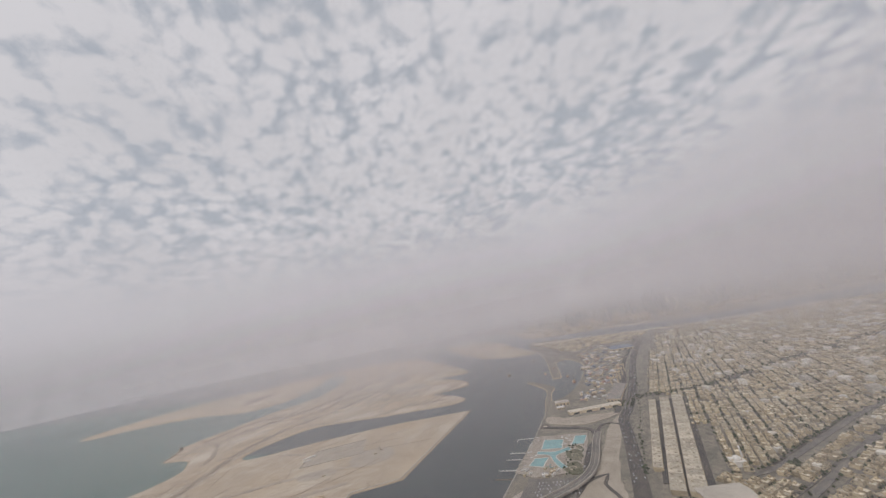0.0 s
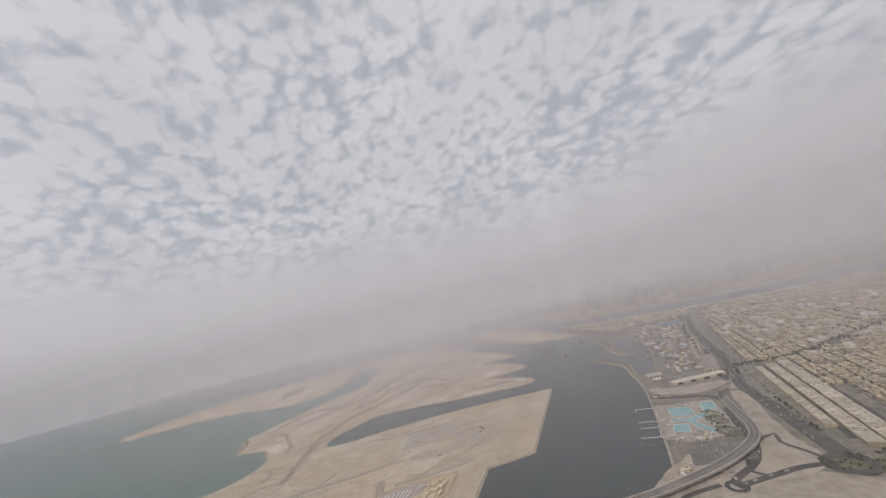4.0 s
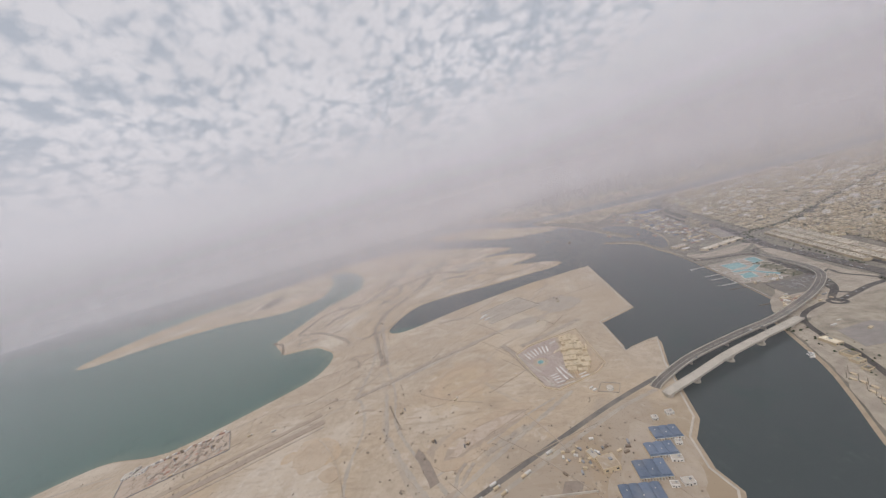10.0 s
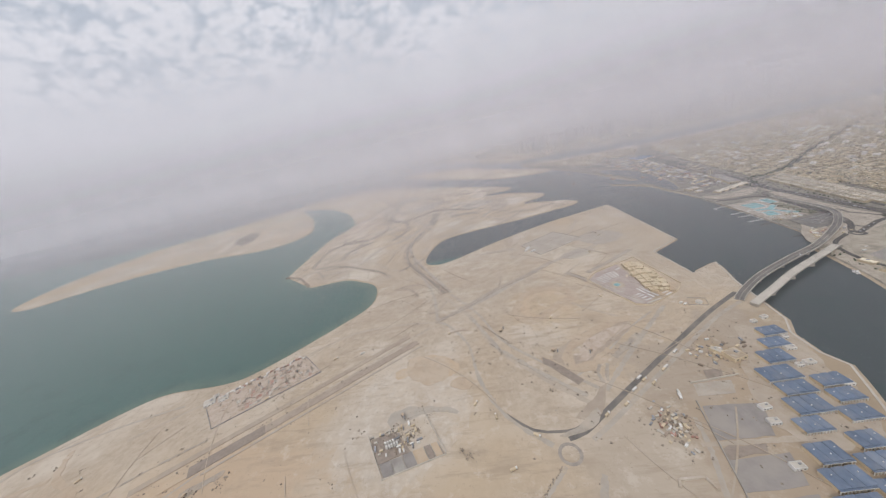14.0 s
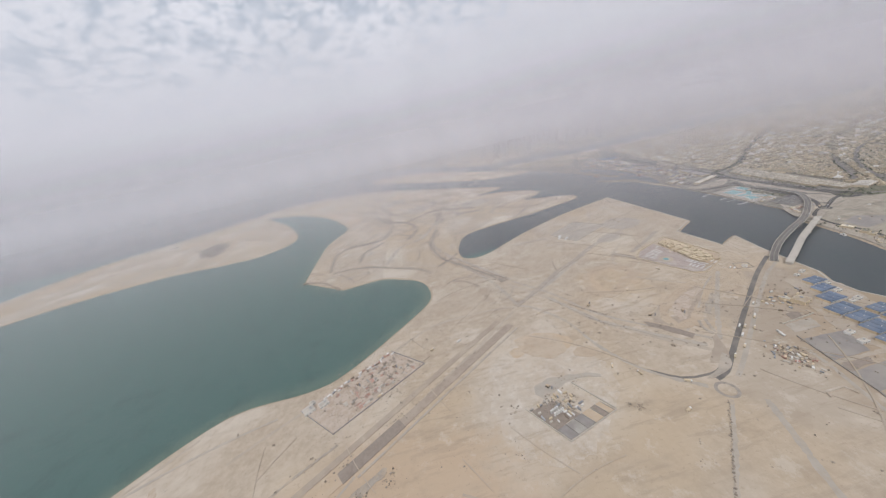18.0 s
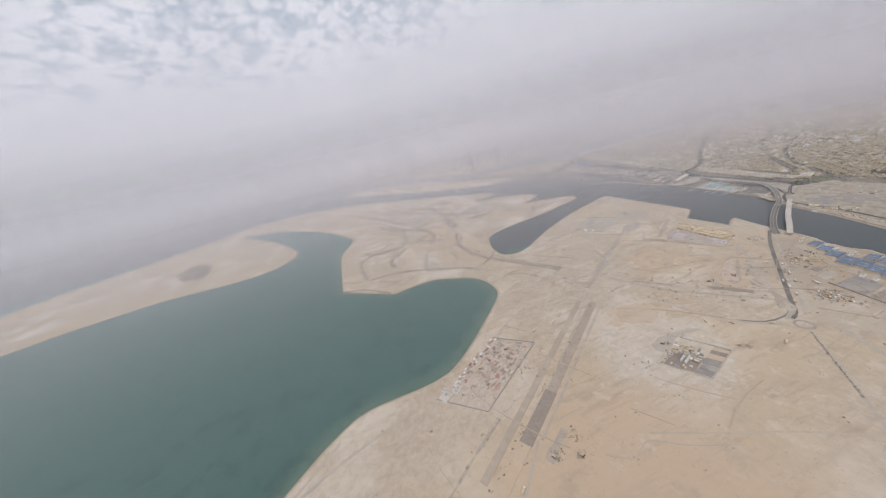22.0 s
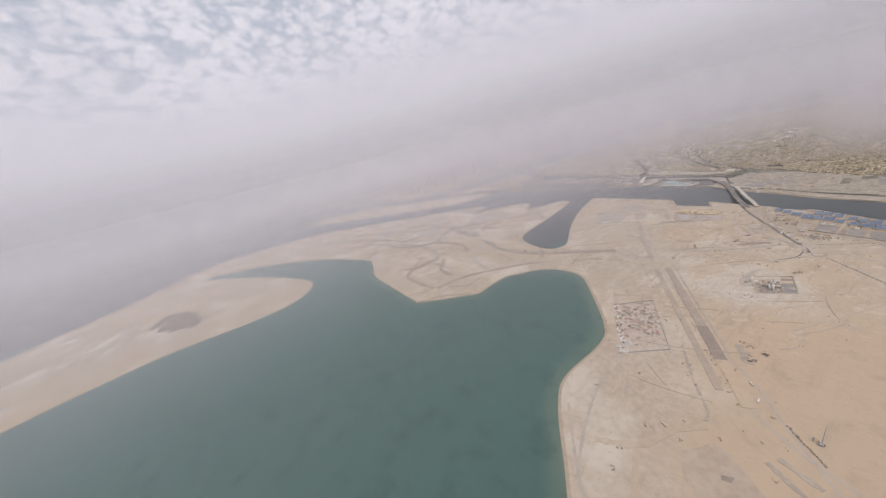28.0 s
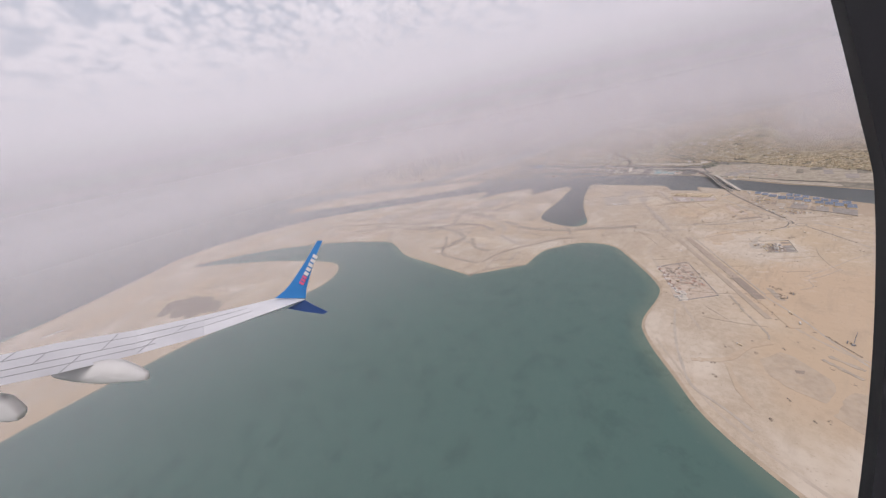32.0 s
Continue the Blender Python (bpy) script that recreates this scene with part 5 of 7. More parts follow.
# ---- palace-like compound ----
def compound():
    wall_line("compound_wall", [(-299, 192), (-286, 204), (-238, 223), (-231, 160), (-240, 150), (-270, 135), (-280, 140), (-299, 192)], 0.4, TOP - 0.1, TOP + 0.8, CREAM, "cream wall round the compound")
    patch("compound_garden", [(-297, 191), (-286, 202), (-260, 213), (-258, 150), (-270, 138), (-279, 142)], FORECOURT, "reddish paved forecourt", 0.2, True)
    patch("compound_garden", [(-257, 212), (-239, 220), (-233, 161), (-241, 152), (-256, 146)], ORANGE_SAND, "bare orange ground behind the villa", 0.2, True)
    b = base("mansion", pose(-250, 180, TOP, rz=-5), "sprawling cream mansion of stepped blocks with ribbed canopies", "mansion")
    blocks = [(-6.5, 27, 5, 5, 2.0), (-1, 28, 6, 4.5, 2.6), (4.5, 25.5, 4.5, 5, 2.0), (-7, 21.5, 4.5, 5.5, 2.6), (-2, 21.5, 5.5, 7, 3.4), (4, 19.5, 6, 6, 2.8), (-5, 15.5, 6, 5, 2.2), (1.5, 14.5, 6.5, 4.5, 3.0), (7, 13.5, 4, 5, 2.0),
              (-7.5, 5.5, 5, 6, 2.4), (-2, 6.5, 6, 8, 3.4), (4.5, 6, 6, 7, 3.0), (9.5, 4, 4, 5, 2.0), (-6.5, -2.5, 5, 6, 2.2), (-1, -2.5, 5.5, 7, 3.0), (4.5, -4, 5.5, 6, 3.4), (9, -5, 4, 6, 2.2),
              (-6.5, -10, 5, 6, 2.6), (-1.2, -10.5, 5.2, 7, 3.2), (4.2, -12, 5, 6, 2.6), (9, -13, 4.4, 7, 2.0), (-6, -17.5, 6, 6.5, 2.2), (0.5, -18.5, 6.5, 6.5, 2.9), (6.5, -20.5, 5.5, 6, 2.4), (-4, -24, 7, 4.5, 2.0), (3.5, -26, 7, 4, 1.8)]
    for i, (x, y, w, d, h) in enumerate(blocks):
        wing = Shape().box(x, y, 0, w, d, h).part("wing", CREAM, b, "cream rendered block")
        Shape().box(x, y, h, w - 0.5, d - 0.5, 0.12).part("roof", CREAM_ROOF, b, "flat yellowish roof")
        s = Shape()
        s.box(x, y + d / 2 - 0.12, h, w, 0.24, 0.4).box(x, y - d / 2 + 0.12, h, w, 0.24, 0.4).box(x + w / 2 - 0.12, y, h, 0.24, d - 0.48, 0.4).box(x - w / 2 + 0.12, y, h, 0.24, d - 0.48, 0.4)
        s.part("parapet", CREAM, b)
        for j in range(3):
            Shape().box(x - w / 2 - 0.02, y - d / 2 + d * (j + 0.5) / 3, 0.5, 0.08, 0.45, h * 0.5).part("window", DARK_GLASS, wing, "dark window")
        if i % 3 == 0:
            Shape().box(x, y, h, 2.0, 1.8, 0.9).part("roof_room", CREAM, b)
        elif i % 3 == 1:
            Shape().dome(x, y, h, 1.0, 0.9).part("dome", CREAM, b, "small cream dome")
    for i in range(10):
        u = i / 9
        Shape().box(-14.5 + 26 * u, 4.5 + 5 * u - 6 * (u - 0.5) ** 2, 3.5 - 1.8 * (2 * u - 1) ** 2, 1.1, 5.0, 0.3, -0.5 + 0.6 * u).part("canopy_rib", CREAM_ROOF, b, "cream curved canopy rib")
    for i in range(12):
        Shape().box(-8 + 1.65 * i, -28.2 - 0.12 * i, 0, 0.5, 1.6, 2.0, 0, 0.8).part("fin", CREAM, b, "upright cream fin")
    rows = [((-290.7, 189.5), (-286.2, 179.5)), ((-288.0, 191.5), (-283.2, 180.8)), ((-284.8, 193.9), (-280.7, 183.6)), ((-281.0, 195.4), (-278.6, 185.2)), ((-277.2, 197.2), (-275.6, 186.4)), ((-274.0, 198.0), (-272.8, 186.8)), ((-270.3, 198.0), (-269.9, 188.0)),
            ((-267.4, 161.9), (-264.9, 152.6)), ((-264.6, 162.7), (-261.2, 152.4)), ((-264.3, 151.2), (-262.2, 145.0)), ((-260.6, 152.0), (-258.2, 146.0)),
            ((-273.5, 151.7), (-268.4, 153.7)), ((-272.7, 148.8), (-267.4, 150.8)), ((-271.9, 145.7), (-266.6, 147.7)), ((-270.4, 142.2), (-264.8, 144.2)), ((-253.3, 148.6), (-247.5, 150.8)), ((-252.4, 145.6), (-246.6, 147.7)), ((-261.5, 203.5), (-266.5, 201.2))]
    for (x0, y0), (x1, y1) in rows:
        long = math.hypot(x1 - x0, y1 - y0)
        c = base("shade_canopy", pose((x0 + x1) / 2, (y0 + y1) / 2, TOP, rz=math.degrees(math.atan2(y1 - y0, x1 - x0))), "white flat-roofed parking canopy on reddish paving", "canopy", "parking canopies")
        Shape().box(0, 0, 1.0, long, 1.25, 0.12).part("roof", WHITE_PAINT, c)
        for i in (-0.45, 0, 0.45):
            Shape().box(i * long, 0, 0, 0.14, 0.14, 1.0).part("post", STEEL, c)
    for pts, wide in (([(-279.2, 153.6), (-273.6, 140.0)], 1.2), ([(-271.7, 138.9), (-257.6, 143.1)], 1.2), ([(-291.6, 179.4), (-284.9, 166.5), (-279.5, 160.0)], 1.2), ([(-284, 168), (-277.6, 173.2)], 1.6), ([(-296, 188), (-291.6, 179.4)], 1.0)):
        road("garden_path", pts, wide, PALE_CONCRETE, "pale paved path in the forecourt", curved=False)
    f = base("fountain", pose(-278.5, 174, TOP), "round fountain basin with pale blue water", "fountain")
    Shape().tube(0, 0, 0, 3.4, 0.5, 24, 3.2).part("basin", PALE_CONCRETE, f)
    Shape().tube(0, 0, 0.4, 2.6, 0.14, 24).part("water", POOL, f, "pale blue water")
    patch("plaza", [(-278.5 + 7 * math.cos(i * 0.785), 174 + 7 * math.sin(i * 0.785)) for i in range(8)], TRACK, "round paved plaza about the fountain", 0.1)
    t = base("water_tank", pose(-237.8, 129.8, TOP), "round white water tank in a small fenced plot", "tank")
    Shape().tube(0, 0, 0, 2.1, 1.7, 20).part("drum", WHITE_PAINT, t)
    Shape().tube(0, 0, 1.7, 2.15, 0.35, 20, 0.3).part("lid", PALE_CONCRETE, t)
    wall_line("plot_fence", [(-246, 129), (-241, 138), (-230, 134), (-234, 125), (-246, 129)], 0.2, TOP - 0.1, TOP + 0.5, CONCRETE, "low fence round the tank plot", "fence")
    for x, y in ((-249, 133), (-247.5, 130.5)):
        container(x, y, 30, WHITE_PAINT, "white cabin beside the tank", "cabins by the tank")


compound()
wall_line("field_fence", [(-341, 313), (-287, 344), (-262, 303), (-324, 272), (-341, 313)], 0.5, TOP - 0.1, TOP + 0.7, PALE_CONCRETE, "low pale fence round the gravel field", "fence")
for x, y in ((-334, 300), (-337, 294), (-330, 288)):
    container(x, y, 35, WHITE_PAINT, "long white cabin in the gravel field", "cabins in the field", 7.0, 2.0, 1.3)
for k in range(7):
    container(-1398 + 4.4 * k, 996 + rnd.uniform(-2, 2), 10, WHITE_PAINT, "white cabin on the outer sand spit", "cabins on the spit", 6.0, 2.6, 2.0)


# ---- vehicles ----
def car_parts(long, high):
    body = Shape().box(0, 0, 0.16, long, 0.82, 0.26).box(0, 0, 0.30, long * 0.96, 0.78, 0.12, 0, 0.94).mesh("body", CAR_PAINT)
    cabin = Shape().box(-0.05 * long, 0, 0.40, long * 0.56, 0.72, high, 0, 0.82).mesh("cabin", CAR_PAINT)
    glass = Shape().box(-0.05 * long, 0, 0.44, long * 0.575, 0.735, high * 0.55, 0, 0.9).mesh("windows", DARK_GLASS)
    wheel = Shape()
    n = 10
    wheel.add([(0.16 * math.cos(2 * math.pi * i / n), y, 0.16 + 0.16 * math.sin(2 * math.pi * i / n)) for y in (-0.07, 0.07) for i in range(n)], [tuple(range(n))[::-1], tuple(range(n, 2 * n))] + [(i, (i + 1) % n, n + (i + 1) % n, n + i) for i in range(n)])
    return body, cabin, glass, wheel.mesh("wheel", TYRE)


KINDS = {"car": car_parts(2.0, 0.28), "van": car_parts(2.3, 0.55)}


RIM = Shape().box(0, 0, 0.09, 0.14, 0.06, 0.14).mesh("rim", STEEL)


def vehicle(x, y, z, turn, kind="car", label="parked car with dark windows", group="cars"):
    body, cabin, glass, wheel = KINDS[kind]
    b = base(kind, pose(x, y, z, rz=turn), label, kind, group)
    part("body", body, b)
    part("cabin", cabin, b)
    part("windows", glass, b, None, "dark glass")
    for i in (-0.62, 0.62):
        for j in (-0.36, 0.36):
            part("wheel", wheel, b, pose(i, j, 0), "black wheel")


def truck(x, y, turn, mat, label="dusty lorry on the sand", z=TOP + 0.1):
    b = base("lorry", pose(x, y, z, rz=turn), label, "lorry", "lorries")
    Shape().box(-0.5, 0, 0.35, 3.0, 1.05, 0.95).part("load_bed", mat, b)
    Shape().box(1.5, 0, 0.3, 0.9, 1.0, 0.95, 0, 0.92).part("cab", WHITE_PAINT, b)
    for i in (-1.6, -0.9, 1.4):
        for j in (-0.45, 0.45):
            tyre = part("wheel", KINDS["car"][3], b, pose(i, j, 0) @ Matrix.Scale(1.5, 4), "black wheel")
            part("rim", RIM, tyre, pose(0, 0.05 if j > 0 else -0.05, 0), "grey wheel rim")


for x, y, a in ((-305, 50, 80), (-304, 52, 80), (-312, 61, 35), (-301, 70, 34), (-299, 71.5, 34), (-316, 64, 34), (-318, 66, 34), (-334, 49, 34), (-347, 44, 38), (-409, 51, 100), (-388, 36.5, -30), (-421, 62, 60), (-286, 83, 34), (-325, 58, 34),
                (-440, 140, 70), (-520, 130, 30), (-626, 15, 40), (-590, 92, 33), (-545, 128, 33), (-404, 20, 20), (-350, 140, 60), (-300, 160, 100), (-240, 300, 20), (-270, 255, 30), (-640, 8, 10), (-700, 40, 70)):
    truck(x, y, a, rnd.choice((WHITE_PAINT, CREAM, STEEL, CREAM)))


def digger(x, y, turn, scale=1.0):
    b = base("excavator", pose(x, y, TOP + 0.03, rz=turn) @ Matrix.Scale(scale, 4), "small dusty excavator working on the sand", "excavator", "excavators")
    for j in (-0.45, 0.45):
        Shape().box(0, j, 0, 1.6, 0.3, 0.35).part("crawler", TYRE, b)
    Shape().box(-0.1, 0, 0.38, 1.2, 0.95, 0.6).part("cab", ORANGE_SAND, b)
    s = Shape().add([(0.4, -0.1, 0.6), (0.4, 0.1, 0.6), (1.7, 0.1, 1.9), (1.7, -0.1, 1.9), (0.4, -0.1, 0.9), (0.4, 0.1, 0.9), (1.7, 0.1, 2.15), (1.7, -0.1, 2.15)], [(3, 2, 1, 0), (4, 5, 6, 7), (0, 1, 5, 4), (1, 2, 6, 5), (2, 3, 7, 6), (3, 0, 4, 7)])
    s.part("boom", ORANGE_SAND, b)
    Shape().box(2.1, 0, 0.2, 0.4, 0.5, 1.7).part("bucket", STEEL, b)


for x, y in ((-600, 23, ), (-585, 17), (-653, -22), (-470, 60), (-360, 100), (-335, 95), (-395, 132), (-505, 350), (-240, 310), (-610, 110), (-580, 120)):
    digger(x, y, rnd.uniform(0, 360), 1.6)
b = base("crawler_crane", pose(-654, -22, TOP), "thin crane standing on the sand", "crane")
Shape().box(0, 0, 0, 2.4, 1.8, 1.4).part("cab", STEEL, b)
Shape().add([(0.5, -0.25, 1.2), (0.5, 0.25, 1.2), (0.9, 0.25, 1.2), (0.9, -0.25, 1.2), (4.0, -0.08, 12), (4.0, 0.08, 12), (4.2, 0.08, 12), (4.2, -0.08, 12)], [(3, 2, 1, 0), (4, 5, 6, 7), (0, 1, 5, 4), (1, 2, 6, 5), (2, 3, 7, 6), (3, 0, 4, 7)]).part("jib", STEEL, b)
Shape().box(4.1, 0, 5.0, 0.06, 0.06, 7.0).part("cable", TYRE, b)


# ---- mainland roads ----
LOT_SAND = surface("lot_sand", (0.39, 0.335, 0.265), (0.47, 0.41, 0.33), 3.0, (0.33, 0.285, 0.23), 9.0)
patch("sand_lot", [(-95, 196), (-60, 235), (-24, 246), (-8, 300), (-2, 330), (12, 360), (-2, 260), (-6, 214), (-50, 186), (-85, 178)], LOT_SAND, "bare sandy ground between the roads", 1.0)
patch("sand_lot", [(-100, 170), (-60, 190), (-12, 206), (30, 190), (20, 110), (-60, -60), (-150, -60), (-112, 130)], DULL_LAND, "bare grey-brown building land", 1.5, True)
for k in range(26):
    x, y = rnd.uniform(-100, 120), rnd.uniform(-60, 175)
    w, d = rnd.uniform(6, 18), rnd.uniform(5, 12)
    if x > -95 + (150 - y) * -0.25:
        patch("sand_lot", [(x - w, y - d), (x + w, y - d + 2), (x + w, y + d), (x - w, y + d - 2)], rnd.choice((LOT_SAND, GREY_YARD, TOWN, BROWN_STRIP)), "scraped building plot on bare land", 0.8, True)
patch("sand_lot", [(-87, 190), (-80, 213), (-68, 217), (-34, 223), (-42, 206), (-58, 192), (-80, 185)], LOT_SAND, "bare sandy ground beside the marina", 0.8)
patch("sand_lot", [(-103, 179), (-96, 172), (-105, 140), (-114, 112), (-132, 62), (-150, 0), (-168, -2), (-150, 58), (-132, 98), (-119, 127), (-107, 165)], LOT_SAND, "bare sandy strip along the boatyards", 0.6)
patch("sand_lot", [(-56, 352), (-20, 345), (14, 372), (-36, 366), (-58, 372)], LOT_SAND, "pale levelled ground beside the harbour road", 0.6)
patch("sand_lot", [(-88, 158), (-65, 164), (-50, 150), (-63, 140), (-92, 138)], GREY_YARD, "grey rectangle of crushed stone", 0.3, True)
patch("beach_strip", [(-170, 1110), (-60, 1090), (30, 1062), (160, 1020), (288, 998), (420, 1000), (581, 1020), (420, 975), (288, 968), (160, 990), (30, 1030), (-120, 1060)], SAND, "pale beach along the creek", 2.0)
patch("beach_strip", [(67, 1300), (240, 1240), (402, 1225), (800, 1290), (1300, 1260), (1300, 1215), (800, 1240), (402, 1188), (240, 1200), (60, 1258)], SAND, "pale beach across the creek", 2.0)
patch("beach_strip", [(-600, 2270), (-366, 1810), (-262, 1500), (-150, 1310), (40, 1270), (-100, 1360), (-220, 1560), (-330, 1850), (-540, 2280)], SAND, "pale beach on the far coast", 3.0)
road("highway", [(122, 850), (94, 740), (66, 611), (47, 500), (32, 420), (22, 378), (14, 350), (12, 309), (9, 262), (6, 224)], 9.5, ASPHALT, "broad dark asphalt highway")
road("highway", [(110, 852), (82, 740), (52, 611), (36, 500), (22, 418), (10, 368)], 5.0, ASPHALT, "dark asphalt service road by the highway")
wall_line("median", [(122, 850), (94, 740), (66, 611), (47, 500), (32, 420), (22, 378), (14, 350), (12, 309), (9, 262), (7, 236)], 0.9, TOP, TOP + 0.3, DUSTY_ROAD, "dusty median strip of the highway", "median")
road("road_harbour", [(-60, 342), (-40, 338), (-18, 332), (-13, 312), (-20, 290), (-24, 256), (-26, 240), (-36, 218), (-52, 202), (-56, 196)], 4.2, ASPHALT, "dark asphalt road past the water park")
road("road_ramp", [(-11, 326), (-8, 338), (0, 344), (8, 340), (12, 330)], 2.6, ASPHALT, "curving slip road")
road("road_ramp", [(-2, 214), (-7, 228), (-13, 240), (-10, 252), (-22, 244), (-36, 226), (-42, 208), (-36, 203)], 2.4, ASPHALT, "looping slip road")
road("road_link", [(-55, 194), (-34, 204), (-18, 211), (-2, 214)], 4.0, ASPHALT, "dark asphalt link road")
road("road_shore", [(-62, 196), (-82, 186), (-92, 174), (-98, 155), (-98, 141), (-103, 123), (-109, 106), (-124, 66), (-138, 10)], 3.2, ASPHALT, "shore road beside the boatyards")
road("road_city", [(22, 385), (36, 412), (87, 424), (134, 448), (235, 519), (359, 596), (480, 670), (700, 790)], 5.0, DUSTY_ROAD, "tree-lined main street through the district")
road("road_city", [(69, 250), (81, 256), (112, 283), (140, 308), (190, 348), (330, 440), (520, 520)], 3.4, DUSTY_ROAD, "curving district street")
road("road_city", [(20, 170), (83, 229), (155, 297), (260, 360), (420, 420)], 3.6, DUSTY_ROAD, "broad district street")
patch("park_ground", [(12, 214), (40, 222), (60, 205), (40, 190), (14, 196)], LAWN, "dusty green park beside the roundabout", 1.0)
road("road_city", [(8, 208), (40, 190), (90, 150), (160, 60)], 3.6, DUSTY_ROAD, "asphalt street past bare land")
ring_road("roundabout_2", -55, 194.5, 4.4, 2.4, ASPHALT, "small asphalt roundabout with a sandy middle", SAND)
ring_road("roundabout_3", -24.5, 247, 4.2, 2.2, ASPHALT, "small asphalt roundabout beside the park", SAND)
ring_road("roundabout_4", 3, 213, 9.0, 4.6, ASPHALT, "large asphalt roundabout with a green middle", LAWN)
ring_road("roundabout_5", -60, 346, 3.8, 2.0, ASPHALT, "small harbour roundabout", SAND)


def along(points, every, off, jitter=0.6):
    """Places beside a line: x, y and heading."""
    out = []
    line = smooth(points, every)
    for i in range(len(line) - 1):
        d = line[i + 1] - line[i]
        q = line[i] + Vector((-d.y, d.x, 0)).normalized() * off
        out.append((q.x + rnd.uniform(-jitter, jitter), q.y + rnd.uniform(-jitter, jitter), math.degrees(math.atan2(d.y, d.x))))
    return out


for off, every in ((3.2, 9.0), (-3.2, 8.0), (1.6, 15.0), (-1.7, 13.0)):
    for x, y, a in along([(66, 611), (47, 500), (32, 420), (22, 378), (14, 350), (12, 309), (9, 262), (7, 236)], every, off, 0.3):
        if rnd.random() < 0.72:
            vehicle(x, y, TOP + 0.22, a, rnd.choice(("car", "car", "van")), "car on the asphalt highway", "cars on the highway")
for x, y, a in along([(-60, 200), (-36, 222), (-24, 262), (-18, 300)], 14.0, 0.8, 0.2) + along([(-50, 196), (-20, 210)], 8.0, 0.8, 0.2):
    vehicle(x, y, TOP + 0.25, a, "car", "car on the road by the water park", "cars on side roads")
for i in range(13):
    for j in range(5):
        if rnd.random() < 0.7:
            vehicle(-58 + 2.4 * i + 0.6 * j, 226 + 3.6 * j + 0.3 * i, TOP + 0.1, 98, "car", "car standing in the car park", "parked cars")
for x, y in ((-176, 147), (-150, 160), (-120, 172), (-90, 187), (-128, 170)):
    vehicle(x - 0.6, y - 1.6, TOP + 3.5, 28, "van", "white van crossing the bridge", "cars on the bridge")


for k in range(46):
    x, y = rnd.uniform(-92, 10), rnd.uniform(60, 178)
    if x > -100 + (178 - y) * -0.2:
        container(x, y, rnd.choice((15, 105, 30)), rnd.choice((WHITE_PAINT, CREAM, STEEL, WOOD, RUST_RED, PALE_CONCRETE)), "weathered cabin on bare building land", "cabins on building land", rnd.uniform(1.4, 3.6), rnd.uniform(0.9, 1.6), rnd.uniform(0.7, 1.3))
rubble("rubble", [(rnd.uniform(-95, 20), rnd.uniform(30, 180), 1.0, 3) for k in range(120)], "small dark heaps on the building land")


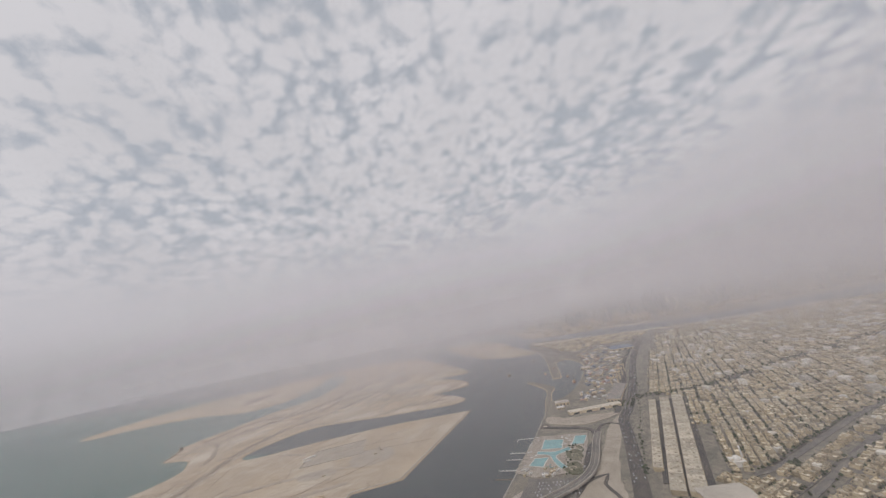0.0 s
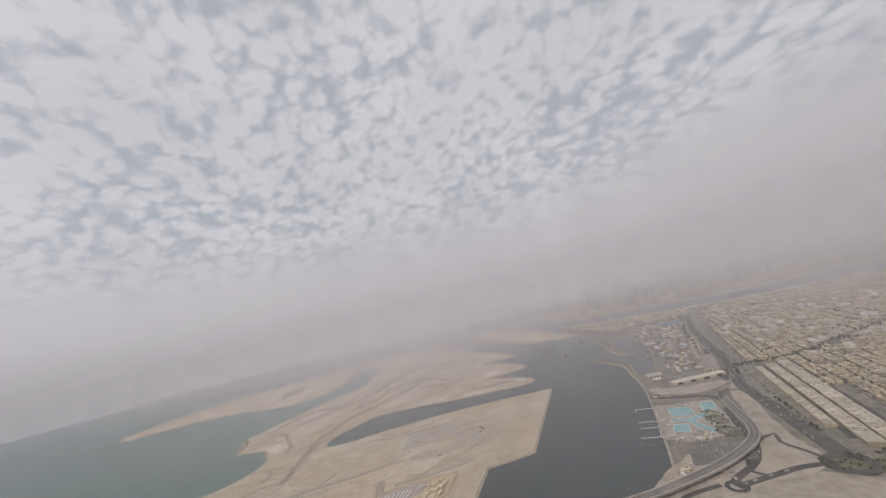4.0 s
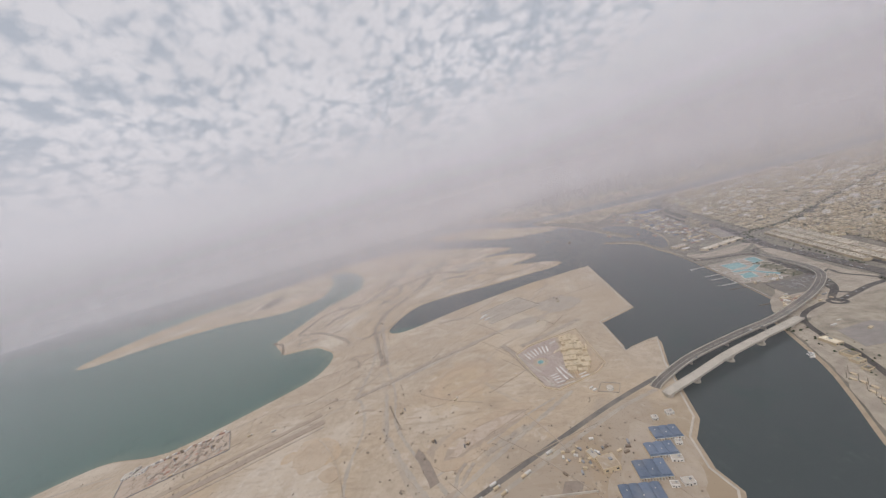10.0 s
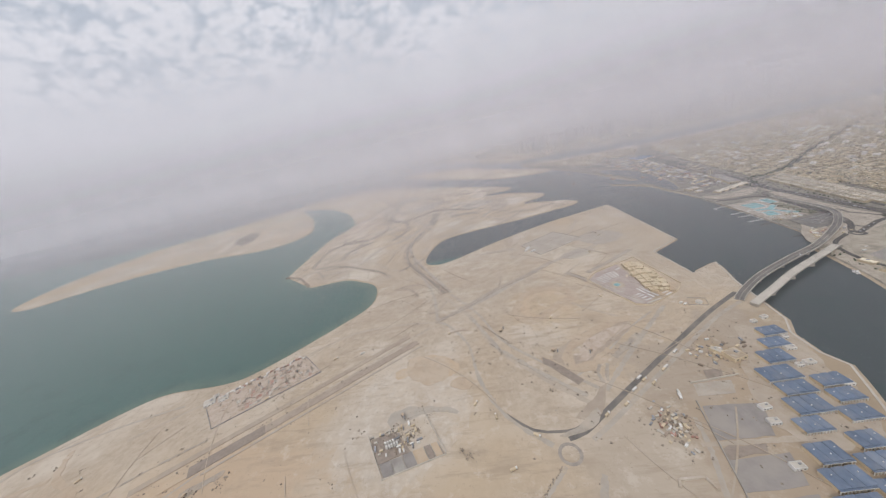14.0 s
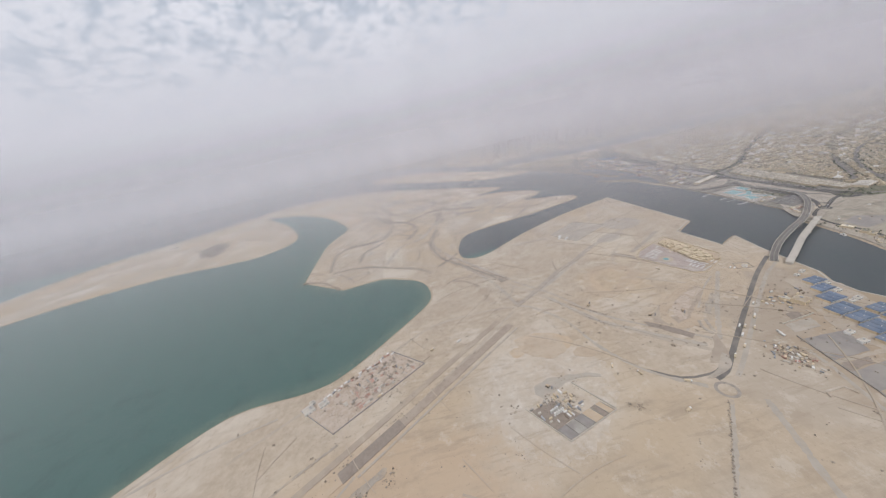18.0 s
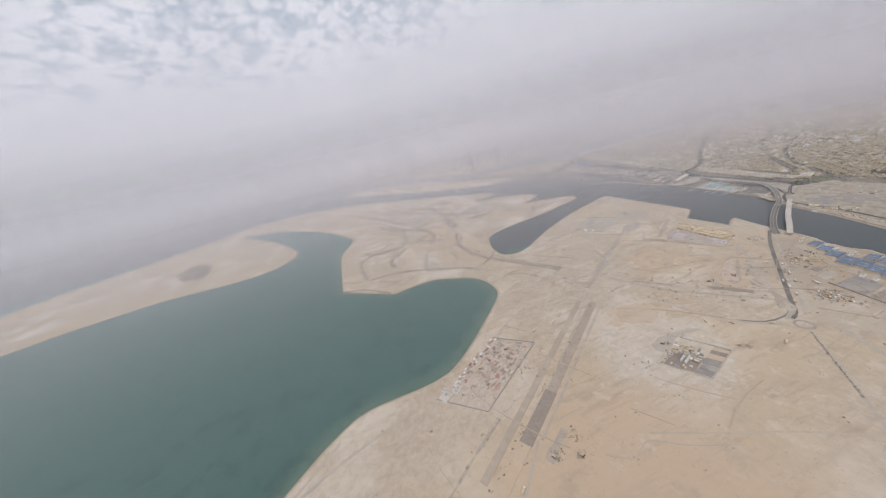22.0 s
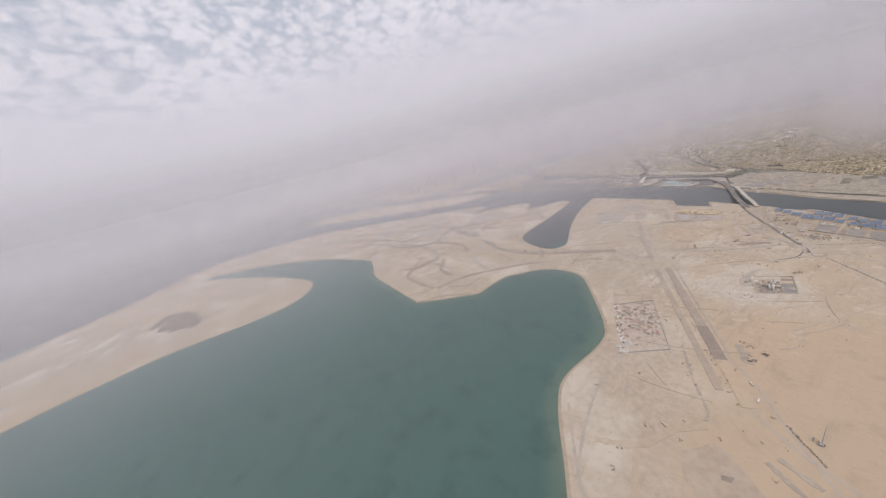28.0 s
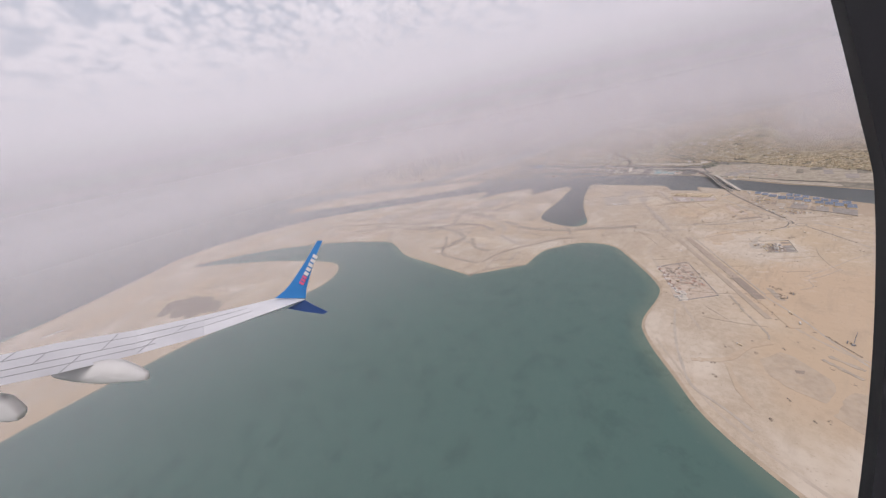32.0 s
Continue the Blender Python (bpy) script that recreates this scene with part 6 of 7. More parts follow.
# ---- water park and marina ----
def water_park():
    patch("park_paving", [(-68, 320), (-20, 324), (-22, 290), (-28, 256), (-60, 248), (-76, 255)], PARK_PAVING, "pale paving round the pools", 0.3, True)
    patch("car_park", [(-64, 246), (-27, 248), (-32, 222), (-68, 216)], DUSTY_ROAD, "dark asphalt car park", 0.3, True)
    for pts, lab in (([(-58, 312), (-41, 311), (-42, 294), (-59, 293)], "large turquoise swimming pool"), ([(-31, 318), (-21, 318), (-24, 301), (-34, 300)], "small turquoise pool at the park"), ([(-63, 277), (-52, 278), (-55, 263), (-66, 265)], "square turquoise swimming pool on paving"),
                     ([(-62, 289), (-48, 288), (-36, 296), (-34, 291), (-46, 281), (-42, 270), (-37, 262), (-41, 260), (-47, 270), (-52, 282), (-62, 284)], "winding turquoise river pool")):
        b = base("pool", Matrix(), lab, "pool", "pools of the water park")
        line = smooth(pts, 3.0, True, set(range(4)) if len(pts) == 4 else ())
        Shape().slab(line, TOP - 0.1, next_level() + 0.10).part("water", POOL, b, "turquoise water")
        Shape().ribbon(line + line[:1], 0.5, next_level() + 0.12, 0.2).part("rim", WHITE_PAINT, b, "white pool rim")
    for pts in ([(-38, 288), (-30, 291), (-25, 280), (-28, 272), (-36, 276)], [(-37, 268), (-29, 270), (-26, 256), (-33, 252), (-39, 258)], [(-32, 300), (-26, 298), (-25, 292), (-30, 292)]):
        patch("lawn", pts, LAWN, "clipped lawn in the water park", 0.5)
        cx, cy = sum(p[0] for p in pts) / len(pts), sum(p[1] for p in pts) / len(pts)
        line = [Vector((cx + 2.6 * math.cos(i * 0.35), cy + 2.6 * math.sin(i * 0.35), 0)) for i in range(16)]
        Shape().ribbon(line, 0.7, next_level(), 0.06).thing("garden_path", TRACK, "curving garden path", "path", "", "structure")
    for k in range(16):
        x, y = rnd.uniform(-70, -44), rnd.uniform(250, 262)
        flat_house("park_kiosk", x, y, rnd.uniform(1.5, 4), rnd.uniform(1.2, 2.5), 1.3, rnd.uniform(0, 90), "small pale park building", rnd.choice((WHITE_PAINT, CREAM)), rnd.choice((WHITE_PAINT, FLAT_ROOF)), "park kiosks", "kiosk")
    for k in range(22):
        x, y = rnd.choice(((rnd.uniform(-70, -62), rnd.uniform(262, 318)), (rnd.uniform(-44, -34), rnd.uniform(300, 322))))
        u = base("parasol", pose(x, y, TOP), "white parasol by the pools", "parasol", "parasols")
        Shape().tube(0, 0, 0, 0.05, 1.1, 6).part("pole", STEEL, u)
        Shape().tube(0, 0, 0.95, 0.9, 0.35, 8, 0.05).part("canopy", WHITE_PAINT, u)
    b = base("slide_tower", pose(-50, 258, TOP), "water slide tower with turquoise chutes", "water slide")
    Shape().box(0, 0, 0, 1.4, 1.4, 4.0).part("tower", PALE_CONCRETE, b)
    for k in range(3):
        line = [Vector((0.9 * k + 1.6 * math.cos(i * 0.6 + k), 1.4 * math.sin(i * 0.6 + k) + i * 0.35, 0)) for i in range(14)]
        Shape().ribbon(line, 0.5, 0.2, 0.15, lambda s: 3.6 * (1 - s)).part("chute", POOL, b, "turquoise chute")
    for y0, n in ((320, 0), (290.5, 4), (278.5, 4), (261, 5), (248.5, 0), (210, 0)):
        x0 = -69 - (320 - y0) * 0.09
        b = base("jetty", pose(x0, y0, 0, rz=182), "narrow white floating jetty in the marina" if n else "short wooden landing stage", "jetty", "jetties")
        Shape().box(7, 0, 0.15, 16, 0.7, 0.35).part("walkway", WHITE_PAINT if y0 > 250 else WOOD, b)
        for i in range(n):
            Shape().box(4 + 3 * i, -1.2, 0.15, 0.35, 2.2, 0.25).part("finger", WHITE_PAINT, b)
        for i in range(4):
            Shape().tube(1 + 4.4 * i, 0.5, -0.8, 0.12, 1.6, 8).part("pile", STEEL, b)
        if y0 == 320:
            Shape().box(15.2, 3.0, 0.15, 0.7, 6.0, 0.3).part("finger", WHITE_PAINT, b)
    for k in range(9):
        boat(-66.5 - k * 1.1 - 0.6, 314 - k * 6.5, 266, 0.8)


def boat(x, y, turn, scale=1.0, mat=None, label="small white moored motor boat", kind="boat"):
    b = base(kind, pose(x, y, 0, rz=turn) @ Matrix.Scale(scale, 4), label, "boat", "moored boats")
    prof = [(-2.2, 0.62), (-0.8, 0.72), (0.8, 0.66), (1.7, 0.4), (2.4, 0.02)]
    pts = [(px, s * w * k, z) for z, k in ((-0.2, 0.6), (0.62, 1.0)) for s in (1, -1) for px, w in prof]
    n = len(prof)
    faces = []
    for i in range(n - 1):
        faces += [(i, i + 1, 2 * n + i + 1, 2 * n + i), (n + i + 1, n + i, 3 * n + i, 3 * n + i + 1), (2 * n + i, 2 * n + i + 1, 3 * n + i + 1, 3 * n + i), (i + 1, i, n + i, n + i + 1)]
    faces += [(0, 2 * n, 3 * n, n)]
    Shape().add(pts, faces).part("hull", mat or WHITE_PAINT, b)
    Shape().box(-0.4, 0, 0.6, 1.6, 0.9, 0.6, 0, 0.85).part("cabin", WHITE_PAINT if mat is None else CREAM, b)
    Shape().box(0.1, 0, 0.75, 0.7, 0.95, 0.28).part("windscreen", DARK_GLASS, b)
    if mat is not None:
        Shape().tube(0.9, 0, 0.6, 0.07, 2.6, 6).part("mast", WOOD, b)


water_park()
for x, y in ((-119, 138), (-117, 139.5), (-115, 137), (-113, 140)):
    boat(x, y, 100, 1.0)
wall_line("landing_stage", [(-121, 136), (-108, 141)], 0.8, -0.3, 0.5, WHITE_PAINT, "white landing stage for boats", "jetty")
for x, y, a in ((-118, 117, 100), (-120, 110, 95), (-119.5, 106, 110), (-123, 103, 100), (-124, 98, 105), (-126, 94, 98), (-122, 113, 120), (-131, 82, 100), (-134, 76, 104)):
    boat(x, y, a, 1.7, WOOD, "old wooden cargo boat tied up at the shore", "dhow")
for x, y, a, s in ((-153, 628, 40, 2.2), (-120, 756, 80, 3.4), (-80, 600, 100, 3.0), (-66, 640, 60, 2.5), (-30, 520, 85, 3.0), (-40, 560, 80, 2.4), (-190, 700, 30, 2.0)):
    boat(x, y, a, s, RUST_RED, "rust-red work boat on the water", "work_boat")
for x, y, w, d, h, a, lab in ((-101, 147, 5, 9, 2.0, 10, "cream boathouse with a flat roof"), (-105, 132, 5, 6, 2.2, 15, "cream boathouse near the shore"), (-107, 126, 5, 4, 2.0, 15, "cream boathouse near the shore"), (-109, 119, 4, 3, 1.4, 20, "pale shed near the boats"), (-74, 212, 6, 4, 1.4, 25, "low pale site building"), (-82, 200, 4, 3, 1.2, 20, "low pale site building")):
    flat_house("boathouse", x, y, w, d, h, a, lab, CREAM, FLAT_ROOF)
for k in range(34):
    container(-68 + rnd.gauss(0, 7), 208 + rnd.gauss(0, 4), rnd.choice((20, 110)), rnd.choice((WHITE_PAINT, RUST_RED, STEEL, CREAM)), "container in the harbour yard", "harbour yard containers", rnd.uniform(1.5, 3.5))


# ---- harbour halls ----
def hall(x, y, w, d, h, turn, roof_mat, label):
    b = base("hall", pose(x, y, TOP, rz=turn), label, "hall")
    Shape().box(0, 0, 0, w, d, h).part("wall", CREAM, b)
    n = max(1, int(d / 8))
    for i in range(n):
        Shape().gable(0, -d / 2 + d * (i + 0.5) / n, h, w + 0.4, d / n, 0.9).part("roof", roof_mat, b)
    for i in range(4):
        Shape().box(-w / 2 + w * (i + 0.5) / 4, -d / 2 - 0.05, 0, w * 0.1, 0.12, h * 0.7).part("door", DARK_GLASS, b, "dark loading door")


for row in ((-45, 415, 16, 11, 3, 10, PALE_CONCRETE, "pale harbour hall beside the breakwater"), (-10, 386, 56, 9, 2.5, 18, ROW_ROOF, "very long low hall with a pale roof"), (20, 438, 14, 66, 3, -14, GREY_YARD, "long grey-roofed harbour hall"),
            (66, 758, 42, 46, 4, 5, BLUE_ROOF, "large harbour hall with a blue roof"), (-46, 398, 8, 7, 2.2, 12, WHITE_PAINT, "white flat harbour building"), (46, 225, 24, 15, 3.4, 13, PALE_CONCRETE, "large pale hall beside the terraces"),
            (-10, 600, 14, 18, 3, -8, PALE_CONCRETE, "grey dock shed at the harbour"), (8, 545, 10, 26, 3, -10, CONCRETE, "grey dock shed at the harbour"), (36, 660, 18, 16, 3, 5, PALE_CONCRETE, "pale dock shed at the harbour")):
    hall(*row)


# ---- terraces and district ----
def house_set(w, d, h, name):
    wall = Shape().box(0, 0, 0, w, d, h).mesh("wall", RENDER)
    roof = Shape().box(0, 0, h, w - 0.4, d - 0.4, 0.08).mesh("roof", FLAT_ROOF)
    para = Shape().box(0, d / 2 - 0.1, h, w, 0.2, 0.35).box(0, -d / 2 + 0.1, h, w, 0.2, 0.35).box(w / 2 - 0.1, 0, h, 0.2, d - 0.4, 0.35).box(-w / 2 + 0.1, 0, h, 0.2, d - 0.4, 0.35).mesh("parapet", RENDER)
    room = Shape().box(w * 0.18, d * 0.15, h + 0.08, w * 0.35, d * 0.3, 1.1).mesh("roof_room", RENDER)
    pane = Shape().box(0, 0, 0, 0.6, 0.08, 0.6).mesh("window", DARK_GLASS)
    yard = Shape().box(0, -d / 2 - 1.3, 0, w + 0.6, 0.2, 0.9).box(-w / 2 - 0.2, -d / 2 - 0.7, 0, 0.2, 1.2, 0.9).box(w / 2 + 0.2, -d / 2 - 0.7, 0, 0.2, 1.2, 0.9).mesh("yard_wall", RENDER)
    return wall, roof, para, room, pane, yard, w, d, h


VILLAS = [house_set(3.2, 3.0, 1.9, "a"), house_set(3.8, 3.3, 2.1, "b"), house_set(2.9, 3.6, 2.5, "c"), house_set(4.1, 2.9, 1.8, "d")]


def villa(x, y, turn, k, label, group):
    wall, roof, para, room, pane, yard, w, d, h = VILLAS[k]
    b = base("villa", pose(x, y, TOP, rz=turn), label, "house", group)
    part("wall", wall, b)
    part("roof", roof, b, None, "flat pale roof")
    part("parapet", para, b)
    part("roof_room", room, b)
    part("yard_wall", yard, b)
    for i in (-0.28, 0.28):
        part("window", pane, b, pose(i * w, -d / 2 - 0.02, h * 0.5), "dark window")


U, V = Vector((0.21, 0.978, 0)), Vector((0.978, -0.21, 0))
ROADS = [[(22, 385), (36, 412), (87, 424), (134, 448), (235, 519), (359, 596), (480, 670), (700, 790)], [(69, 250), (81, 256), (112, 283), (140, 308), (190, 348), (330, 440), (520, 520)], [(20, 170), (83, 229), (155, 297), (260, 360), (420, 420)]]
ROAD_POINTS = np.array([(p.x, p.y) for r in ROADS for p in smooth(r, 4.0)])
EDGE = [(50, 205), (52, 240), (82, 398), (48, 428), (75, 520), (100, 640), (130, 760), (170, 900), (240, 955), (430, 955), (600, 985), (900, 1000), (1250, 980), (1700, 700), (1500, -400), (-110, -400), (-70, -60), (20, 110), (54, 150)]
EDGE = [Vector((*p, 0)) for p in EDGE]


U2, V2 = Vector((0.74, 0.672, 0)), Vector((0.672, -0.74, 0))
BEND = np.array([(p.x, p.y) for p in smooth(ROADS[1], 4.0)])


def beyond_bend(p):
    """Whether a place lies on the inland side of the curving street."""
    k = int(np.argmin(np.hypot(BEND[:-1, 0] - p.x, BEND[:-1, 1] - p.y)))
    d = BEND[k + 1] - BEND[k]
    return d[0] * (p.y - BEND[k, 1]) - d[1] * (p.x - BEND[k, 0]) < 0


def plots(origin, u, v, want, streets, z):
    """House plots in back-to-back rows along u, with the streets between them."""
    out = []
    step, i = 0.0, 0
    lines = []
    x = -330.0
    while x < 1300:
        wide = rnd.uniform(9.4, 12.0)
        lines.append((x, wide))
        x += wide
    for x, wide in lines:
        along_row = -760.0 + rnd.uniform(0, 20)
        first = None
        while along_row < 760:
            p = origin + v * x + u * along_row
            c = p + v * (wide / 2)
            ok = inside(c.x, c.y, EDGE) and beyond_bend(c) == want
            if ok:
                first = first or p
                last = p
            elif first:
                if (last - first).length > 12:
                    streets.ribbon([first, last], 1.7, z, 0.30)
                first = None
            if ok and rnd.random() > 0.05:
                for side in (1, -1):
                    q = p + v * (wide / 2 + side * rnd.uniform(3.4, 4.6) * wide / 18) + u * rnd.uniform(-1, 1)
                    if np.hypot(ROAD_POINTS[:, 0] - q.x, ROAD_POINTS[:, 1] - q.y).min() > 4.6:
                        out.append((q, side, u, v))
            along_row += rnd.uniform(4.0, 5.8)
            if rnd.random() < 0.06:
                along_row += rnd.uniform(3, 9)
    return out


def district():
    far, trees, roofs, streets, yards = Shape(), Shape(), Shape(), Shape(), Shape()
    z = next_level()
    spots = plots(Vector((100, 380, 0)), U, V, False, streets, z) + plots(Vector((140, 300, 0)), U2, V2, True, streets, z + 0.001)
    spots.sort(key=lambda r: math.hypot(r[0].x - 60, r[0].y - 250))
    made = 0
    for p, side, u, v in spots:
        green = noise.noise(Vector((p.x / 55, p.y / 55, 3.0)))
        if green > 0.58 or rnd.random() < 0.03:
            for q in range(rnd.randint(1, 4)):
                trees.clump(p.x + rnd.uniform(-5, 5), p.y + rnd.uniform(-5, 5), TOP + rnd.uniform(0.6, 1.6), rnd.uniform(0.5, 1.4), rnd)
            continue
        turn = math.degrees(math.atan2(v.y, v.x)) + (90 if side > 0 else -90) + rnd.choice((0, 0, 90)) + rnd.uniform(-4, 4)
        k = rnd.randrange(4)
        made += 1
        if made <= 280:
            villa(p.x, p.y, turn, k, "flat-roofed sand-coloured villa in a walled plot", "villas of the district")
        else:
            w, d, h = VILLAS[k][6:]
            w, d, h = w * rnd.uniform(0.75, 1.2), d * rnd.uniform(0.8, 1.2), h * rnd.uniform(0.6, 1.45)
            a = radians(turn)
            far.box(p.x, p.y, TOP - 0.1, w, d, h, a)
            roofs.box(p.x, p.y, TOP + h - 0.1, w - 0.5, d - 0.5, 0.15, a)
            ox, oy = rnd.uniform(-0.25, 0.25) * w, rnd.uniform(-0.25, 0.25) * d
            far.box(p.x + ox, p.y + oy, TOP + h, w * 0.4, d * 0.35, 0.8, a)
            if rnd.random() < 0.6:
                q = p + u * rnd.uniform(-3, 3) + v * rnd.choice((-3.4, 3.4))
                low = rnd.uniform(0.9, 1.8)
                far.box(q.x, q.y, TOP - 0.1, 2.2, 1.8, low, a)
                roofs.box(q.x, q.y, TOP - 0.1 + low, 1.9, 1.5, 0.12, a)
        for q in range(rnd.choice((0, 0, 1, 1, 2, 3))):
            s = p + v * (side * rnd.uniform(1.8, 3.3)) + u * rnd.uniform(-2.6, 2.6)
            trees.clump(s.x, s.y, TOP + rnd.uniform(0.7, 1.5), rnd.uniform(0.4, 1.2), rnd)
    far.thing("villa_quarter", RENDER, "sea of flat-roofed sand-coloured houses", "houses", "", "stuff")
    roofs.thing("villa_quarter_roofs", FLAT_ROOF, "pale flat roofs of the houses", "roofs", "", "stuff")
    for line, off in ((ROADS[0], 4.2), (ROADS[0], -4.2), (ROADS[0], 0.0), (ROADS[1], 3.2), (ROADS[2], -3.4), ([(120, 850), (62, 611), (33, 420), (12, 299), (6, 248)], 7.0), ([(120, 850), (62, 611), (33, 420), (20, 372)], -12.0)):
        for x, y, a in along(line, 3.2, off, 1.0):
            trees.clump(x, y, TOP + rnd.uniform(0.9, 1.6), rnd.uniform(0.8, 1.8), rnd)
    for k in range(190):
        x, y = rnd.choice(((rnd.uniform(-8, 14), rnd.uniform(205, 222)), (rnd.uniform(10, 45), rnd.uniform(195, 225)), (rnd.uniform(-40, -24), rnd.uniform(250, 300)), (rnd.uniform(-112, -95), rnd.uniform(110, 170)), (rnd.uniform(40, 130), rnd.uniform(100, 200))))
        trees.clump(x, y, TOP + rnd.uniform(0.6, 1.4), rnd.uniform(0.5, 1.2), rnd)
    blocks = Shape()
    for k in range(1500):
        x, y = rnd.uniform(90, 1100), rnd.uniform(60, 970)
        if inside(x, y, EDGE) and np.hypot(ROAD_POINTS[:, 0] - x, ROAD_POINTS[:, 1] - y).min() > 6.0:
            if k % 3:
                q = 1.0 if math.hypot(x, y) < 420 else 1.7
                blocks.box(x, y, TOP - 0.1, q * rnd.uniform(2.5, 5.0), q * rnd.uniform(2.5, 4.5), q * rnd.uniform(2.0, 3.6), rnd.choice((0.2, 0.73)))
            else:
                for q in range(rnd.randint(2, 6)):
                    trees.clump(x + rnd.uniform(-4, 4), y + rnd.uniform(-4, 4), TOP + 1.2, rnd.uniform(1.0, 2.2), rnd)
    blocks.thing("apartment_blocks", WHITE_BLOCK, "taller white blocks among the flat-roofed houses", "houses", "", "stuff")
    trees.thing("street_trees", LEAF, "dusty green trees and palms between the houses", "trees", "", "stuff")
    for j in range(-8, 9):
        first = None
        for i in range(-300, 1400):
            p = Vector((100, 380, 0)) + V * i + U * (j * 77.4)
            if inside(p.x, p.y, EDGE) and not beyond_bend(p):
                first = first or p
                last = p
            elif first:
                streets.ribbon([first, last], 3.6, z + 0.002, 0.30)
                first = None
    streets.thing("district_streets", STREET, "dusty asphalt streets between the houses", "streets", "", "stuff")


WHITE_BLOCK = surface("white_block_render", (0.62, 0.58, 0.50), (0.76, 0.72, 0.64), 2.0, (0.55, 0.49, 0.40), 14.0, lot=0.4)
STREET = surface("street_asphalt", (0.13, 0.118, 0.104), (0.18, 0.164, 0.142), 3.0, (0.20, 0.175, 0.145), 12.0)


def terraces():
    for top, bottom, wide in (((47.5, 393), (20, 249), 6.0), ((59.5, 397.5), (24.5, 225), 8.0), ((72, 402), (34.5, 225.5), 9.0)):
        a, b = Vector((*top, 0)), Vector((*bottom, 0))
        n = int((b - a).length / 6.4)
        d = (b - a).normalized()
        turn = math.degrees(math.atan2(d.y, d.x))
        wall = Shape().box(0, 0, 0, 6.3, wide, 2.6).mesh("wall", RENDER)
        roof = Shape().box(0, 0, 2.6, 6.2, wide - 0.3, 0.12).mesh("roof", ROW_ROOF)
        ridge = Shape().box(-3.1, 0, 2.6, 0.2, wide, 0.4).box(0, 0, 2.6, 6.3, 0.25, 0.45).mesh("parapet", ROW_ROOF)
        hut = Shape().box(0.8, wide * 0.25, 2.7, 1.6, 1.6, 0.9).box(-1.5, -wide * 0.25, 2.7, 1.2, 1.4, 0.8).mesh("roof_room", ROW_ROOF)
        pane = Shape().box(0, 0, 0, 0.7, 0.08, 0.8).mesh("window", DARK_GLASS)
        for i in range(n):
            p = a + d * (6.4 * (i + 0.5))
            t = base("terraced_house", pose(p.x, p.y, TOP, rz=turn), "pale flat-roofed house in a long terrace", "house", "long terraces")
            part("wall", wall, t)
            part("roof", roof, t, None, "pale roof slab")
            part("parapet", ridge, t)
            part("roof_room", hut, t)
            for q in (-1.6, 1.6):
                part("window", pane, t, pose(q, wide / 2 + 0.02, 1.2), "dark window")
    for top, bottom in (((53, 395), (21.5, 240)), ((65.5, 400), (29.5, 228)), ((79, 402), (42, 229))):
        road("road_terrace", [top, bottom], 3.6, ASPHALT, "narrow street between long terraces", curved=False)
        for x, y, a in along([top, bottom], 7.0, 1.2, 0.4):
            if rnd.random() < 0.45:
                vehicle(x, y, TOP + 0.25, a, "car", "car parked in a terrace street", "cars in the terraces")


terraces()
district()
b = base("mosque", pose(66, 262, TOP, rz=10), "small white mosque with a dome and minaret", "mosque")
Shape().box(0, 0, 0, 7, 7, 3.0).part("prayer_hall", WHITE_PAINT, b)
Shape().dome(0, 0, 3.0, 2.4, 2.2, 16, 5).part("dome", WHITE_PAINT, b)
Shape().tube(5, 3, 0, 0.6, 8.0, 10, 0.45).part("minaret", WHITE_PAINT, b)
Shape().tube(5, 3, 8.0, 0.7, 1.4, 10, 0.05).part("spire", WHITE_PAINT, b)


# ---- harbour yards, far coast and towers ----
def scatter(name, region, count, sizes, mat, label, category):
    s = Shape()
    ring = [Vector((*p, 0)) for p in region]
    xs, ys = [p[0] for p in region], [p[1] for p in region]
    made = 0
    while made < count:
        x, y = rnd.uniform(min(xs), max(xs)), rnd.uniform(min(ys), max(ys))
        if inside(x, y, ring):
            w, d, h = [rnd.uniform(*q) for q in sizes]
            s.box(x, y, TOP - 0.1, w, d, h, rnd.choice((0.2, 1.77)) + rnd.uniform(-0.05, 0.05))
            made += 1
    s.thing(name, mat, label, category, "", "stuff")


YARDS = [(-28, 420), (16, 420), (28, 520), (50, 640), (70, 800), (20, 850), (-20, 760), (-10, 640), (-12, 520)]
for mat, n in ((RUST_RED, 45), (STEEL, 120), (CREAM, 120), (BLUE_ROOF, 30), (WHITE_PAINT, 70), (WOOD, 60)):
    scatter("harbour_stores", YARDS, n, ((2, 7), (1.5, 4), (0.8, 2.4)), mat, "stacked goods and sheds in the harbour yards", "harbour goods")
scatter("coast_houses", [(-160, 1060), (-80, 900), (-40, 800), (20, 860), (110, 860), (160, 960), (30, 1020)], 420, ((4, 10), (4, 8), (2, 5)), RENDER, "low houses near the far beach", "houses")
scatter("coast_houses", [(-300, 1700), (-140, 1330), (60, 1300), (300, 1260), (800, 1320), (1500, 1280), (1500, 2200), (-300, 2200)], 1500, ((8, 20), (8, 16), (4, 12)), RENDER, "hazy houses on the far shore", "houses")
tower_wall = surface("tower_render", (0.34, 0.30, 0.26), (0.46, 0.41, 0.35), 6.0, lot=0.5)
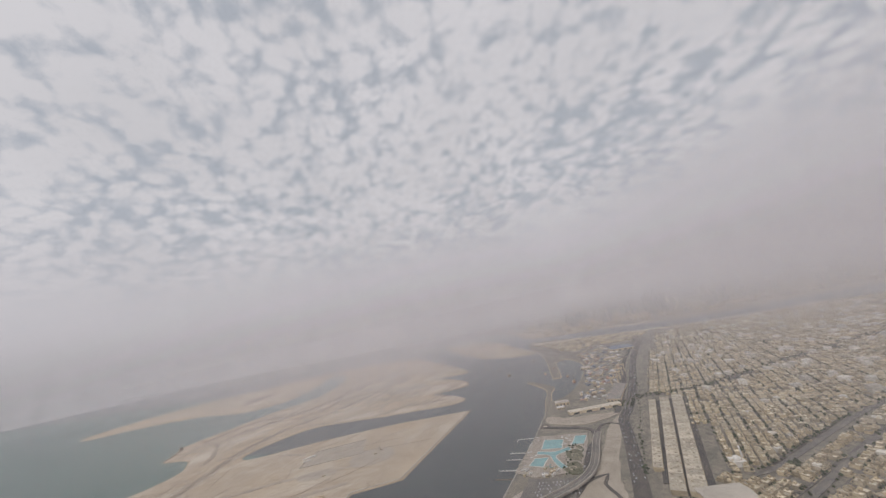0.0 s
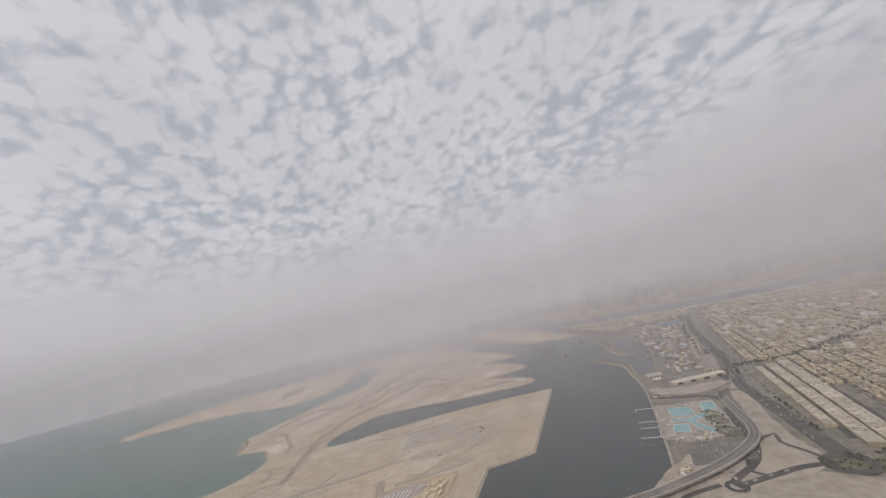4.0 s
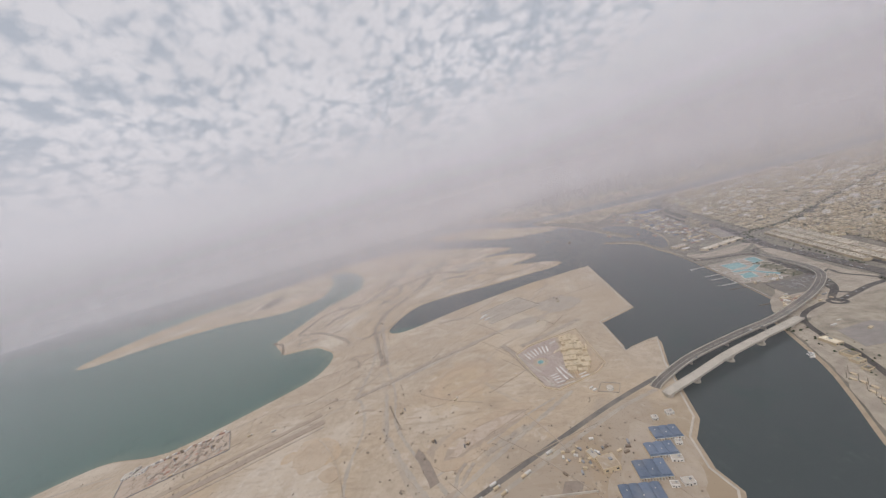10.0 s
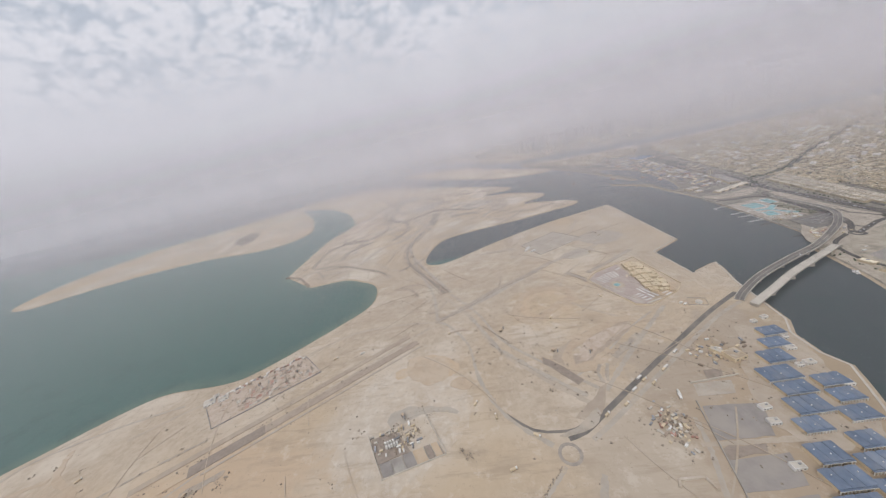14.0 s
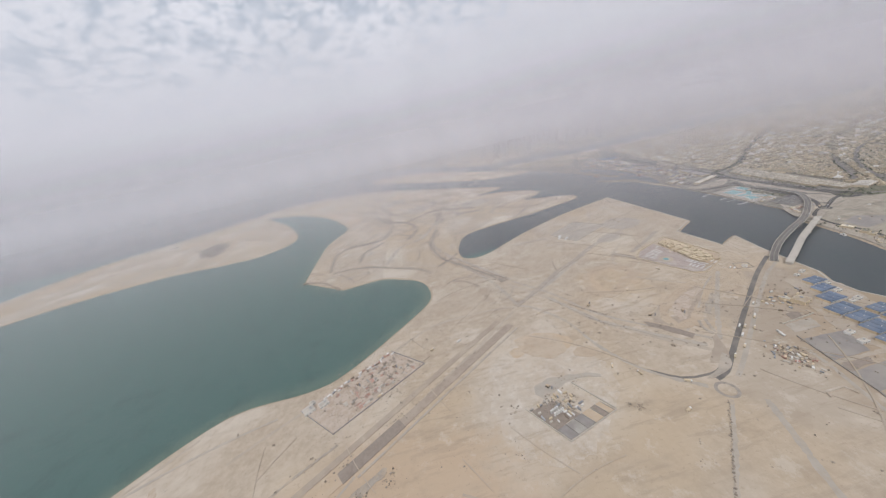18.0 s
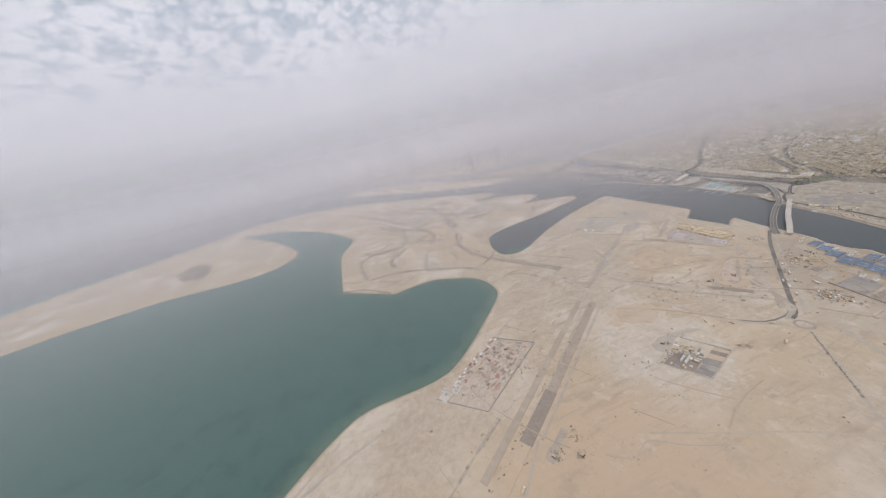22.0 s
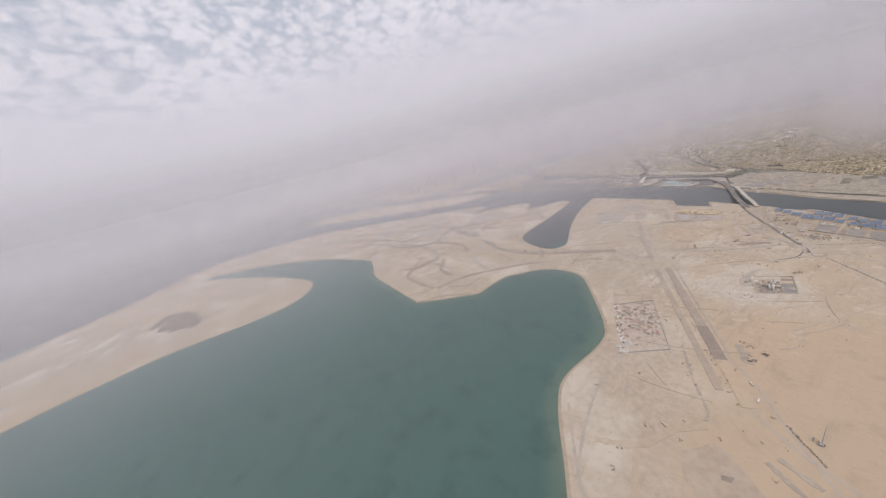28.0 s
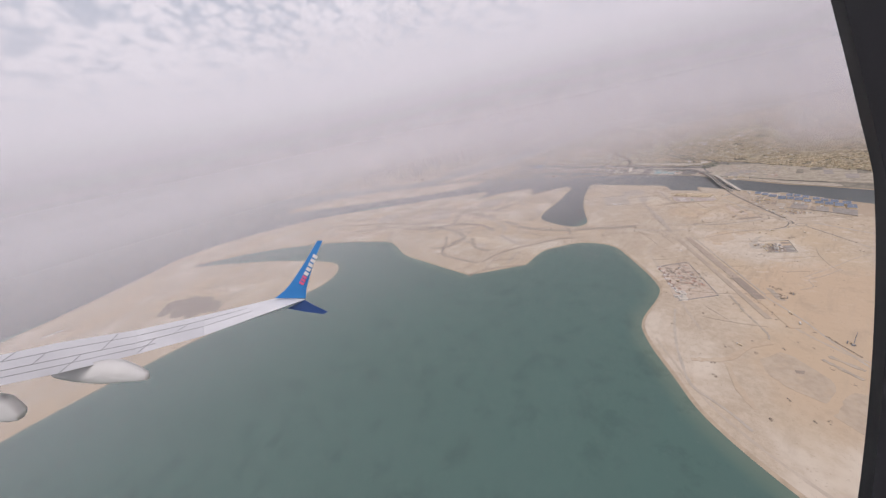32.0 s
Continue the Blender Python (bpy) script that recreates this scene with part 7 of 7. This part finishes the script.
for k in range(70):
    x, y = rnd.uniform(-240, 1500), rnd.uniform(1380, 1950)
    w, d, h = rnd.uniform(14, 26), rnd.uniform(14, 24), rnd.uniform(28, 78)
    b = base("apartment_tower", pose(x, y, TOP, rz=rnd.uniform(0, 40)), "hazy beige apartment tower on the far shore", "tower", "towers of the far shore")
    Shape().box(0, 0, -0.1, w, d, h).part("shaft", tower_wall, b)
    Shape().box(0, 0, h - 0.1, w * 0.5, d * 0.5, 4.0).part("roof_room", tower_wall, b)
    for i in range(int(h / 9)):
        Shape().box(0, -d / 2 - 0.1, 4 + 9 * i, w * 0.8, 0.5, 3.0).part("window_band", DARK_GLASS, b, "dark band of windows")
# added white towers that stand in for a bright reflection in the cabin window
for x, y, h in ((0, 1850, 110), (22, 1870, 100), (52, 1880, 108), (130, 1900, 100), (150, 1910, 96)):
    b = base("apartment_tower", pose(x, y, TOP, rz=20), "slender white tower added in place of a window reflection", "tower", "white towers of the far shore")
    Shape().box(0, 0, -0.1, 12, 12, h).part("shaft", PALE_CONCRETE, b)
    Shape().box(0, 0, h - 0.1, 7, 7, 4).part("roof_room", WHITE_PAINT, b)
    for i in range(int(h / 9)):
        Shape().box(0, -6.1, 4 + 9 * i, 9, 0.5, 2.0).part("window_band", DARK_GLASS, b, "dark band of windows")
for x, y in ((28, 500), (34, 520), (22, 470), (40, 545)):
    b = base("harbour_gantry", pose(x, y, TOP, rz=10), "tall pale harbour gantry crane", "crane", "gantry cranes")
    for i in (-4, 4):
        for j in (-2, 2):
            Shape().box(i, j, 0, 0.6, 0.6, 10).part("leg", CREAM, b)
    Shape().box(0, 0, 10, 12, 1.2, 1.2).part("beam", CREAM, b)


# ---- the aircraft, as it is at the end of the flight line ----
WING_GREY = surface("wing_grey", (0.64, 0.64, 0.65), (0.70, 0.70, 0.71), 0.5, (0.58, 0.58, 0.60), 1.6, rough=0.42, bump=0.02, place="Object")
FAIRING_GREY = surface("fairing_grey", (0.58, 0.57, 0.55), (0.64, 0.63, 0.61), 0.4, (0.50, 0.49, 0.47), 1.0, rough=0.45, bump=0.02, place="Object")
TAIL_BLUE = surface("winglet_blue", (0.012, 0.17, 0.46), (0.016, 0.20, 0.52), 0.4, rough=0.3, bump=0.0, place="Object")
DEEP_BLUE = surface("winglet_dark_blue", (0.010, 0.045, 0.17), (0.014, 0.06, 0.21), 0.4, rough=0.35, bump=0.0, place="Object")
PINK = surface("pink_marking", (0.62, 0.10, 0.22), (0.66, 0.13, 0.25), 0.4, bump=0.0, place="Object")
TRIM = surface("dark_cabin_trim", (0.004, 0.004, 0.006), (0.008, 0.008, 0.011), 0.03, rough=0.9, place="Object")
SEAM = surface("panel_seam", (0.40, 0.40, 0.41), (0.46, 0.46, 0.47), 0.2, bump=0.0, place="Object")


def aircraft():
    at = Matrix(((-0.92385, 0.31619, 0.21568, -1014.976), (0.36491, 0.89767, 0.24706, 21.647), (0.11549, -0.30695, 0.94469, 237.745), (0, 0, 0, 1)))
    lead = [Vector(p) for p in ((3.657, 3.550, -0.305), (3.552, 3.900, -0.379), (3.424, 4.300, -0.418), (3.139, 4.950, -0.533), (2.649, 5.600, -0.600), (1.753, 6.200, -0.635))]
    trail = [Vector(p) for p in ((3.350, 3.200, -0.543), (3.286, 3.550, -0.611), (3.206, 3.950, -0.692), (2.976, 4.600, -0.797), (2.543, 5.250, -0.866), (1.229, 6.050, -0.757))]
    under = Vector((0, 0, -0.11))
    b = base("aircraft_wing", at, "pale grey airliner wing with a blue upturned tip", "wing")
    n = len(lead)
    s = Shape()
    fine = lambda line: [line[i].lerp(line[i + 1], u) for i in range(n - 1) for u in (0, 0.25, 0.5, 0.75)] + line[-1:]
    lead, trail = fine(lead), fine(trail)
    n = len(lead)
    rows = [[p.lerp(q, k) + Vector((0, 0, 0.012 * math.sin(math.pi * k))) for k in (0, 0.12, 0.35, 0.6, 0.8, 1.0)] + [q.lerp(p, k) + under * math.sin(math.pi * k) for k in (0.3, 0.6, 0.9)] for p, q in zip(lead, trail)]
    m = len(rows[0])
    s.add([v for r in rows for v in r], [(i * m + j, i * m + (j + 1) % m, (i + 1) * m + (j + 1) % m, (i + 1) * m + j) for i in range(n - 1) for j in range(m)] + [tuple(range(m))[::-1], tuple(range((n - 1) * m, n * m))])
    s.part("wing_skin", WING_GREY, b, "pale grey painted skin")
    up = lambda i, k: lead[i].lerp(trail[i], k) + Vector((0, -0.004, 0.012 * math.sin(math.pi * k) + 0.006))

    def seam(line, wide):
        z = Shape()
        w, deep = Vector((0, 0, wide)), Vector((0, 0.01, -0.004))
        for a, c in zip(line, line[1:]):
            z.add([a - w, c - w, c + w, a + w, a - w + deep, c - w + deep, c + w + deep, a + w + deep], [(3, 2, 1, 0), (4, 5, 6, 7), (0, 1, 5, 4), (2, 3, 7, 6)])
        z.part("panel_seam", SEAM, b, "dark seam between wing panels")

    for k0, i0, i1, wide in ((0.30, 0, n - 2, 0.0012), (0.60, 0, n - 2, 0.0016), (0.80, 0, n - 7, 0.0018)):
        seam([up(i, k0) for i in range(i0, i1)], wide)
    for i, k0, k1 in ((2, 0.30, 0.80), (5, 0.0, 0.30), (7, 0.30, 0.60), (9, 0.60, 1.0), (11, 0.0, 0.60), (13, 0.60, 1.0), (15, 0.30, 0.60), (17, 0.0, 0.30)):
        a, c = up(i, k0), up(i - 1, k1)
        w = Vector((0.0009, 0, 0))
        Shape().add([a - w, c - w, c + w, a + w, a - w + Vector((0, 0.01, -0.004)), c - w + Vector((0, 0.01, -0.004)), c + w + Vector((0, 0.01, -0.004)), a + w + Vector((0, 0.01, -0.004))], [(3, 2, 1, 0), (4, 5, 6, 7), (0, 1, 5, 4), (2, 3, 7, 6)]).part("panel_seam", SEAM, b, "dark seam between wing panels")
    fore = [Vector(p) for p in ((1.723, 6.060, -0.619), (1.561, 6.060, -0.528), (1.423, 6.060, -0.419), (1.110, 6.060, -0.084), (0.804, 6.060, 0.295))]
    aft = [Vector(p) for p in ((1.218, 6.060, -0.740), (1.175, 6.060, -0.574), (1.086, 6.060, -0.374), (0.903, 6.060, -0.005), (0.715, 6.060, 0.278))]

    def blade(name, loop, thick, mat, label):
        k = len(loop)
        z = Shape()
        z.add([p for p in loop] + [p + Vector((0, thick, 0)) for p in loop], [tuple(range(k)), tuple(range(k, 2 * k))[::-1]] + [(i, (i + 1) % k, k + (i + 1) % k, k + i) for i in range(k)])
        return z.part(name, mat, b, label)

    w = blade("winglet", fore + aft[::-1], 0.05, TAIL_BLUE, "bright blue upturned winglet")
    low = [Vector(p) for p in ((1.561, 6.080, -0.857), (1.247, 6.080, -0.769), (1.094, 6.080, -0.918), (0.890, 6.080, -1.092), (0.968, 6.080, -1.118), (1.271, 6.080, -0.996))]
    blade("lower_winglet", low, 0.04, DEEP_BLUE, "dark blue lower winglet")
    for pts, mat, lab in ((((1.164, 6.030, -0.288), (1.106, 6.030, -0.345), (0.843, 6.030, 0.017), (0.904, 6.030, 0.073)), WHITE_PAINT, "white bar where the lettering stands"), (((1.273, 6.030, -0.438), (1.205, 6.030, -0.497), (1.106, 6.030, -0.345), (1.164, 6.030, -0.288)), PINK, "pink bar where the lettering stands")):
        q = [Vector(p) for p in pts]
        count = 5 if mat is WHITE_PAINT else 3
        for j in range(count):
            u0, u1 = (j + 0.12) / count, (j + 0.82) / count
            blade("marking", [q[0].lerp(q[3], u0), q[1].lerp(q[2], u0), q[1].lerp(q[2], u1), q[0].lerp(q[3], u1)], 0.02, mat, lab)
    for name, pts in (("flap_fairing", ((3.445, 4.150, -0.729), (3.252, 4.200, -0.707), (3.023, 4.250, -0.723), (2.879, 4.250, -0.793), (2.690, 4.250, -0.989), (2.699, 4.250, -1.062), (2.867, 4.220, -1.022), (3.078, 4.200, -0.966), (3.292, 4.150, -0.848))),
                      ("flap_fairing", ((3.605, 3.600, -0.687), (3.456, 3.600, -0.675), (3.356, 3.600, -0.740), (3.305, 3.600, -0.832), (3.271, 3.600, -0.914), (3.282, 3.600, -0.970), (3.432, 3.600, -0.932), (3.597, 3.600, -0.826)))):
        q = smooth([tuple(p) for p in pts], 0.06, True)
        k = len(q)
        mid = sum(q, Vector()) / k
        z = Shape()
        rings = [(0.35, -0.03), (0.75, -0.022), (0.93, -0.01), (1.0, 0.0), (0.96, 0.06), (0.8, 0.12)]
        m = len(rings)
        z.add([mid.lerp(p, u) + Vector((0, e, 0)) for u, e in rings for p in q] + [mid + Vector((0, -0.032, 0)), mid + Vector((0, 0.14, 0))], [(i, (i + 1) % k, m * k) for i in range(k)] + [((m - 1) * k + (i + 1) % k, (m - 1) * k + i, m * k + 1) for i in range(k)] + [(j * k + (i + 1) % k, j * k + i, (j + 1) * k + i, (j + 1) * k + (i + 1) % k) for j in range(m - 1) for i in range(k)])
        z.part(name, FAIRING_GREY, b, "pale boat-shaped flap fairing").data.shade_smooth()
    f = base("cabin_window", at, "dark rounded edge of an aircraft cabin window", "window")
    rim = [Vector(p) for p in ((-0.162, 0.062, 0.057), (-0.167, 0.062, 0.037), (-0.172, 0.062, 0.015), (-0.173, 0.061, -0.002), (-0.172, 0.061, -0.015), (-0.170, 0.061, -0.029), (-0.162, 0.060, -0.052), (-0.155, 0.060, -0.076), (-0.147, 0.060, -0.098), (-0.141, 0.060, -0.112), (-0.137, 0.060, -0.117))]
    rim = smooth([tuple(p) for p in rim], 0.006)
    rim = [rim[0] + (rim[0] - rim[2]) * 4.0] + rim + [rim[-1] + (rim[-1] - rim[-3]) * 4.0]
    z = Shape()
    k = len(rim)
    rings = [[p + Vector((-0.002, 0.0, 0)) for p in rim], rim, [p * 0.90 + Vector((0.001, -0.0025, 0)) for p in rim], [p * 0.94 + Vector((-0.012, -0.012, 0)) for p in rim], [p * 0.98 + Vector((-0.02, -0.012, 0)) for p in rim]]
    z.add([p for r in rings for p in r], [(j * k + i, j * k + i + 1, (j + 1) * k + i + 1, (j + 1) * k + i) for j in range(len(rings) - 1) for i in range(k - 1)])
    z.part("surround", TRIM, f, "near-black plastic surround")


aircraft()
